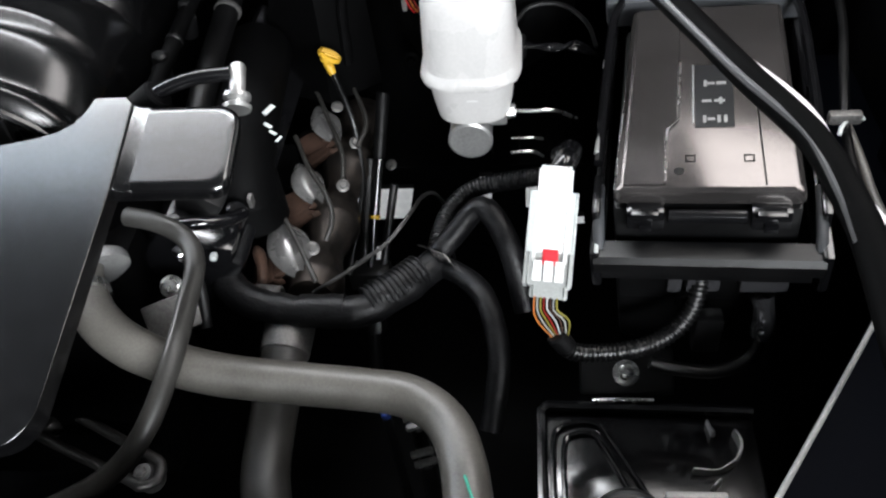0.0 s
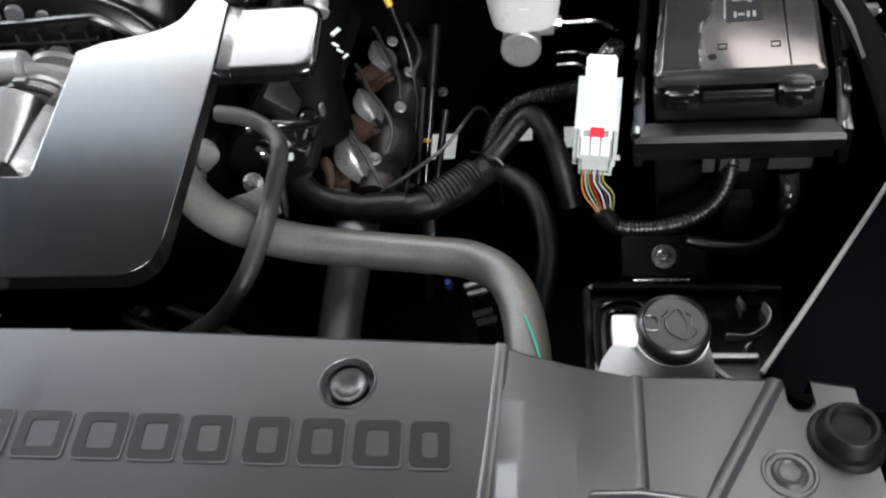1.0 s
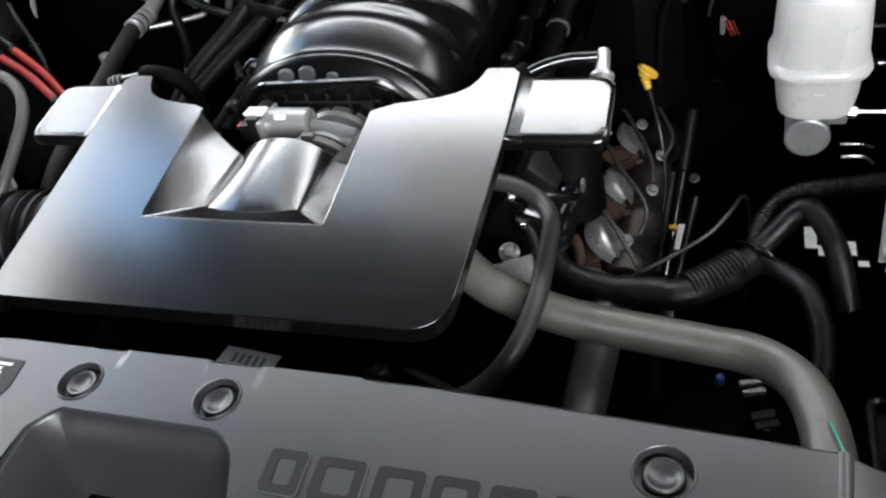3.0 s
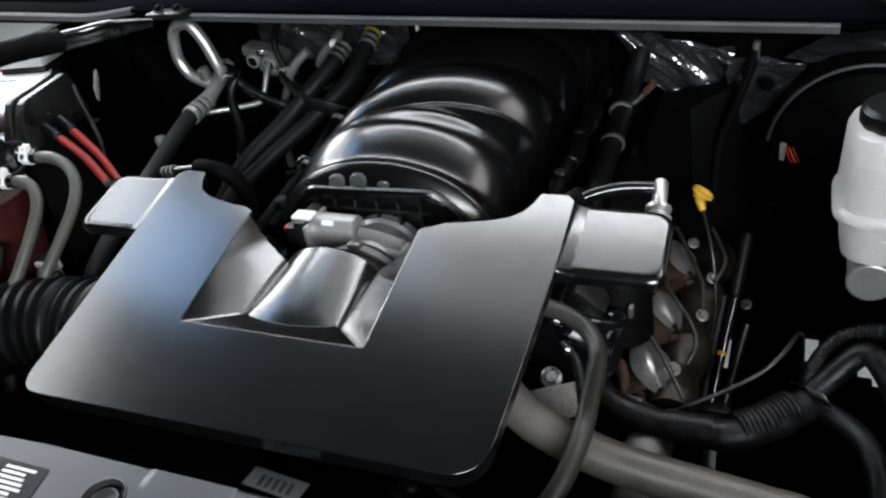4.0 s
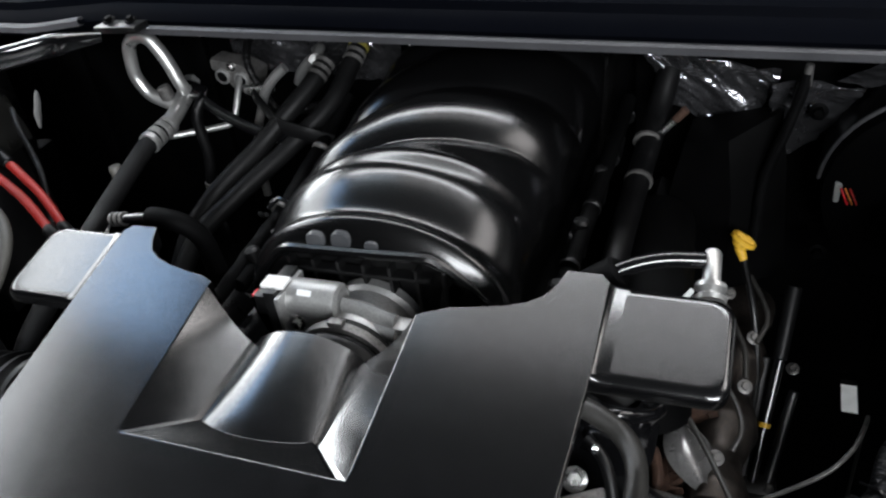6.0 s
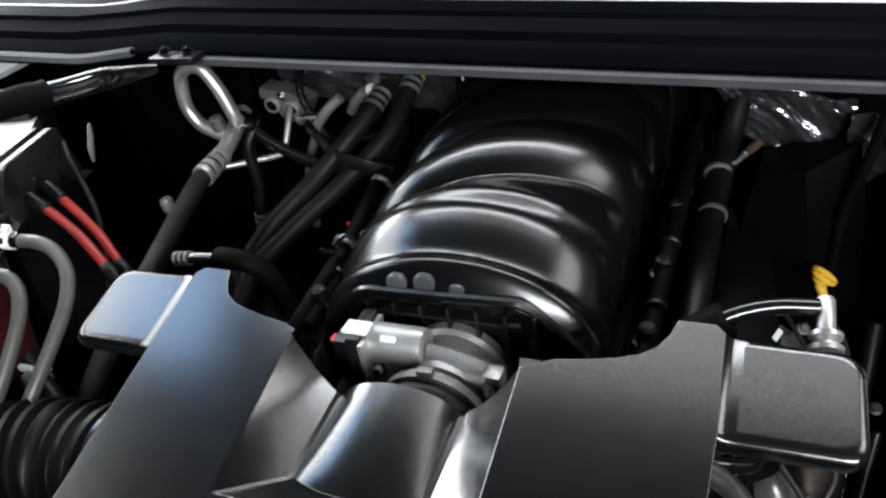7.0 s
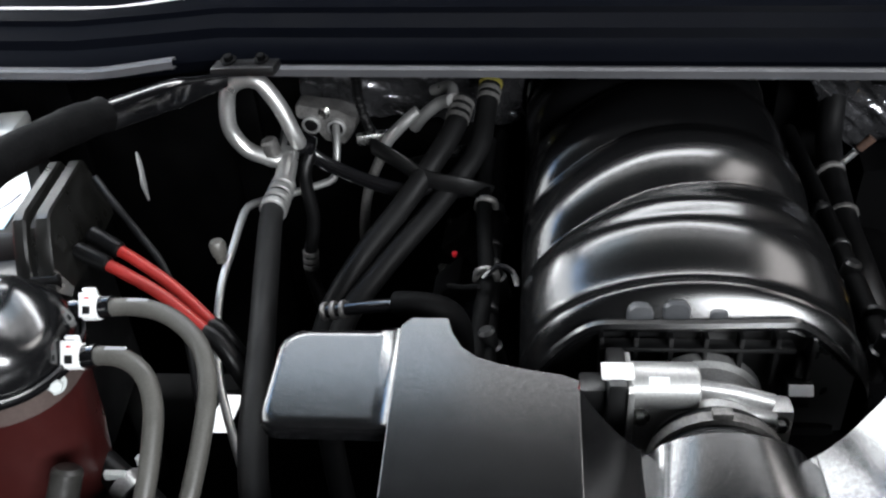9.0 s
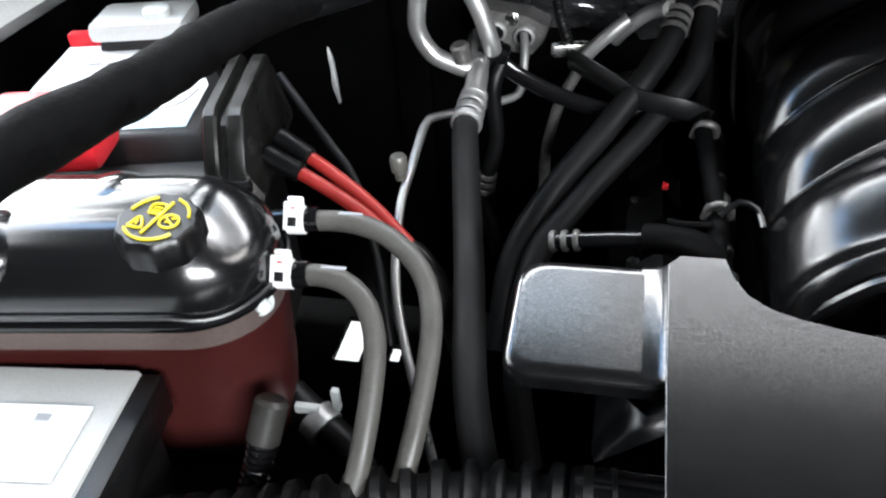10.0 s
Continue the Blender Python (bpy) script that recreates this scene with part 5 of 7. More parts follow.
sensor = thing("impact_sensor", (0.79, 0.455, 1.04), "small black sensor with single hole", "sensor")
part("case", bms((box, (0.792, 0.468, 1.065), (0.028, 0.02, 0.05), 0.004)), BLACK, sensor)

# ---------------------------------------------------------------- washer bottle and lower tray
washer = thing("washer_bottle", (0.69, 0.18, 1.0), "white washer bottle neck with black pictogram cap", "washer bottle")
wc, wa = V(0.682, 0.185, 1.205), V(0.06, -0.16, 1)
part("neck", bms((lathe, wc - wa.normalized() * 0.09, wa, [(0.05, 0), (0.042, 0.04), (0.029, 0.075), (0.029, 0.088)], 28)), WHITE, washer, "white plastic neck")
cap = part("cap", bms((lathe, wc - wa.normalized() * 0.006, wa, [(0.0262, 0), (0.0280, 0.003), (0.0280, 0.016), (0.0266, 0.020), (0.0244, 0.0215), (0.0230, 0.0195), (0.010, 0.0195)], 44)), BLACK, washer, "black round cap")
part("hinge", bms((box, wc + V(-0.036, 0.0, 0.002), (0.020, 0.022, 0.016), 0.003)), PINKWHITE, washer)
u, w, a = frame_of(wa)
top = wc + a * 0.0142


def on_cap(x, y):
    return top + V(1, 0, -0.06).normalized() * x + V(0, 1, 0.16).normalized() * y


glyph = bmesh.new()
tube(glyph, [on_cap(-0.007, 0.004), on_cap(0.003, 0.013), on_cap(0.008, 0.004), on_cap(0.010, -0.006), on_cap(0.008, -0.014), on_cap(-0.005, -0.007), on_cap(-0.007, 0.004)], 0.0009, 5, 0.003)
tube(glyph, [on_cap(0.010, 0.010), on_cap(0.014, 0.006), on_cap(0.013, 0.000), on_cap(0.016, -0.006), on_cap(0.012, -0.011)], 0.0009, 5, 0.003)
tube(glyph, [on_cap(-0.009, 0.006), on_cap(-0.004, 0.012)], 0.0008, 5)
tube(glyph, [on_cap(-0.022, -0.006), on_cap(-0.013, -0.006), on_cap(-0.012, 0.001), on_cap(-0.015, 0.006), on_cap(-0.022, 0.005), on_cap(-0.022, -0.006)], 0.0009, 5, 0.002)
part("pictogram", glyph, PANEL, cap, "grey windscreen-wash pictogram")
shelf = thing("battery_tray", (0.72, 0.36, 0.95), "empty black pressed-steel tray with raised bead", "tray")
part("sheet", bms((box, (0.735, 0.33, 0.965), (0.22, 0.21, 0.012), 0.004)), GLOSS, shelf)
part("rim", bms((tube, [(0.626, 0.24, 0.974), (0.625, 0.40, 0.976), (0.628, 0.431, 0.977), (0.66, 0.434, 0.977), (0.82, 0.430, 0.977), (0.845, 0.428, 0.977)], 0.006, 8)), GLOSS, shelf)
part("bead", bms((tube, [(0.637, 0.30, 0.973), (0.637, 0.39, 0.973), (0.648, 0.412, 0.973), (0.68, 0.416, 0.973), (0.70, 0.39, 0.973), (0.73, 0.33, 0.973), (0.745, 0.30, 0.973)], 0.0035, 8)), GLOSS, shelf)
part("bead", bms((tube, [(0.648, 0.30, 0.973), (0.648, 0.385, 0.973), (0.656, 0.401, 0.973), (0.676, 0.403, 0.973), (0.69, 0.385, 0.973), (0.715, 0.33, 0.973), (0.73, 0.30, 0.973)], 0.003, 8)), GLOSS, shelf)
for pts in ([(0.797, 0.418, 0.9725), (0.799, 0.410, 0.9725), (0.801, 0.402, 0.9725)], [(0.822, 0.405, 0.9725), (0.826, 0.388, 0.9725), (0.816, 0.370, 0.9725), (0.797, 0.360, 0.9725), (0.775, 0.360, 0.9725)], [(0.800, 0.350, 0.9725), (0.792, 0.342, 0.9725)]):
    part("scuff", bms((tube, pts, 0.009, 10, 0.004, 0, 0, 0.2, 0.5)), ALU, shelf, "scuffed bare metal spot")
part("front_ledge", bms((box, (0.775, 0.333, 0.974), (0.06, 0.008, 0.010), 0.003)), ALU, shelf, "bright worn ledge")
part("corner_web", bms((tube, [(0.75, 0.30, 0.985), (0.765, 0.285, 0.985), (0.785, 0.275, 0.98)], 0.020, 14, 0.006, 0, 0, 0.5)), DULL, shelf)
mount = thing("tray_bolt", (0.717, 0.467, 0.99), "zinc bolt with wide washer on a black bracket", "bolt")
part("bracket", bms((box, (0.718, 0.475, 0.985), (0.10, 0.05, 0.02), 0.004, Matrix.Rotation(radians(35), 4, "X"))), BLACK, mount)
part("bolt_head", bms((bolt, (0.716, 0.462, 1.0), (0, -0.6, 0.8), 0.009, 0.006)), STEEL, mount)
part("lip_strip", bms((box, (0.712, 0.437, 0.985), (0.065, 0.004, 0.004), 0.001)), STEEL, mount)
wing = thing("fender_rail", (0.9, 0.3, 1.1), "dark inner fender rail with bright seam edge", "fender rail", kind="structure")
bm = bmesh.new()
plate(bm, [(0.748, 0.165), (0.80, 0.14), (1.0, 0.14), (1.0, 0.80), (0.935, 0.80), (0.928, 0.43)], lambda x, y: 1.165, 0.02)
part("panel", bm, PAINT, wing)
part("seam", bms((tube, [(0.752, 0.172, 1.170), (0.812, 0.258, 1.170), (0.892, 0.374, 1.170), (0.93, 0.43, 1.17)], 0.0023, 8)), ALU, wing, "bright seam edge")
part("wall", bms((plate, [(0.75, 0.17), (0.77, 0.165), (0.94, 0.42), (0.922, 0.425)], lambda x, y: 1.163, 0.25)), PAINT, wing)

# braces from cowl to fender
brace = thing("support_brace", (0.75, 0.5, 1.35), "black tubular support brace over the fuse box", "brace", "support braces")
part("bar", bms((tube, [(0.545, 0.84, 1.425), (0.635, 0.70, 1.42), (0.700, 0.590, 1.405), (0.735, 0.517, 1.40), (0.770, 0.434, 1.395), (0.800, 0.365, 1.392), (0.810, 0.312, 1.388), (0.815, 0.27, 1.38), (0.82, 0.18, 1.35), (0.825, 0.10, 1.31)], 0.0105, 14, 0.008)), MATTE, brace)
# Bright edges of the bar: its highlights put in as thin paler tubes.
part("lower_edge", bms((tube, [(0.628, 0.695, 1.424), (0.693, 0.585, 1.41), (0.727, 0.513, 1.405), (0.763, 0.430, 1.40), (0.794, 0.365, 1.397), (0.803, 0.315, 1.393), (0.807, 0.278, 1.385)], 0.0032, 8)), PANEL, brace, "grey lower edge")
part("rail", bms((tube, [(0.57, 0.84, 1.42), (0.655, 0.70, 1.412), (0.716, 0.585, 1.397), (0.747, 0.515, 1.393), (0.764, 0.478, 1.391), (0.793, 0.427, 1.39), (0.809, 0.388, 1.388), (0.815, 0.332, 1.386), (0.828, 0.295, 1.38), (0.85, 0.25, 1.36)], 0.0032, 10)), PINKWHITE, brace, "pale pinkish edge highlight put in as a tube")
bm = bmesh.new()
plate(bm, [(0.790, 0.420), (0.796, 0.380), (0.808, 0.330), (0.812, 0.285), (0.835, 0.235), (0.862, 0.235), (0.845, 0.265), (0.826, 0.297), (0.814, 0.335), (0.806, 0.388)], lambda x, y: 1.386 - 0.12 * max(0.0, 0.32 - y), 0.003)
part("end_plate", bm, TRAYGREY, brace, "grey end plate")
part("end_bolt", bms((bolt, (0.838, 0.262, 1.381), (0, 0, 1), 0.008, 0.006)), STEEL, brace)
cable = thing("hood_cable", (0.92, 0.58, 1.1), "grey cable with clip on the inner wing", "cable")
part("cable", bms((tube, [(0.955, 0.80, 1.255), (0.945, 0.728, 1.25), (0.925, 0.63, 1.235), (0.919, 0.585, 1.22), (0.922, 0.545, 1.2), (0.935, 0.47, 1.17)], 0.005, 10)), RUBBER, cable)
part("cable", bms((tube, [(0.925, 0.60, 1.215), (0.930, 0.56, 1.205), (0.936, 0.515, 1.19), (0.955, 0.44, 1.17)], 0.0045, 10)), HOSE, cable)
part("tie_tail", bms((tube, [(0.905, 0.566, 1.232), (0.912, 0.578, 1.238), (0.93, 0.582, 1.238)], 0.002, 6)), PALE, cable)
part("clip", bms((box, (0.912, 0.582, 1.240), (0.03, 0.01, 0.012), 0.003)), DULL, cable)

# red and black plug with leads behind the reservoir
lead2 = thing("servo_sensor", (0.61, 0.82, 1.15), "red and black sensor plug with twisted leads by the reservoir", "plug")
part("plug_body", bms((box, (0.603, 0.838, 1.170), (0.022, 0.03, 0.022), 0.005)), BLACK, lead2)
part("red_tab", bms((box, (0.598, 0.832, 1.183), (0.016, 0.016, 0.006), 0.002)), RED, lead2, "red tab")
part("red_tab", bms((box, (0.594, 0.800, 1.168), (0.008, 0.008, 0.006), 0.002)), RED, lead2, "red tab")
for k in range(3):
    part("lead", bms((tube, [(0.612, 0.826 + 0.006 * k, 1.176), (0.632, 0.816 + 0.004 * k, 1.184 - 0.004 * k), (0.652, 0.826 - 0.006 * k, 1.178), (0.675, 0.815 + 0.003 * k, 1.176 + 0.004 * k), (0.70, 0.83, 1.16)], 0.0028, 8)), GLOSS, lead2)
part("hook", bms((tube, [(0.60, 0.88, 1.18), (0.62, 0.90, 1.19), (0.66, 0.90, 1.19), (0.69, 0.87, 1.18), (0.70, 0.83, 1.17)], 0.003, 8)), BLACK, lead2)

# coil pack and small hoses in front of the filler neck
pack = thing("coil_pack", (0.25, 0.57, 1.08), "glossy black coil pack with looped hoses under the cover wing", "coil pack")
part("body", bms((box, (0.245, 0.585, 1.095), (0.075, 0.07, 0.05), 0.014, Matrix.Rotation(radians(20), 4, "Y"))), GLOSS, pack)
part("tower", bms((rod, (0.27, 0.60, 1.10), (0.288, 0.595, 1.128), 0.016, 0.013, 18, 0.003)), GLOSS, pack)
part("tower", bms((rod, (0.225, 0.57, 1.11), (0.226, 0.56, 1.145), 0.014, 0.012, 18, 0.003)), GLOSS, pack)
part("hose", bms((tube, [(0.225, 0.56, 1.14), (0.24, 0.548, 1.150), (0.262, 0.552, 1.148), (0.284, 0.568, 1.136), (0.292, 0.592, 1.122)], 0.0075, 12)), GLOSS, pack)
part("hose", bms((tube, [(0.232, 0.535, 1.125), (0.25, 0.520, 1.12), (0.262, 0.50, 1.10), (0.268, 0.47, 1.07)], 0.006, 12)), BLACK, pack)
for c, m in (((0.243, 0.522, 1.128), STEEL), ((0.268, 0.540, 1.108), PALE), ((0.226, 0.545, 1.15), STEEL)):
    part("clip", bms((box, c, (0.007, 0.009, 0.007), 0.002)), m, pack)

# bright finned plugs and a blue one under the radiator hose
for x, y in ((0.502, 0.361), (0.514, 0.322)):
    fin = thing("finned_plug", (x, y, 1.03), "small bright finned metal plug below the radiator hose", "plug", "finned plugs")
    for k in range(2):
        part("fin", bms((box, (x + 0.004 * k, y + 0.006 - 0.008 * k, 1.06 - 0.004 * k), (0.022, 0.006, 0.006), 0.0015, Matrix.Rotation(radians(18), 4, "Z"))), DULL, fin)
    part("stalk", bms((rod, (x + 0.004, y, 1.055), (x + 0.01, y + 0.01, 0.70), 0.008, 0.009, 12, 0.002)), RUBBER, fin)
blue = thing("blue_plug", (0.473, 0.374, 1.04), "tiny blue plug on a black stalk under the hose", "plug")
part("tip", bms((rod, (0.473, 0.374, 1.05), (0.473, 0.37, 1.062), 0.005, 0.004, 12, 0.001)), BLUEPLUG, blue)
part("stalk", bms((rod, (0.473, 0.374, 1.05), (0.473, 0.384, 0.70), 0.005, 0.006, 12, 0.001)), RUBBER, blue)

# ---------------------------------------------------------------- coolant tank
def coolant_tank():
    root = thing("coolant_tank", (-0.65, 0.48, 1.14), "coolant tank, glossy black upper shell on red-brown translucent bottom", "coolant tank")
    cx, cy = -0.696, 0.4775
    turn = Matrix.Rotation(radians(8), 4, "Z")

    def sect(inset, z, wave=0.0, grow=0.0):
        return [V(x, y, z + wave * math.sin(x * 62)) for x, y in round_rect(cx, cy, 0.363 - 2 * inset, 0.126 + grow - 2 * inset, max(0.008, 0.058 - inset), 9, turn)]
    bm = bmesh.new()
    loft(bm, [sect(0.040, 1.120), sect(0.024, 1.135), sect(0.015, 1.16), sect(0.007, 1.22), sect(0.003, 1.285), sect(0.002, 1.292)])
    part("lower_shell", bm, REDTANK, root, "red-brown translucent lower shell")
    bm = bmesh.new()
    loft(bm, [sect(0.002, 1.290), sect(0.001, 1.300), sect(0.0, 1.311)])
    part("weld_band", bm, PINKBAND, root, "pale milky band under the seam")
    bm = bmesh.new()
    loft(bm, [sect(-0.002, 1.309), sect(-0.004, 1.312), sect(-0.004, 1.315), sect(-0.002, 1.318)])
    part("seam_flange", bm, GLOSS, root)
    line = sect(-0.003, 1.321, 0.0035)
    part("seam_bead", bms((tube, line + [line[0]], 0.0014, 6, 0.01)), PANEL, root, "wavy moulded bead")
    bm = bmesh.new()
    loft(bm, [sect(d, z) for d, z in ((0, 1.316), (0.0005, 1.326), (0.002, 1.337), (0.005, 1.346), (0.010, 1.3545), (0.017, 1.3615), (0.025, 1.3665), (0.034, 1.3695), (0.043, 1.3708), (0.052, 1.3712))])
    for v in bm.verts:
        h = max(0.0, v.co.z - 1.33) / 0.042
        v.co.z += h * (0.005 * math.sin(v.co.x * 75 + 0.4) * math.cos((v.co.y - 0.49) * 30) + 0.003 * math.sin(v.co.x * 40 + v.co.y * 95))
    part("upper_shell", bm, TANKTOP, root, "glossy black upper shell", 70)
    for x, y in ((-0.635, 0.505), (-0.715, 0.494), (-0.79, 0.482), (-0.70, 0.448), (-0.79, 0.435)):
        part("moulded_bulge", bms((lathe, (x, y, 1.345), (0.08, -0.08, 1), [(0.034, 0), (0.033, 0.012), (0.029, 0.021), (0.021, 0.0275), (0.012, 0.0305), (0.004, 0.0315)], 28)), TANKTOP, root)
    # cap with yellow print
    c, a = V(-0.570, 0.456, 1.362), V(0.05, -0.10, 1)
    cap_ob = part("cap", bms((lathe, c, a, [(0.0245, 0), (0.0275, 0.003), (0.0275, 0.018), (0.0258, 0.0225), (0.0245, 0.0238), (0.010, 0.0238)], 60, 10, 0.035)), BLACK, root, "black lobed filler cap")
    t = c + a.normalized() * 0.0246
    ex, ey = V(1, 0, -0.05).normalized(), V(0, 1, 0.10).normalized()

    def on(x, y):
        return t + ex * x + ey * y
    def arc(r, a0, a1, n=10):
        return [on(r * math.cos(radians(a0 + (a1 - a0) * k / n)), r * math.sin(radians(a0 + (a1 - a0) * k / n))) for k in range(n + 1)]
    bm = bmesh.new()
    for a0, a1 in ((10, 70), (110, 165), (215, 320)):
        tube(bm, arc(0.0205, a0, a1), 0.0011, 6, 0.003)
    tube(bm, [on(0.0095 + 0.0062 * math.cos(radians(a)), -0.002 + 0.0062 * math.sin(radians(a))) for a in range(0, 361, 24)], 0.0009, 6, 0.002)
    tube(bm, [on(0.0050, 0.0022), on(0.0140, -0.0062)], 0.0009, 6)
    for x0, y0 in ((0.0070, -0.0030), (0.0100, 0.0005)):
        tube(bm, [on(x0, y0), on(x0 + 0.003, y0 + 0.001)], 0.0008, 5)
    tube(bm, [on(-0.0155, -0.0100), on(-0.0060, -0.0100), on(-0.0108, -0.0005), on(-0.0155, -0.0100)], 0.0010, 6, 0.002)
    tube(bm, [on(-0.0108, -0.0075), on(-0.0108, -0.0040)], 0.0008, 5)
    tube(bm, [on(-0.0075, 0.0040), on(0.0015, 0.0040), on(0.0015, 0.0125), on(-0.0075, 0.0125), on(-0.0075, 0.0040)], 0.0009, 6, 0.002)
    for y0 in (0.0065, 0.0095):
        tube(bm, [on(-0.0060, y0), on(0.0, y0)], 0.0008, 5)
    tube(bm, [on(-0.0035, -0.0155), on(0.0045, 0.0160)], 0.0010, 6)
    part("print", bm, YELLOWINK, cap_ob, "yellow pictograms and arc marks")
    part("nipple", bms((rod, (-0.545, 0.54, 1.325), (-0.500, 0.545, 1.328), 0.0095, 0.0095, 14)), GLOSS, root)
    part("nipple", bms((rod, (-0.535, 0.486, 1.316), (-0.490, 0.49, 1.32), 0.0095, 0.0095, 14)), GLOSS, root)
    part("bolt", bms((bolt, (-0.521, 0.470, 1.307), (0.6, -0.7, 0.2), 0.006, 0.008)), PALE, root)
    return root


coolant_tank()


def spring_clamp(c, axis_, label="white-marked spring hose clamp"):
    root = thing("hose_clamp", c, label, "hose clamp", "hose clamps on the coolant tank")
    part("band", bms((clamp_ring, c, axis_, 0.0098, 0.014)), WHITE, root, "white painted spring band")
    tilt = Matrix.Rotation(radians(-32), 4, "X")
    part("plate", bms((box, V(*c) + V(0, -0.0060, 0.0080), (0.0140, 0.0035, 0.0210), 0.0010, tilt)), WHITE, root, "white square plate")
    part("window", bms((box, V(*c) + V(0, -0.0085, 0.0045), (0.0075, 0.0030, 0.0075), 0.0004, tilt)), BLACK, root, "dark window in the plate")
    part("tick", bms((box, V(*c) + V(0.001, -0.0050, 0.0145), (0.0030, 0.0028, 0.0012), 0.0002, tilt)), RED, root, "thin red print")
    part("ear", bms((box, V(*c) + V(0, 0.0040, 0.0140), (0.0120, 0.0035, 0.0080), 0.0012)), WHITE, root)


spring_clamp((-0.517, 0.543, 1.327), (1, 0.1, 0))
spring_clamp((-0.508, 0.489, 1.319), (1, 0.1, 0))
overflow = thing("overflow_hose", (-0.430, 0.47, 1.189), "pale grey rubber overflow hose bending down", "hose", "overflow hoses")
part("hose", bms((tube, [(-0.520, 0.542, 1.327), (-0.478, 0.545, 1.327), (-0.445, 0.538, 1.321), (-0.417, 0.518, 1.307), (-0.405, 0.49, 1.287), (-0.404, 0.45, 1.259), (-0.409, 0.41, 1.227), (-0.422, 0.37, 1.179), (-0.427, 0.34, 1.089)], 0.0079, 16)), PALEHOSE, overflow)
overflow2 = thing("overflow_hose", (-0.440, 0.43, 1.189), "pale grey rubber overflow hose bending down", "hose", "overflow hoses")
part("hose", bms((tube, [(-0.512, 0.488, 1.319), (-0.475, 0.49, 1.319), (-0.451, 0.481, 1.311), (-0.438, 0.462, 1.295), (-0.435, 0.435, 1.271), (-0.437, 0.4, 1.239), (-0.443, 0.36, 1.199), (-0.440, 0.32, 1.109)], 0.0079, 16)), PALEHOSE, overflow2)
for k, (px, py, pz) in enumerate(((-0.473, 0.5405, 1.338), (-0.470, 0.487, 1.33))):
    part("print_bar", bms((box, (px, py, pz), (0.018, 0.003, 0.0008), 0)), INK, (overflow, overflow2)[k], "pale print bar")

# ---------------------------------------------------------------- battery
BM = Matrix.Translation((-0.582, 0.600, 0)) @ Matrix.Rotation(radians(11.5), 4, "Z")
BR = Matrix.Rotation(radians(11.5), 4, "Z")


def bt(x, y, z):
    return BM @ Vector((x, y, z))


battery = thing("battery", bt(-0.1, 0.13, 1.12), "black car battery with white and pale blue top label", "battery")
part("case", bms((box, bt(-0.125, 0.068, 1.205), (0.240, 0.145, 0.20), 0.006, BR), (box, bt(-0.165, 0.19, 1.22), (0.16, 0.12, 0.21), 0.006, BR)), BLACK, battery)
bm = bmesh.new()
loft(bm, [[bt(x, y, z) for x, y in ((-0.255 + d, -0.008 + d), (0.004 - d, -0.008 + d), (0.004 - d, 0.148 - d), (-0.255 + d, 0.148 - d))] for z, d in ((1.298, 0.002), (1.302, 0.0), (1.320, 0.0), (1.324, 0.002))])
lid_ob = part("lid", bm, BLACK, battery, "black stepped lid", 25)
RIDGE = [(-0.036, 1.340), (-0.034, 1.370), (-0.032, 1.373), (-0.024, 1.373), (-0.0216, 1.370), (-0.0200, 1.363), (-0.0155, 1.363), (-0.014, 1.370), (-0.012, 1.372), (-0.002, 1.372), (0.0, 1.370), (0.006, 1.338), (0.012, 1.312), (0.012, 1.303), (-0.036, 1.303)]
bm = bmesh.new()
loft(bm, [[bt(x, y, 1.303 + (z - 1.303) * g) for x, z in RIDGE] for y, g in ((-0.012, 0.12), (0.0, 0.40), (0.014, 0.74), (0.026, 0.95), (0.036, 1.0), (0.140, 1.0), (0.147, 0.95))])
part("lid_rib", bm, RIBGREY, lid_ob, "long stepped ribs along the lid edge", 20)
bm = bmesh.new()
loft(bm, [[bt(x, y, z) for x, y in ((-0.25 + d, 0.030 + e), (-0.036 - d, 0.030 + e), (-0.036 - d, 0.140), (-0.085 - d, 0.262 - d), (-0.25 + d, 0.262 - d))] for z, d, e in ((1.320, 0.0, 0.0), (1.326, 0.001, 0.003), (1.341, 0.010, 0.016), (1.3435, 0.016, 0.021))])
top_ob = part("top_block", bm, BLACK, battery, "", 25)
part("red_cap", bms((box, bt(-0.215, 0.262, 1.346), (0.045, 0.014, 0.022), 0.003, BR)), RED, battery, "red terminal cap")
part("label", bms((plate, [tuple(bt(x, y, 0))[:2] for x, y in ((-0.235, 0.090), (-0.0606, 0.090), (-0.0606, 0.140), (-0.106, 0.250), (-0.235, 0.250))], lambda x, y: 1.3452, 0.0012)), LABEL, top_ob, "white top label")
part("label_band", bms((box, bt(-0.148, 0.074, 1.3445), (0.174, 0.031, 0.0014), 0.0004, BR)), BLUELABEL, top_ob, "pale blue label band")
bm = bmesh.new()
tube(bm, [bt(-0.20, 0.094, 1.3455), bt(-0.125, 0.090, 1.3455), bt(-0.09, 0.093, 1.3455), bt(-0.075, 0.105, 1.3455), bt(-0.067, 0.130, 1.3455)], 0.0012, 6)
part("label_line", bm, INK, top_ob)
for k in range(3):
    part("label_bar", bms((box, bt(-0.19 + 0.02 * k, 0.20, 1.3462), (0.014, 0.006, 0.0008), 0, BR)), INK, top_ob)
boot = thing("terminal_boot", (-0.74, 0.565, 1.33), "red plastic battery terminal boot", "terminal cover")
part("boot", bms((box, (-0.742, 0.588, 1.366), (0.092, 0.058, 0.050), 0.008, BR)), RED, boot)
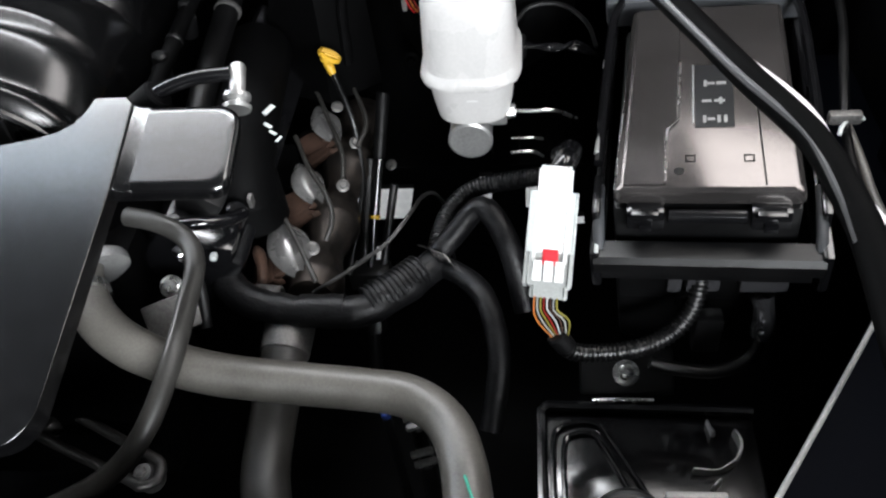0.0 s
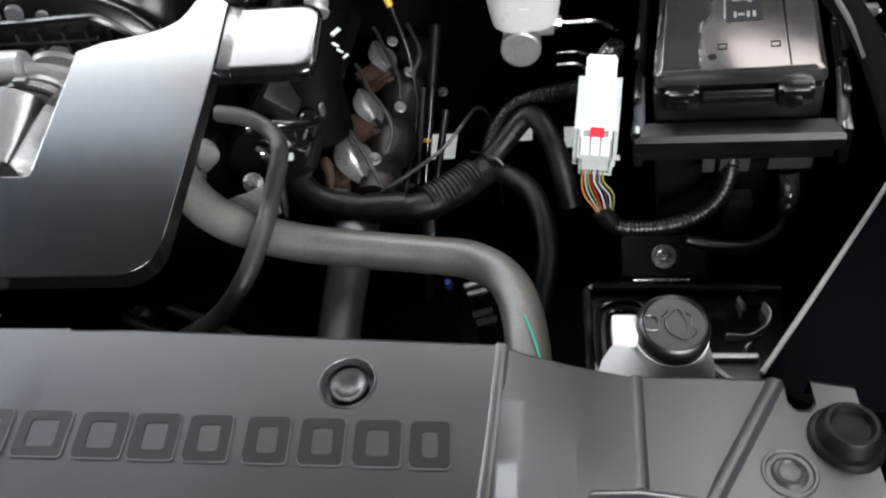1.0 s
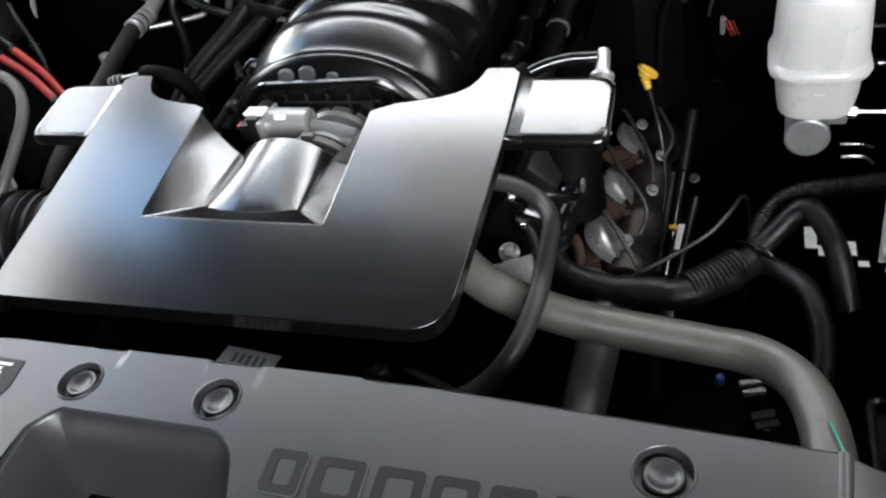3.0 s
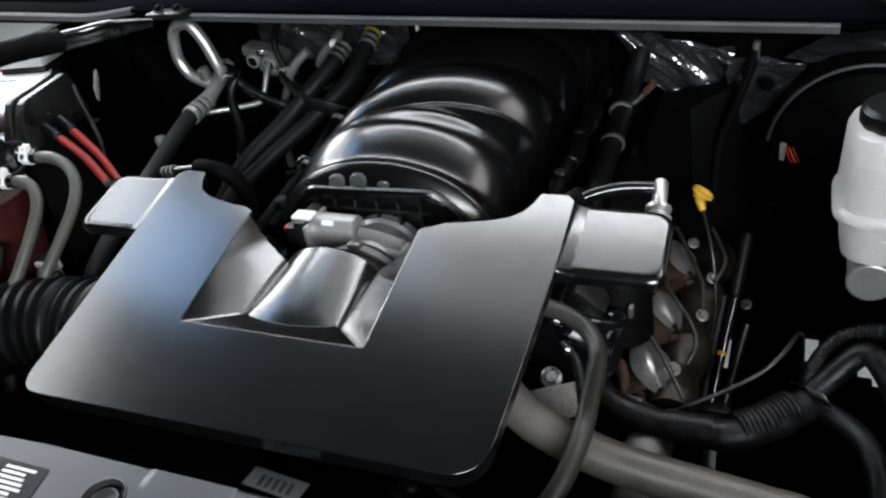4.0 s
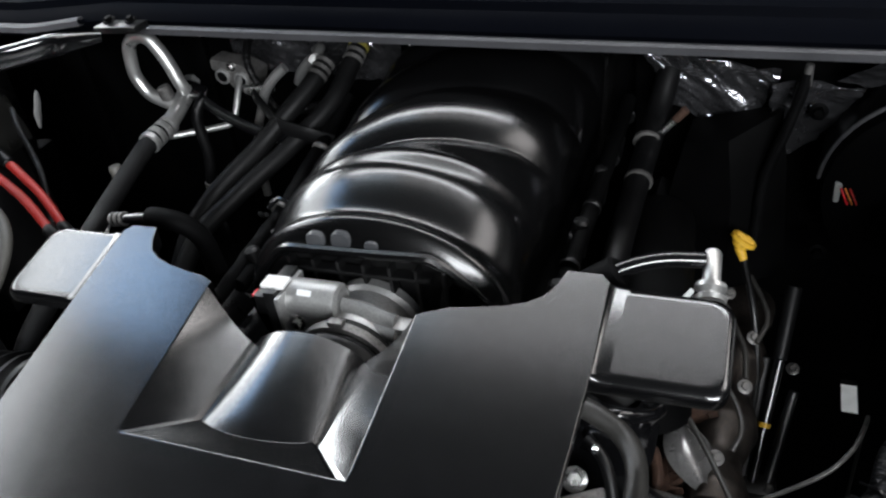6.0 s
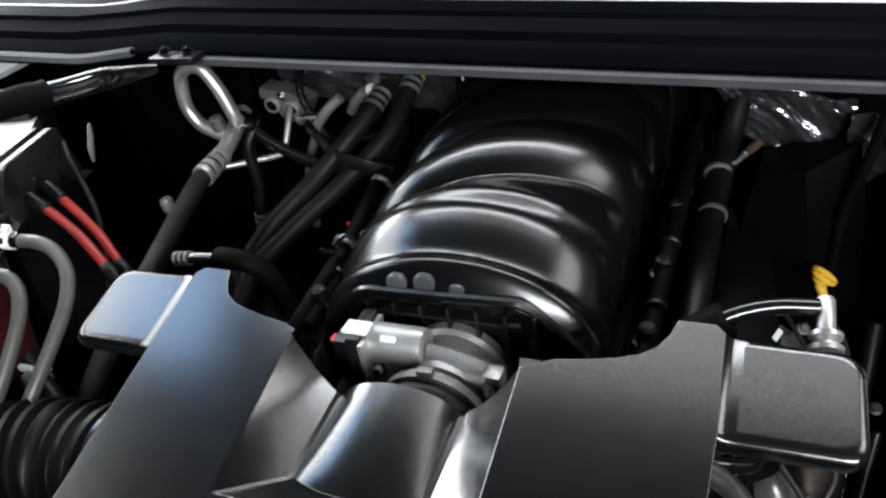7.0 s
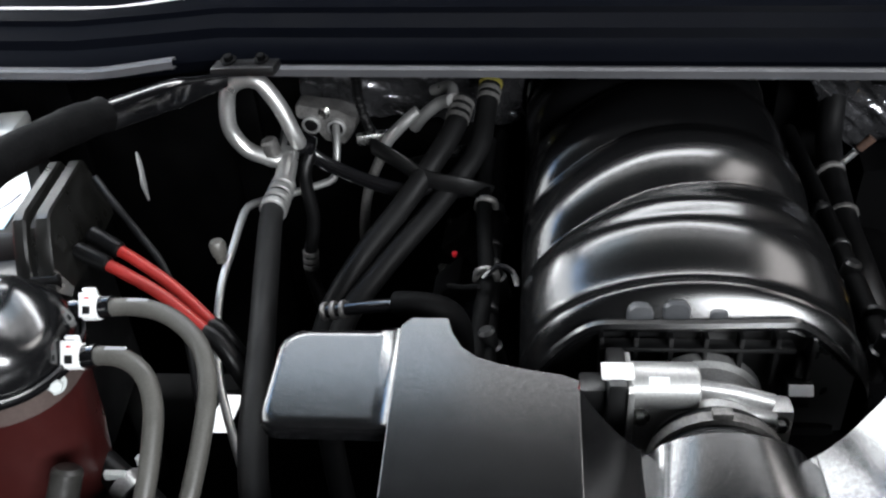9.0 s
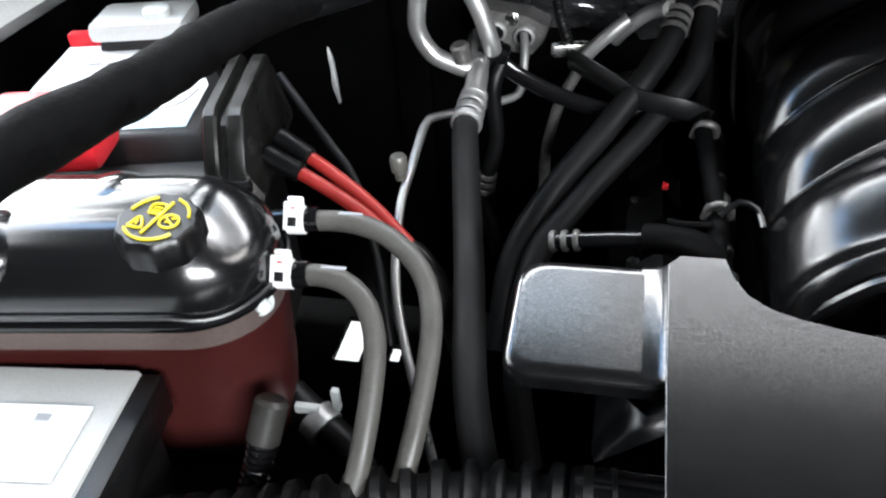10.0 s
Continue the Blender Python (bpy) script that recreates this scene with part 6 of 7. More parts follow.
for pts, nm in (([(-0.558, 0.632, 1.317), (-0.53, 0.625, 1.306), (-0.49, 0.613, 1.287), (-0.44, 0.592, 1.255)], "a"),
                ([(-0.559, 0.661, 1.316), (-0.53, 0.652, 1.302), (-0.49, 0.638, 1.278), (-0.445, 0.615, 1.245)], "b")):
    cb = thing("battery_cable", pts[1], "red battery cable with black shrink end", "cable", "red battery cables")
    part("sheath", bms((tube, pts, 0.0060, 14)), REDCABLE, cb)
    d = (V(*pts[0]) - V(*pts[1])).normalized()
    part("shrink_sleeve", bms((rod, V(*pts[0]) - d * 0.012, V(*pts[0]) + d * 0.025, 0.0088, 0.0088, 14, 0.002)), RUBBER, cb, "black shrink sleeve")
    e = V(*pts[-1])
    part("end_boot", bms((tube, [e + V(-0.01, 0.004, 0.004), e, e + V(0.02, -0.01, -0.03), e + V(0.03, 0.0, -0.10)], 0.009, 12)), RUBBER, cb, "black end boot")
box_grey = thing("battery_junction", (-0.775, 0.83, 1.2), "black box with pale grey lid behind the battery", "junction box")
part("lid", bms((box, (-0.782, 0.825, 1.366), (0.100, 0.070, 0.020), 0.008, BR)), AIRGREY, box_grey, "pale grey lid")
part("case", bms((box, (-0.783, 0.828, 1.288), (0.092, 0.062, 0.14), 0.010, BR)), BLACK, box_grey)
part("knob", bms((lathe, (-0.760, 0.815, 1.375), (0, 0, 1), [(0.014, 0), (0.014, 0.008), (0.011, 0.010)], 18)), PALE, box_grey, "pale grey knob")
part("foot", bms((box, (-0.775, 0.84, 0.96), (0.10, 0.08, 0.53), 0.01, BR)), DEEP, box_grey)

# ---------------------------------------------------------------- air box and bellows
airbox = thing("air_box", (-0.65, 0.3, 1.05), "light grey plastic air filter box with white label", "air box")
AR = Matrix.Rotation(radians(6), 4, "Z")
air_lid = part("lid", bms((box, (-0.687, 0.300, 1.258), (0.238, 0.226, 0.036), 0.006, AR)), BLACK, airbox, "dark lid rim")
part("top_panel", bms((box, (-0.694, 0.300, 1.2745), (0.222, 0.222, 0.010), 0.004, AR)), AIRGREY, air_lid, "light grey top panel")
part("tub", bms((box, (-0.685, 0.300, 1.15), (0.215, 0.205, 0.20), 0.01, AR)), BLACK, airbox)
part("label", bms((box, (-0.680, 0.346, 1.2808), (0.15, 0.060, 0.001), 0, AR)), LABEL, air_lid, "white paper label")
part("label_bar", bms((box, (-0.637, 0.370, 1.2816), (0.010, 0.006, 0.0006), 0, AR)), INK, air_lid)
bellows = thing("intake_bellows", (-0.40, 0.37, 1.1), "black ribbed rubber intake bellows", "bellows")
part("bellows", bms((tube, [(-0.58, 0.325, 1.168), (-0.50, 0.343, 1.174), (-0.44, 0.362, 1.178), (-0.38, 0.380, 1.18), (-0.32, 0.388, 1.18), (-0.27, 0.390, 1.18)], 0.057, 32, 0.004, 0.0185, 0.075)), RUBBER, bellows)
part("cuff", bms((rod, (-0.300, 0.389, 1.18), (-0.225, 0.391, 1.18), 0.061, 0.059, 36, 0.004)), GLOSS, bellows)
conduit_l = thing("corrugated_conduit", (-0.50, 0.34, 1.1), "black corrugated conduit standing beside the air box", "conduit")
part("conduit", bms((tube, [(-0.513, 0.424, 1.235), (-0.521, 0.404, 1.20), (-0.53, 0.37, 1.16), (-0.53, 0.30, 1.12)], 0.010, 14, 0.004, 0.0055, 0.10)), GLOSS, conduit_l)
part("end_sleeve", bms((rod, (-0.509, 0.434, 1.252), (-0.516, 0.417, 1.222), 0.0125, 0.0125, 16, 0.003)), DARKHOSE, conduit_l)
tee = thing("hose_tee", (-0.45, 0.42, 1.13), "black hose with pale spring clamp below the tank", "hose")
part("hose", bms((tube, [(-0.535, 0.505, 1.178), (-0.505, 0.487, 1.167), (-0.48, 0.476, 1.15), (-0.455, 0.45, 1.12), (-0.44, 0.40, 1.08)], 0.014, 14)), RUBBER, tee)
part("clamp", bms((clamp_ring, (-0.505, 0.487, 1.167), (0.85, -0.5, -0.4), 0.0155, 0.016)), ALU, tee)
part("clamp_ear", bms((box, (-0.492, 0.497, 1.186), (0.006, 0.006, 0.022), 0.001)), PALE, tee)
part("clamp_ear", bms((box, (-0.513, 0.486, 1.184), (0.020, 0.006, 0.008), 0.001)), PALE, tee)

# ---------------------------------------------------------------- air-conditioning lines
ac = thing("refrigerant_line", (-0.44, 0.85, 1.2), "bare aluminium refrigerant line looping to a rubber hose", "refrigerant line")
OVAL = [(-0.424, 1.330), (-0.434, 1.363), (-0.446, 1.387), (-0.457, 1.400), (-0.475, 1.402), (-0.493, 1.390), (-0.501, 1.360), (-0.500, 1.338), (-0.486, 1.315), (-0.465, 1.305), (-0.451, 1.300)]
part("loop_tube", bms((tube, [(-0.4225, 0.879, 1.320)] + [(x, 0.875, z) for x, z in OVAL] + [(-0.440, 0.880, 1.302)], 0.0096, 16, 0.005)), TUBEALU, ac, "bare aluminium loop")
part("union", bms((rod, (-0.444, 0.925, 1.316), (-0.440, 0.880, 1.300), 0.0130, 0.0125, 6, 0.001)), TUBEALU, ac)
part("down_tube", bms((tube, [(-0.441, 0.90, 1.306), (-0.438, 0.865, 1.293), (-0.437, 0.835, 1.284)], 0.0120, 14)), TUBEALU, ac)
part("service_port", bms((lathe, (-0.452, 0.876, 1.296), (-0.15, -0.1, 1), [(0.008, 0), (0.008, 0.012), (0.0105, 0.014), (0.0105, 0.03), (0.008, 0.033)], 14)), DULL, ac)
for k in range(4):
    part("crimp_ring", bms((clamp_ring, (-0.437 + 0.0003 * k, 0.838 - 0.0150 * k, 1.2845 - 0.0015 * k), (0, -1, -0.12), 0.0133 + 0.0004 * k, 0.009)), TUBEALU, ac)
part("hose", bms((tube, [(-0.437, 0.83, 1.284), (-0.436, 0.785, 1.279), (-0.42, 0.70, 1.265), (-0.40, 0.60, 1.246), (-0.38, 0.49, 1.222), (-0.358, 0.42, 1.19), (-0.345, 0.385, 1.10), (-0.340, 0.38, 1.00)], 0.0130, 18)), SOFTRUBBER, ac, "black rubber hose")
keeper = thing("line_clip", (-0.42, 0.9, 1.3), "black plastic clip on the refrigerant lines", "clip")
part("body", bms((box, (-0.424, 0.897, 1.312), (0.034, 0.022, 0.018), 0.005, Matrix.Rotation(radians(20), 4, "Y"))), GLOSS, keeper)
part("strap", bms((tube, [(-0.425, 0.898, 1.303), (-0.395, 0.897, 1.282), (-0.349, 0.890, 1.263), (-0.297, 0.880, 1.253), (-0.250, 0.880, 1.252), (-0.213, 0.880, 1.257)], 0.010, 12, 0.008, 0, 0, 0.5)), GLOSS, keeper, "long black arm")
thin = thing("liquid_line", (-0.42, 0.9, 1.2), "thin bent aluminium liquid line", "pipe")
part("tube", bms((tube, [(-0.403, 0.982, 1.296), (-0.400, 0.965, 1.282), (-0.400, 0.945, 1.256), (-0.404, 0.935, 1.242), (-0.425, 0.912, 1.243), (-0.460, 0.880, 1.247), (-0.485, 0.857, 1.250), (-0.494, 0.845, 1.245), (-0.499, 0.80, 1.222), (-0.502, 0.745, 1.195), (-0.49, 0.67, 1.14), (-0.45, 0.59, 1.05), (-0.42, 0.54, 0.97)], 0.0048, 10)), TUBEALU, thin)
part("fitting", bms((lathe, (-0.507, 0.782, 1.216), (-0.05, 0.0, 1), [(0.006, 0), (0.006, 0.008), (0.0085, 0.010), (0.0095, 0.024), (0.0075, 0.028)], 14)), HOSE, thin, "grey cap fitting")
valve = thing("expansion_block", (-0.41, 0.99, 1.27), "aluminium expansion block bolted to the firewall", "expansion block")
bm = bmesh.new()
ears = [(-0.457, 1.308), (-0.440, 1.300), (-0.420, 1.272), (-0.395, 1.266), (-0.380, 1.284), (-0.374, 1.303), (-0.400, 1.316), (-0.430, 1.320), (-0.455, 1.325)]
outline = round_corners(ears, 0.005, 3)
loft(bm, [[V(-0.416 + (x + 0.416) * g, y, 1.300 + (z - 1.300) * g) for x, z in outline] for y, g in ((1.02, 1.0), (0.990, 1.0), (0.986, 0.96))])
part("block", bm, DULL, valve)
for x, z in ((-0.436, 1.297), (-0.403, 1.292)):
    part("port", bms((lathe, (x, 0.990, z), (0, -1, -0.1), [(0.0125, 0), (0.0125, 0.008), (0.0095, 0.009), (0.0085, 0.006), (0.003, 0.0055)], 18)), ALU, valve, "round port")
    part("port_ring", bms((lathe, (x, 0.984, z), (0, -1, -0.1), [(0.0088, 0), (0.0088, 0.002), (0.006, 0.0025)], 16)), BLACK, valve, "dark port ring")
part("bolt", bms((bolt, (-0.417, 0.986, 1.312), (0, -1, 0), 0.005, 0.005)), STEEL, valve)

# heater hoses
for pts, base in (([(-0.200, 1.015, 1.340), (-0.205, 0.980, 1.318), (-0.215, 0.92, 1.285), (-0.26, 0.86, 1.245), (-0.32, 0.79, 1.20), (-0.36, 0.73, 1.16), (-0.37, 0.66, 1.09), (-0.35, 0.60, 1.0)], 0),
                  ([(-0.232, 0.965, 1.334), (-0.241, 0.932, 1.314), (-0.262, 0.895, 1.29), (-0.30, 0.85, 1.25), (-0.35, 0.79, 1.205), (-0.385, 0.74, 1.15), (-0.39, 0.68, 1.08)], 1)):
    h = thing("heater_hose", pts[3], "black rubber heater hose with ribbed end clamp", "hose", "heater hoses")
    part("hose", bms((tube, pts, 0.0135, 16)), SOFTRUBBER, h)
    a, b = V(*pts[0]), V(*pts[1])
    for k in range(3):
        part("crimp_ring", bms((clamp_ring, a + (b - a) * (0.15 + 0.28 * k), b - a, 0.0138, 0.006)), OLIVE if base == 0 and k == 0 else DULL, h)
    if base:
        part("pipe", bms((tube, [(-0.246, 0.955, 1.338), (-0.262, 0.968, 1.33), (-0.285, 0.975, 1.31), (-0.30, 0.985, 1.29)], 0.008, 12)), TUBEALU, h, "bare aluminium pipe end")
        part("pipe", bms((tube, [(-0.244, 0.96, 1.34), (-0.25, 0.985, 1.345), (-0.275, 1.01, 1.33)], 0.007, 12)), TUBEALU, h)
clip = thing("hose_clip", (-0.30, 0.9, 1.25), "black strap clip with bright marked tag on the heater hoses", "clip")
part("strap", bms((tube, [(-0.345, 0.93, 1.29), (-0.31, 0.90, 1.285), (-0.27, 0.87, 1.275), (-0.225, 0.86, 1.27), (-0.20, 0.88, 1.25)], 0.012, 10, 0.008, 0, 0, 0.35)), BLACK, clip)
part("tag", bms((box, (-0.345, 0.945, 1.295), (0.045, 0.012, 0.014), 0.003, Matrix.Rotation(radians(15), 4, "Z"))), STEEL, clip, "bright tag with dark marks")
for k in range(3):
    part("tag_mark", bms((box, (-0.355 + 0.010 * k, 0.939 + 0.0026 * k, 1.3025), (0.005, 0.004, 0.0015), 0, Matrix.Rotation(radians(15), 4, "Z"))), BLACK, clip)
vac = thing("breather_hose", (-0.28, 0.58, 1.28), "black breather hose with ringed fitting behind the cover wing", "hose")
part("hose", bms((tube, [(-0.332, 0.592, 1.288), (-0.29, 0.588, 1.297), (-0.252, 0.581, 1.305)], 0.0062, 12)), GLOSS, vac)
part("elbow", bms((tube, [(-0.262, 0.583, 1.304), (-0.245, 0.580, 1.306), (-0.222, 0.584, 1.298), (-0.210, 0.592, 1.275), (-0.208, 0.596, 1.23)], 0.0115, 16)), MATTE, vac, "matt black rubber elbow")
for k in range(3):
    part("ring", bms((clamp_ring, (-0.330 + 0.009 * k, 0.592 - 0.001 * k, 1.2885 + 0.002 * k), (1, -0.1, 0.22), 0.0078, 0.004)), DULL, vac)
loom_l = thing("engine_loom", (-0.19, 0.8, 1.2), "black wire loom with pale tape along the manifold", "wiring loom")
part("trunk", bms((tube, [(-0.20, 0.57, 1.205), (-0.197, 0.66, 1.222), (-0.194, 0.72, 1.232), (-0.200, 0.80, 1.245), (-0.205, 0.88, 1.258), (-0.20, 0.95, 1.285)], 0.009, 12, 0.006, 0, 0, 1, 0.15)), MATTE, loom_l)
for x, y, z in ((-0.193, 0.7195, 1.243), (-0.200, 0.850, 1.254)):
    part("hook_fitting", bms((tube, [(x - 0.012, y + 0.004, z - 0.012), (x - 0.009, y, z + 0.002), (x, y - 0.003, z + 0.007), (x + 0.009, y, z + 0.001), (x + 0.010, y + 0.004, z - 0.010)], 0.0042, 10, 0.004)), DULL, loom_l, "dull grey hook fitting")
part("eyelet", bms((tube, [(-0.195, 0.70, 1.25), (-0.18, 0.705, 1.262), (-0.165, 0.70, 1.258), (-0.16, 0.685, 1.25)], 0.003, 8)), GLOSS, loom_l)
part("lead", bms((tube, [(-0.235, 0.73, 1.22), (-0.22, 0.715, 1.228), (-0.20, 0.70, 1.24)], 0.0030, 8)), RUBBER, loom_l)
part("lock_tab", bms((box, (-0.2365, 0.809, 1.2085), (0.006, 0.007, 0.005), 0.001)), RED, loom_l, "small red lock tab")

# braces and small left parts
brace_l = thing("support_brace", (-0.6, 0.55, 1.4), "support brace with bright end and black foam sleeve", "brace", "support braces")
bm = bmesh.new()
bar = curve_points([V(-0.462, 0.800, 1.430), V(-0.478, 0.778, 1.434), V(-0.500, 0.745, 1.438), V(-0.530, 0.710, 1.438), V(-0.560, 0.67, 1.440)], 0.006)
loops = []
for k, p in enumerate(bar):
    d = (bar[min(k + 1, len(bar) - 1)] - bar[max(k - 1, 0)]).normalized()
    across = d.cross(V(0, 0, 1)).normalized()
    upward = across.cross(d).normalized()
    g = 0.45 + 0.55 * min(1.0, 3.0 * k / len(bar))
    loops.append([p + across * a * g + upward * b * g for a, b in round_corners([(-0.0075, -0.014), (0.0075, -0.014), (0.0075, 0.014), (-0.0075, 0.014)], [0.003, 0.003, 0.0070, 0.0070], 4)])
loft(bm, loops)
part("bar", bm, PAINTBAR, brace_l, "glossy black bar", 30)
part("foam", bms((tube, [(-0.545, 0.694, 1.440), (-0.556, 0.655, 1.446), (-0.562, 0.57, 1.458), (-0.564, 0.483, 1.468), (-0.577, 0.373, 1.480), (-0.588, 0.26, 1.485)], 0.0168, 18, 0.006, 0, 0, 1, 0.10)), FOAM, brace_l, "black foam sleeve")
part("foot", bms((box, (-0.448, 0.826, 1.434), (0.07, 0.030, 0.010), 0.003)), BLACK, brace_l)
part("foot_bolt", bms((bolt, (-0.466, 0.828, 1.442), (0, -0.3, 1), 0.0055, 0.005)), DEEP, brace_l)
part("foot_bolt", bms((bolt, (-0.430, 0.828, 1.442), (0, -0.3, 1), 0.005, 0.005)), DEEP, brace_l)
thin_l = thing("thin_loom", (-0.5, 0.75, 1.2), "thin black wire loom with pale taped bands", "wiring loom")
part("loom", bms((tube, [(-0.60, 0.735, 1.352), (-0.575, 0.713, 1.336), (-0.545, 0.693, 1.308), (-0.515, 0.668, 1.283), (-0.49, 0.63, 1.23), (-0.47, 0.58, 1.17)], 0.0042, 10, 0.005, 0, 0, 1, 0.2)), RUBBER, thin_l)
tagl = thing("foil_tag", (-0.56, 0.88, 1.22), "crumpled pale foil tag hanging on the inner wing", "tag")
part("strip", bms((tube, [(-0.552, 0.745, 1.375), (-0.545, 0.732, 1.362), (-0.541, 0.722, 1.350), (-0.536, 0.714, 1.337)], lambda t: 0.004 + 0.0045 * math.sin(math.pi * t), 8, 0.003, 0, 0, 0.30, 0.6)), ALU, tagl)


# ---------------------------------------------------------------- firewall foil
def foil_sheet(label, corners, lean, cols, rows, depth, across=34.0, along=7.0, seed=3.1):
    """A crumpled sheet between four corners (low left, low right, high right, high left) with long folds."""
    a, b, c, d = [V(*p) for p in corners]
    bm = bmesh.new()
    grid = []
    for j in range(rows + 1):
        row = []
        for i in range(cols + 1):
            s, t = i / cols, j / rows
            p = (a * (1 - s) + b * s) * (1 - t) + (d * (1 - s) + c * s) * t
            q = V((p.x * lean + p.z) * across, (p.x - p.z * lean) * along, seed)
            fold = noise.noise(q) + 0.55 * abs(noise.noise(q * 2.1)) + 0.18 * noise.noise(q * 4.3)
            rim = 0.010 * noise.noise(V(p.x * 40, p.z * 30, seed)) if i in (0, cols) or j in (0, rows) else 0
            row.append(bm.verts.new(p + V(0.3 * depth * noise.noise(q * 1.7) + rim, depth * fold, rim)))
        grid.append(row)
    for lo, hi in zip(grid, grid[1:]):
        for k in range(cols):
            bm.faces.new((lo[k], lo[k + 1], hi[k + 1], hi[k]))
    return solo("foil_insulation", bm, FOIL, a, label, "insulation", "firewall foil sheets", sharp=180)


foil_sheet("crinkled silver foil insulation with long slanting folds", [(0.232, 1.06, 1.245), (0.335, 1.05, 1.175), (0.372, 1.03, 1.300), (0.190, 1.03, 1.335)], 1.0, 56, 48, 0.012, 27.0)
foil_sheet("crumpled silver foil insulation beside a hanging strap", [(0.350, 1.03, 1.165), (0.425, 1.05, 1.195), (0.475, 1.03, 1.280), (0.365, 1.00, 1.295)], 0.35, 44, 48, 0.011, 34.0, 14.0, 8.2)
foil_sheet("crinkled silver foil insulation under the cowl", [(0.44, 1.04, 1.285), (0.62, 1.05, 1.27), (0.62, 1.00, 1.345), (0.50, 0.99, 1.335)], 0.3, 50, 30, 0.010, 30.0, 12.0, 5.7)
foil_sheet("crinkled silver foil insulation under the cowl", [(-0.47, 1.075, 1.275), (-0.16, 1.075, 1.25), (-0.16, 1.05, 1.385), (-0.47, 1.05, 1.395)], 0.4, 70, 34, 0.009, 28.0, 12.0, 1.9)
blanket = thing("insulation_blanket", (0.3, 0.95, 1.0), "dark matt insulation blanket in front of the foil", "insulation")
bm = bmesh.new()
loft(bm, [[V(0.25, 0.93, 1.05), V(0.33, 0.90, 1.05), V(0.40, 0.95, 1.05), V(0.36, 1.02, 1.05), V(0.26, 1.02, 1.05)],
          [V(0.25, 0.95, 1.16), V(0.33, 0.92, 1.17), V(0.39, 0.97, 1.20), V(0.36, 1.02, 1.19), V(0.26, 1.02, 1.17)],
          [V(0.265, 0.98, 1.22), V(0.32, 0.96, 1.235), V(0.38, 1.0, 1.26), V(0.36, 1.03, 1.25), V(0.27, 1.03, 1.23)]])
part("pad", bm, DEEP, blanket)
hoser = thing("rear_coolant_hose", (0.22, 0.95, 1.1), "black hose with bright ring fittings behind the manifold", "hose")
part("hose", bms((tube, [(0.215, 0.70, 1.16), (0.216, 0.80, 1.185), (0.218, 0.90, 1.205), (0.225, 1.0, 1.24), (0.235, 1.05, 1.29)], 0.016, 14)), RUBBER, hoser)
for y, z in ((0.90, 1.205), (0.965, 1.226)):
    part("ring", bms((clamp_ring, (0.219, y, z), (0, 1, 0.25), 0.0165, 0.006)), DULL, hoser)
part("bright_pipe", bms((rod, (0.250, 0.98, 1.249), (0.224, 0.98, 1.219), 0.0046, 0.0040, 12, 0.001)), STEEL, hoser, "bright steel pipe")
part("pipe_nut", bms((rod, (0.220, 0.98, 1.215), (0.213, 0.98, 1.207), 0.0062, 0.0058, 6)), STEEL, hoser)
part("copper_collar", bms((rod, (0.266, 0.98, 1.267), (0.252, 0.98, 1.251), 0.0060, 0.0052, 12, 0.001)), RUST, hoser, "copper-brown collar")
strap = thing("ground_strap", (0.40, 0.98, 1.1), "dark braided strap hanging over the foil", "strap")
part("strap", bms((tube, [(0.402, 0.99, 1.315), (0.398, 0.985, 1.29), (0.385, 0.965, 1.25), (0.365, 0.94, 1.19), (0.36, 0.93, 1.10)], 0.014, 12, 0.006, 0, 0, 0.5, 0.1)), FOAM, strap)
part("stud", bms((rod, (0.402, 0.985, 1.30), (0.404, 0.983, 1.328), 0.006, 0.005, 12, 0.001)), DULL, strap)
sensor2 = thing("manifold_sensor", (0.083, 0.57, 1.2), "small sensor with white tag beside the throttle body", "sensor")
part("case", bms((box, (0.083, 0.572, 1.222), (0.022, 0.018, 0.026), 0.003)), BLACK, sensor2)
part("tag", bms((box, (0.083, 0.562, 1.231), (0.020, 0.003, 0.010), 0.0006, Matrix.Rotation(radians(-35), 4, "X"))), LABEL, sensor2, "white tag")
part("stalk", bms((rod, (0.083, 0.575, 1.235), (0.085, 0.58, 1.252), 0.005, 0.004, 12, 0.001)), BLACK, sensor2)
bracket = thing("pulley_bracket", (0.12, 0.42, 0.85), "dull cast bracket with bolt deep under the cover", "bracket")
link = [(0.045, 0.432), (0.060, 0.440), (0.195, 0.374), (0.214, 0.362), (0.216, 0.344), (0.200, 0.336), (0.182, 0.344), (0.052, 0.402), (0.040, 0.416), (0.045, 0.432)]
part("arm", bms((tube, [(x, y, 0.95 + 0.02 * math.sin(9 * x)) for x, y in link], 0.0062, 10, 0.006)), DARKPIPE, bracket, "slotted cast arm")
part("boss", bms((rod, (0.200, 0.356, 0.945), (0.200, 0.350, 0.972), 0.015, 0.012, 18, 0.002)), DARKPIPE, bracket)
part("boss", bms((rod, (0.058, 0.422, 0.945), (0.058, 0.416, 0.968), 0.013, 0.010, 18, 0.002)), DARKPIPE, bracket)
part("bolt", bms((bolt, (0.200, 0.349, 0.975), (0, -0.3, 1), 0.006, 0.006)), DULL, bracket)
part("wedge", bms((box, (0.235, 0.475, 1.085), (0.06, 0.04, 0.012), 0.002, Matrix.Rotation(radians(30), 4, "Z") @ Matrix.Rotation(radians(35), 4, "X"))), DULL, bracket)
part("bolt", bms((bolt, (0.224, 0.509, 1.094), (0.2, -0.6, 0.7), 0.008, 0.008)), STEEL, bracket)
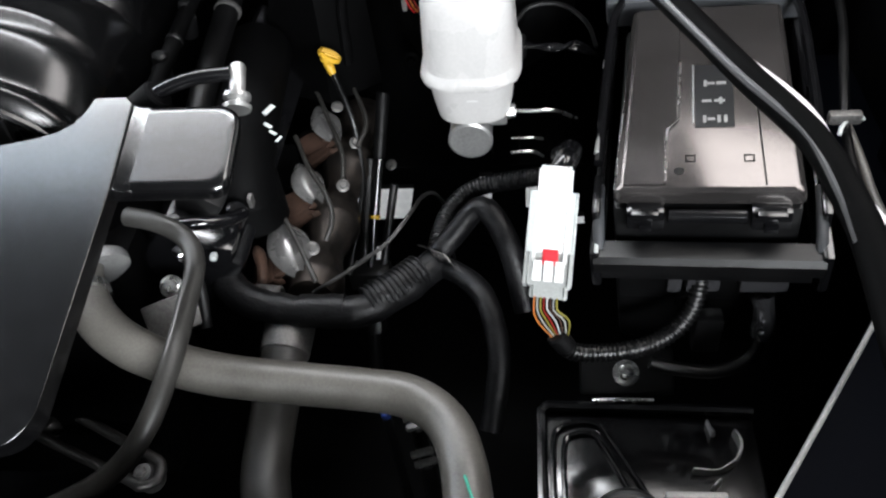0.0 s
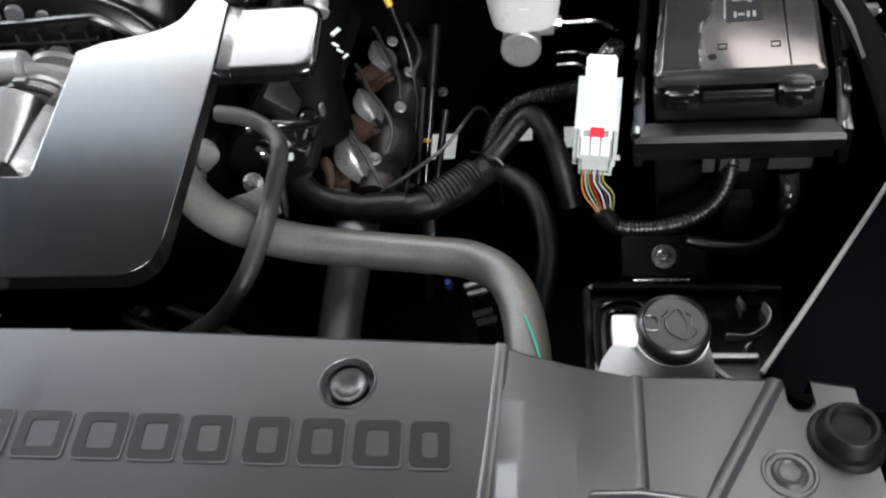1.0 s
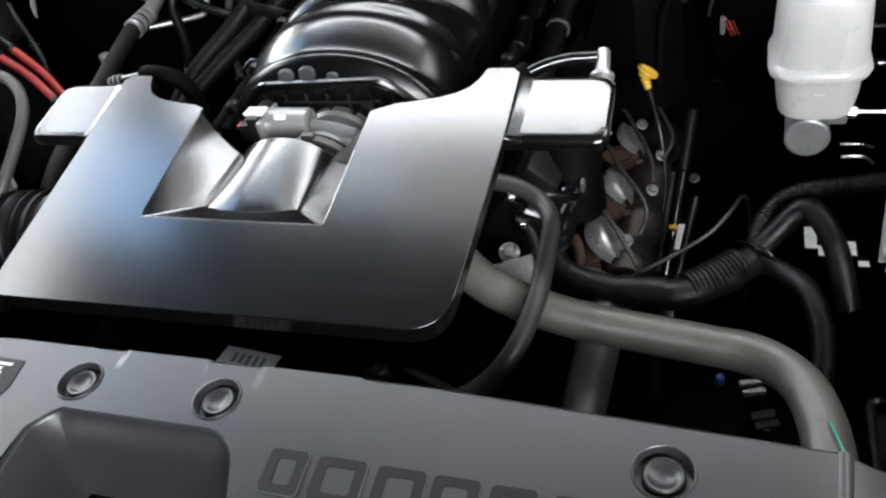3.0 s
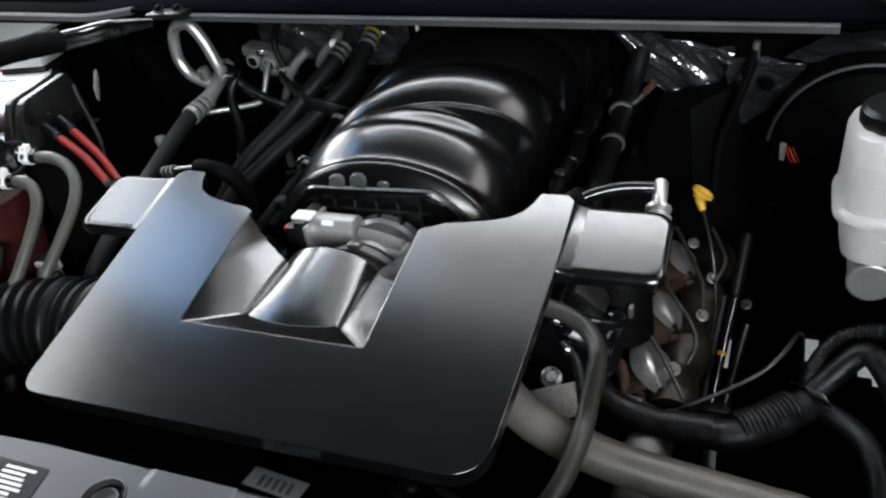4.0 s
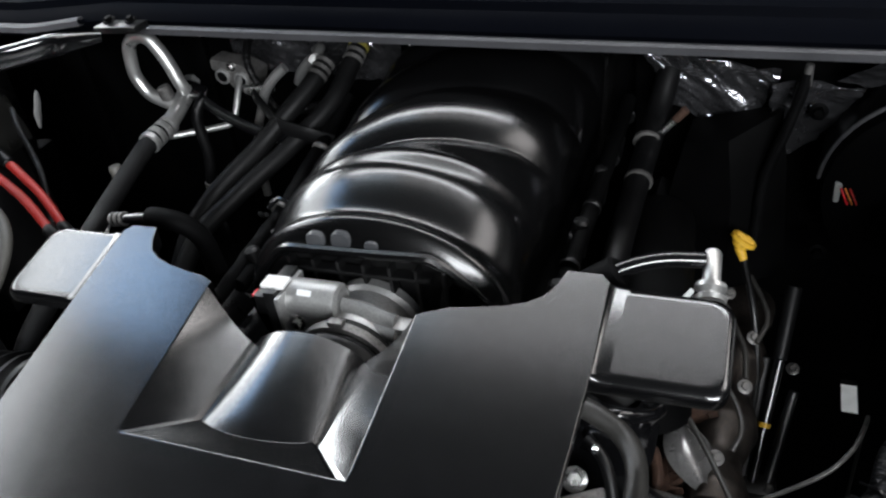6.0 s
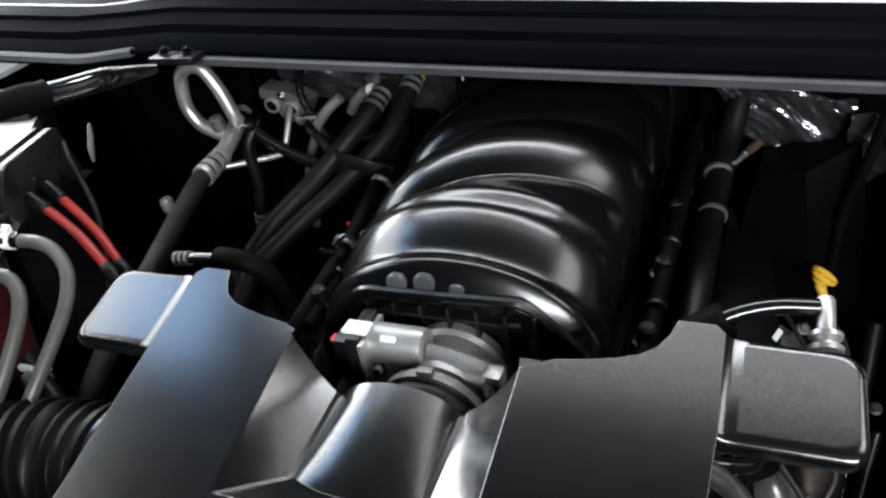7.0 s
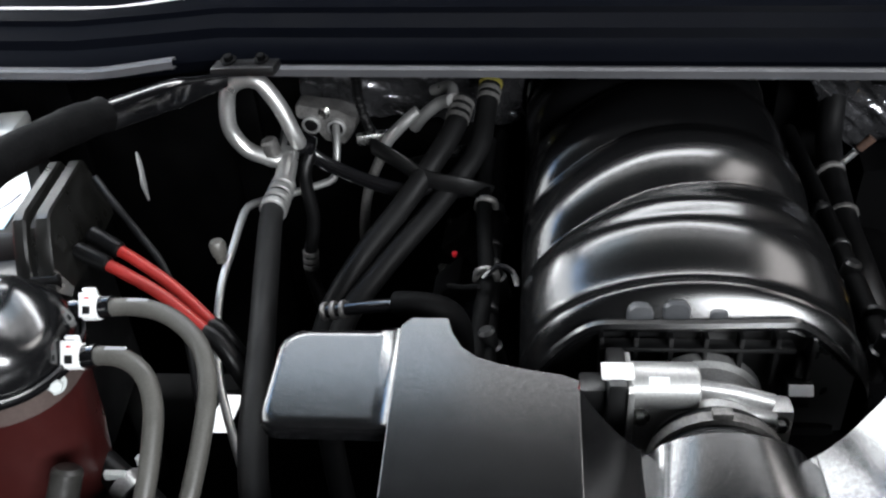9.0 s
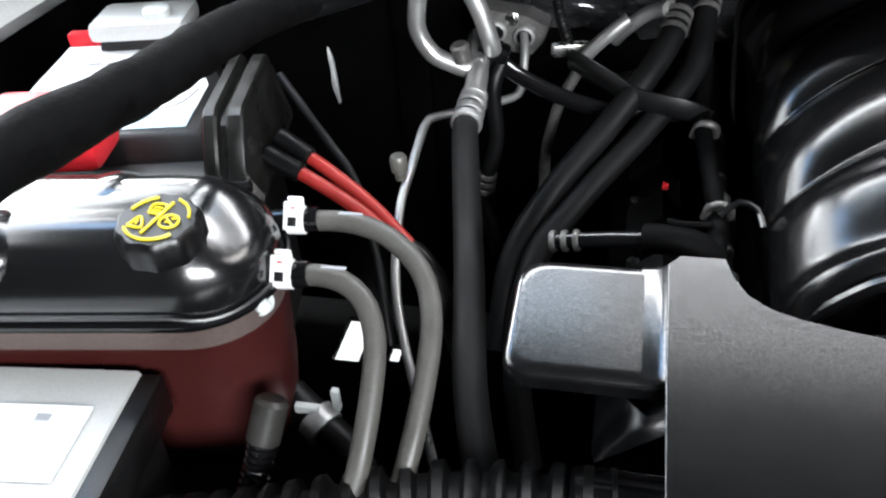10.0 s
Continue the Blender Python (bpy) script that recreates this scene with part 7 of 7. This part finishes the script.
part("thermostat", bms((lathe, (0.168, 0.485, 1.16), (0.3, -0.5, -0.3), [(0.034, 0), (0.036, 0.004), (0.036, 0.012), (0.030, 0.016)], 24)), ALU, bracket, "pale thermostat housing")
shaft = thing("steering_shaft", (0.43, 0.8, 0.8), "black steering shaft with yellow mark", "steering shaft")
part("sleeve", bms((rod, (0.413, 0.880, 1.080), (0.404, 0.820, 1.010), 0.0095, 0.0085, 16, 0.002)), RUBBER, shaft, "dull black sleeve")
part("shaft", bms((rod, (0.405, 0.825, 1.015), (0.384, 0.715, 0.875), 0.0065, 0.0065, 14, 0.001)), GLOSS, shaft)
part("outer_rod", bms((rod, (0.388, 0.835, 1.00), (0.370, 0.715, 0.86), 0.011, 0.011, 14, 0.002)), RUBBER, shaft)
part("outer_rod", bms((rod, (0.424, 0.80, 0.98), (0.400, 0.715, 0.87), 0.006, 0.006, 14, 0.001)), BLACK, shaft)
part("mark", bms((clamp_ring, (0.3945, 0.770, 0.945), (-0.02, -0.11, -0.14), 0.0068, 0.006)), YELLOW, shaft, "yellow paint mark")
part("joint", bms((box, (0.385, 0.722, 0.875), (0.06, 0.035, 0.035), 0.008)), BLACK, shaft)
part("yoke", bms((box, (0.392, 0.690, 0.845), (0.022, 0.08, 0.04), 0.006, Matrix.Rotation(radians(50), 4, "X"))), BLACK, shaft)
for c in ((0.362, 0.725, 0.892), (0.405, 0.715, 0.888), (0.420, 0.818, 1.0)):
    part("bolt", bms((bolt, c, (0, -0.5, 0.8), 0.005, 0.005)), DARKPIPE, shaft)
part("column", bms((rod, (0.384, 0.715, 0.875), (0.375, 0.66, 0.70), 0.010, 0.010, 14, 0.002)), BLACK, shaft)

# smaller lines deep beside the heater hoses
line2 = thing("refrigerant_hose", (-0.42, 0.88, 1.2), "thin black refrigerant hose with crimped end", "hose")
part("hose", bms((tube, [(-0.415, 0.90, 1.30), (-0.424, 0.885, 1.274), (-0.421, 0.881, 1.215), (-0.432, 0.880, 1.165), (-0.436, 0.88, 1.13), (-0.42, 0.87, 1.06)], 0.0085, 12)), RUBBER, line2)
for k in range(3):
    part("crimp_ring", bms((clamp_ring, (-0.432 - 0.0012 * k, 0.880, 1.165 - 0.010 * k), (-0.1, 0, -1), 0.0095, 0.006)), DULL, line2)
cc = thing("corrugated_cable", (-0.34, 0.95, 1.29), "thin black corrugated cable crossing the firewall", "cable")
part("cable", bms((tube, [(-0.372, 1.00, 1.37), (-0.361, 0.955, 1.335), (-0.344, 0.95, 1.29), (-0.318, 0.95, 1.257), (-0.257, 0.955, 1.266), (-0.21, 0.97, 1.27)], 0.0058, 12, 0.004, 0.0045, 0.10)), RUBBER, cc)
hp = thing("heater_pipe", (-0.33, 0.93, 1.25), "bare metal heater pipe bent down to a rubber end", "pipe")
part("upper_tube", bms((tube, [(-0.285, 0.935, 1.334), (-0.306, 0.93, 1.318), (-0.328, 0.93, 1.294), (-0.336, 0.93, 1.276)], 0.0075, 12)), TUBEALU, hp, "bright bent tube")
part("lower_tube", bms((tube, [(-0.336, 0.93, 1.276), (-0.357, 0.93, 1.231), (-0.370, 0.93, 1.171), (-0.372, 0.93, 1.12)], 0.0065, 12)), DULL, hp)
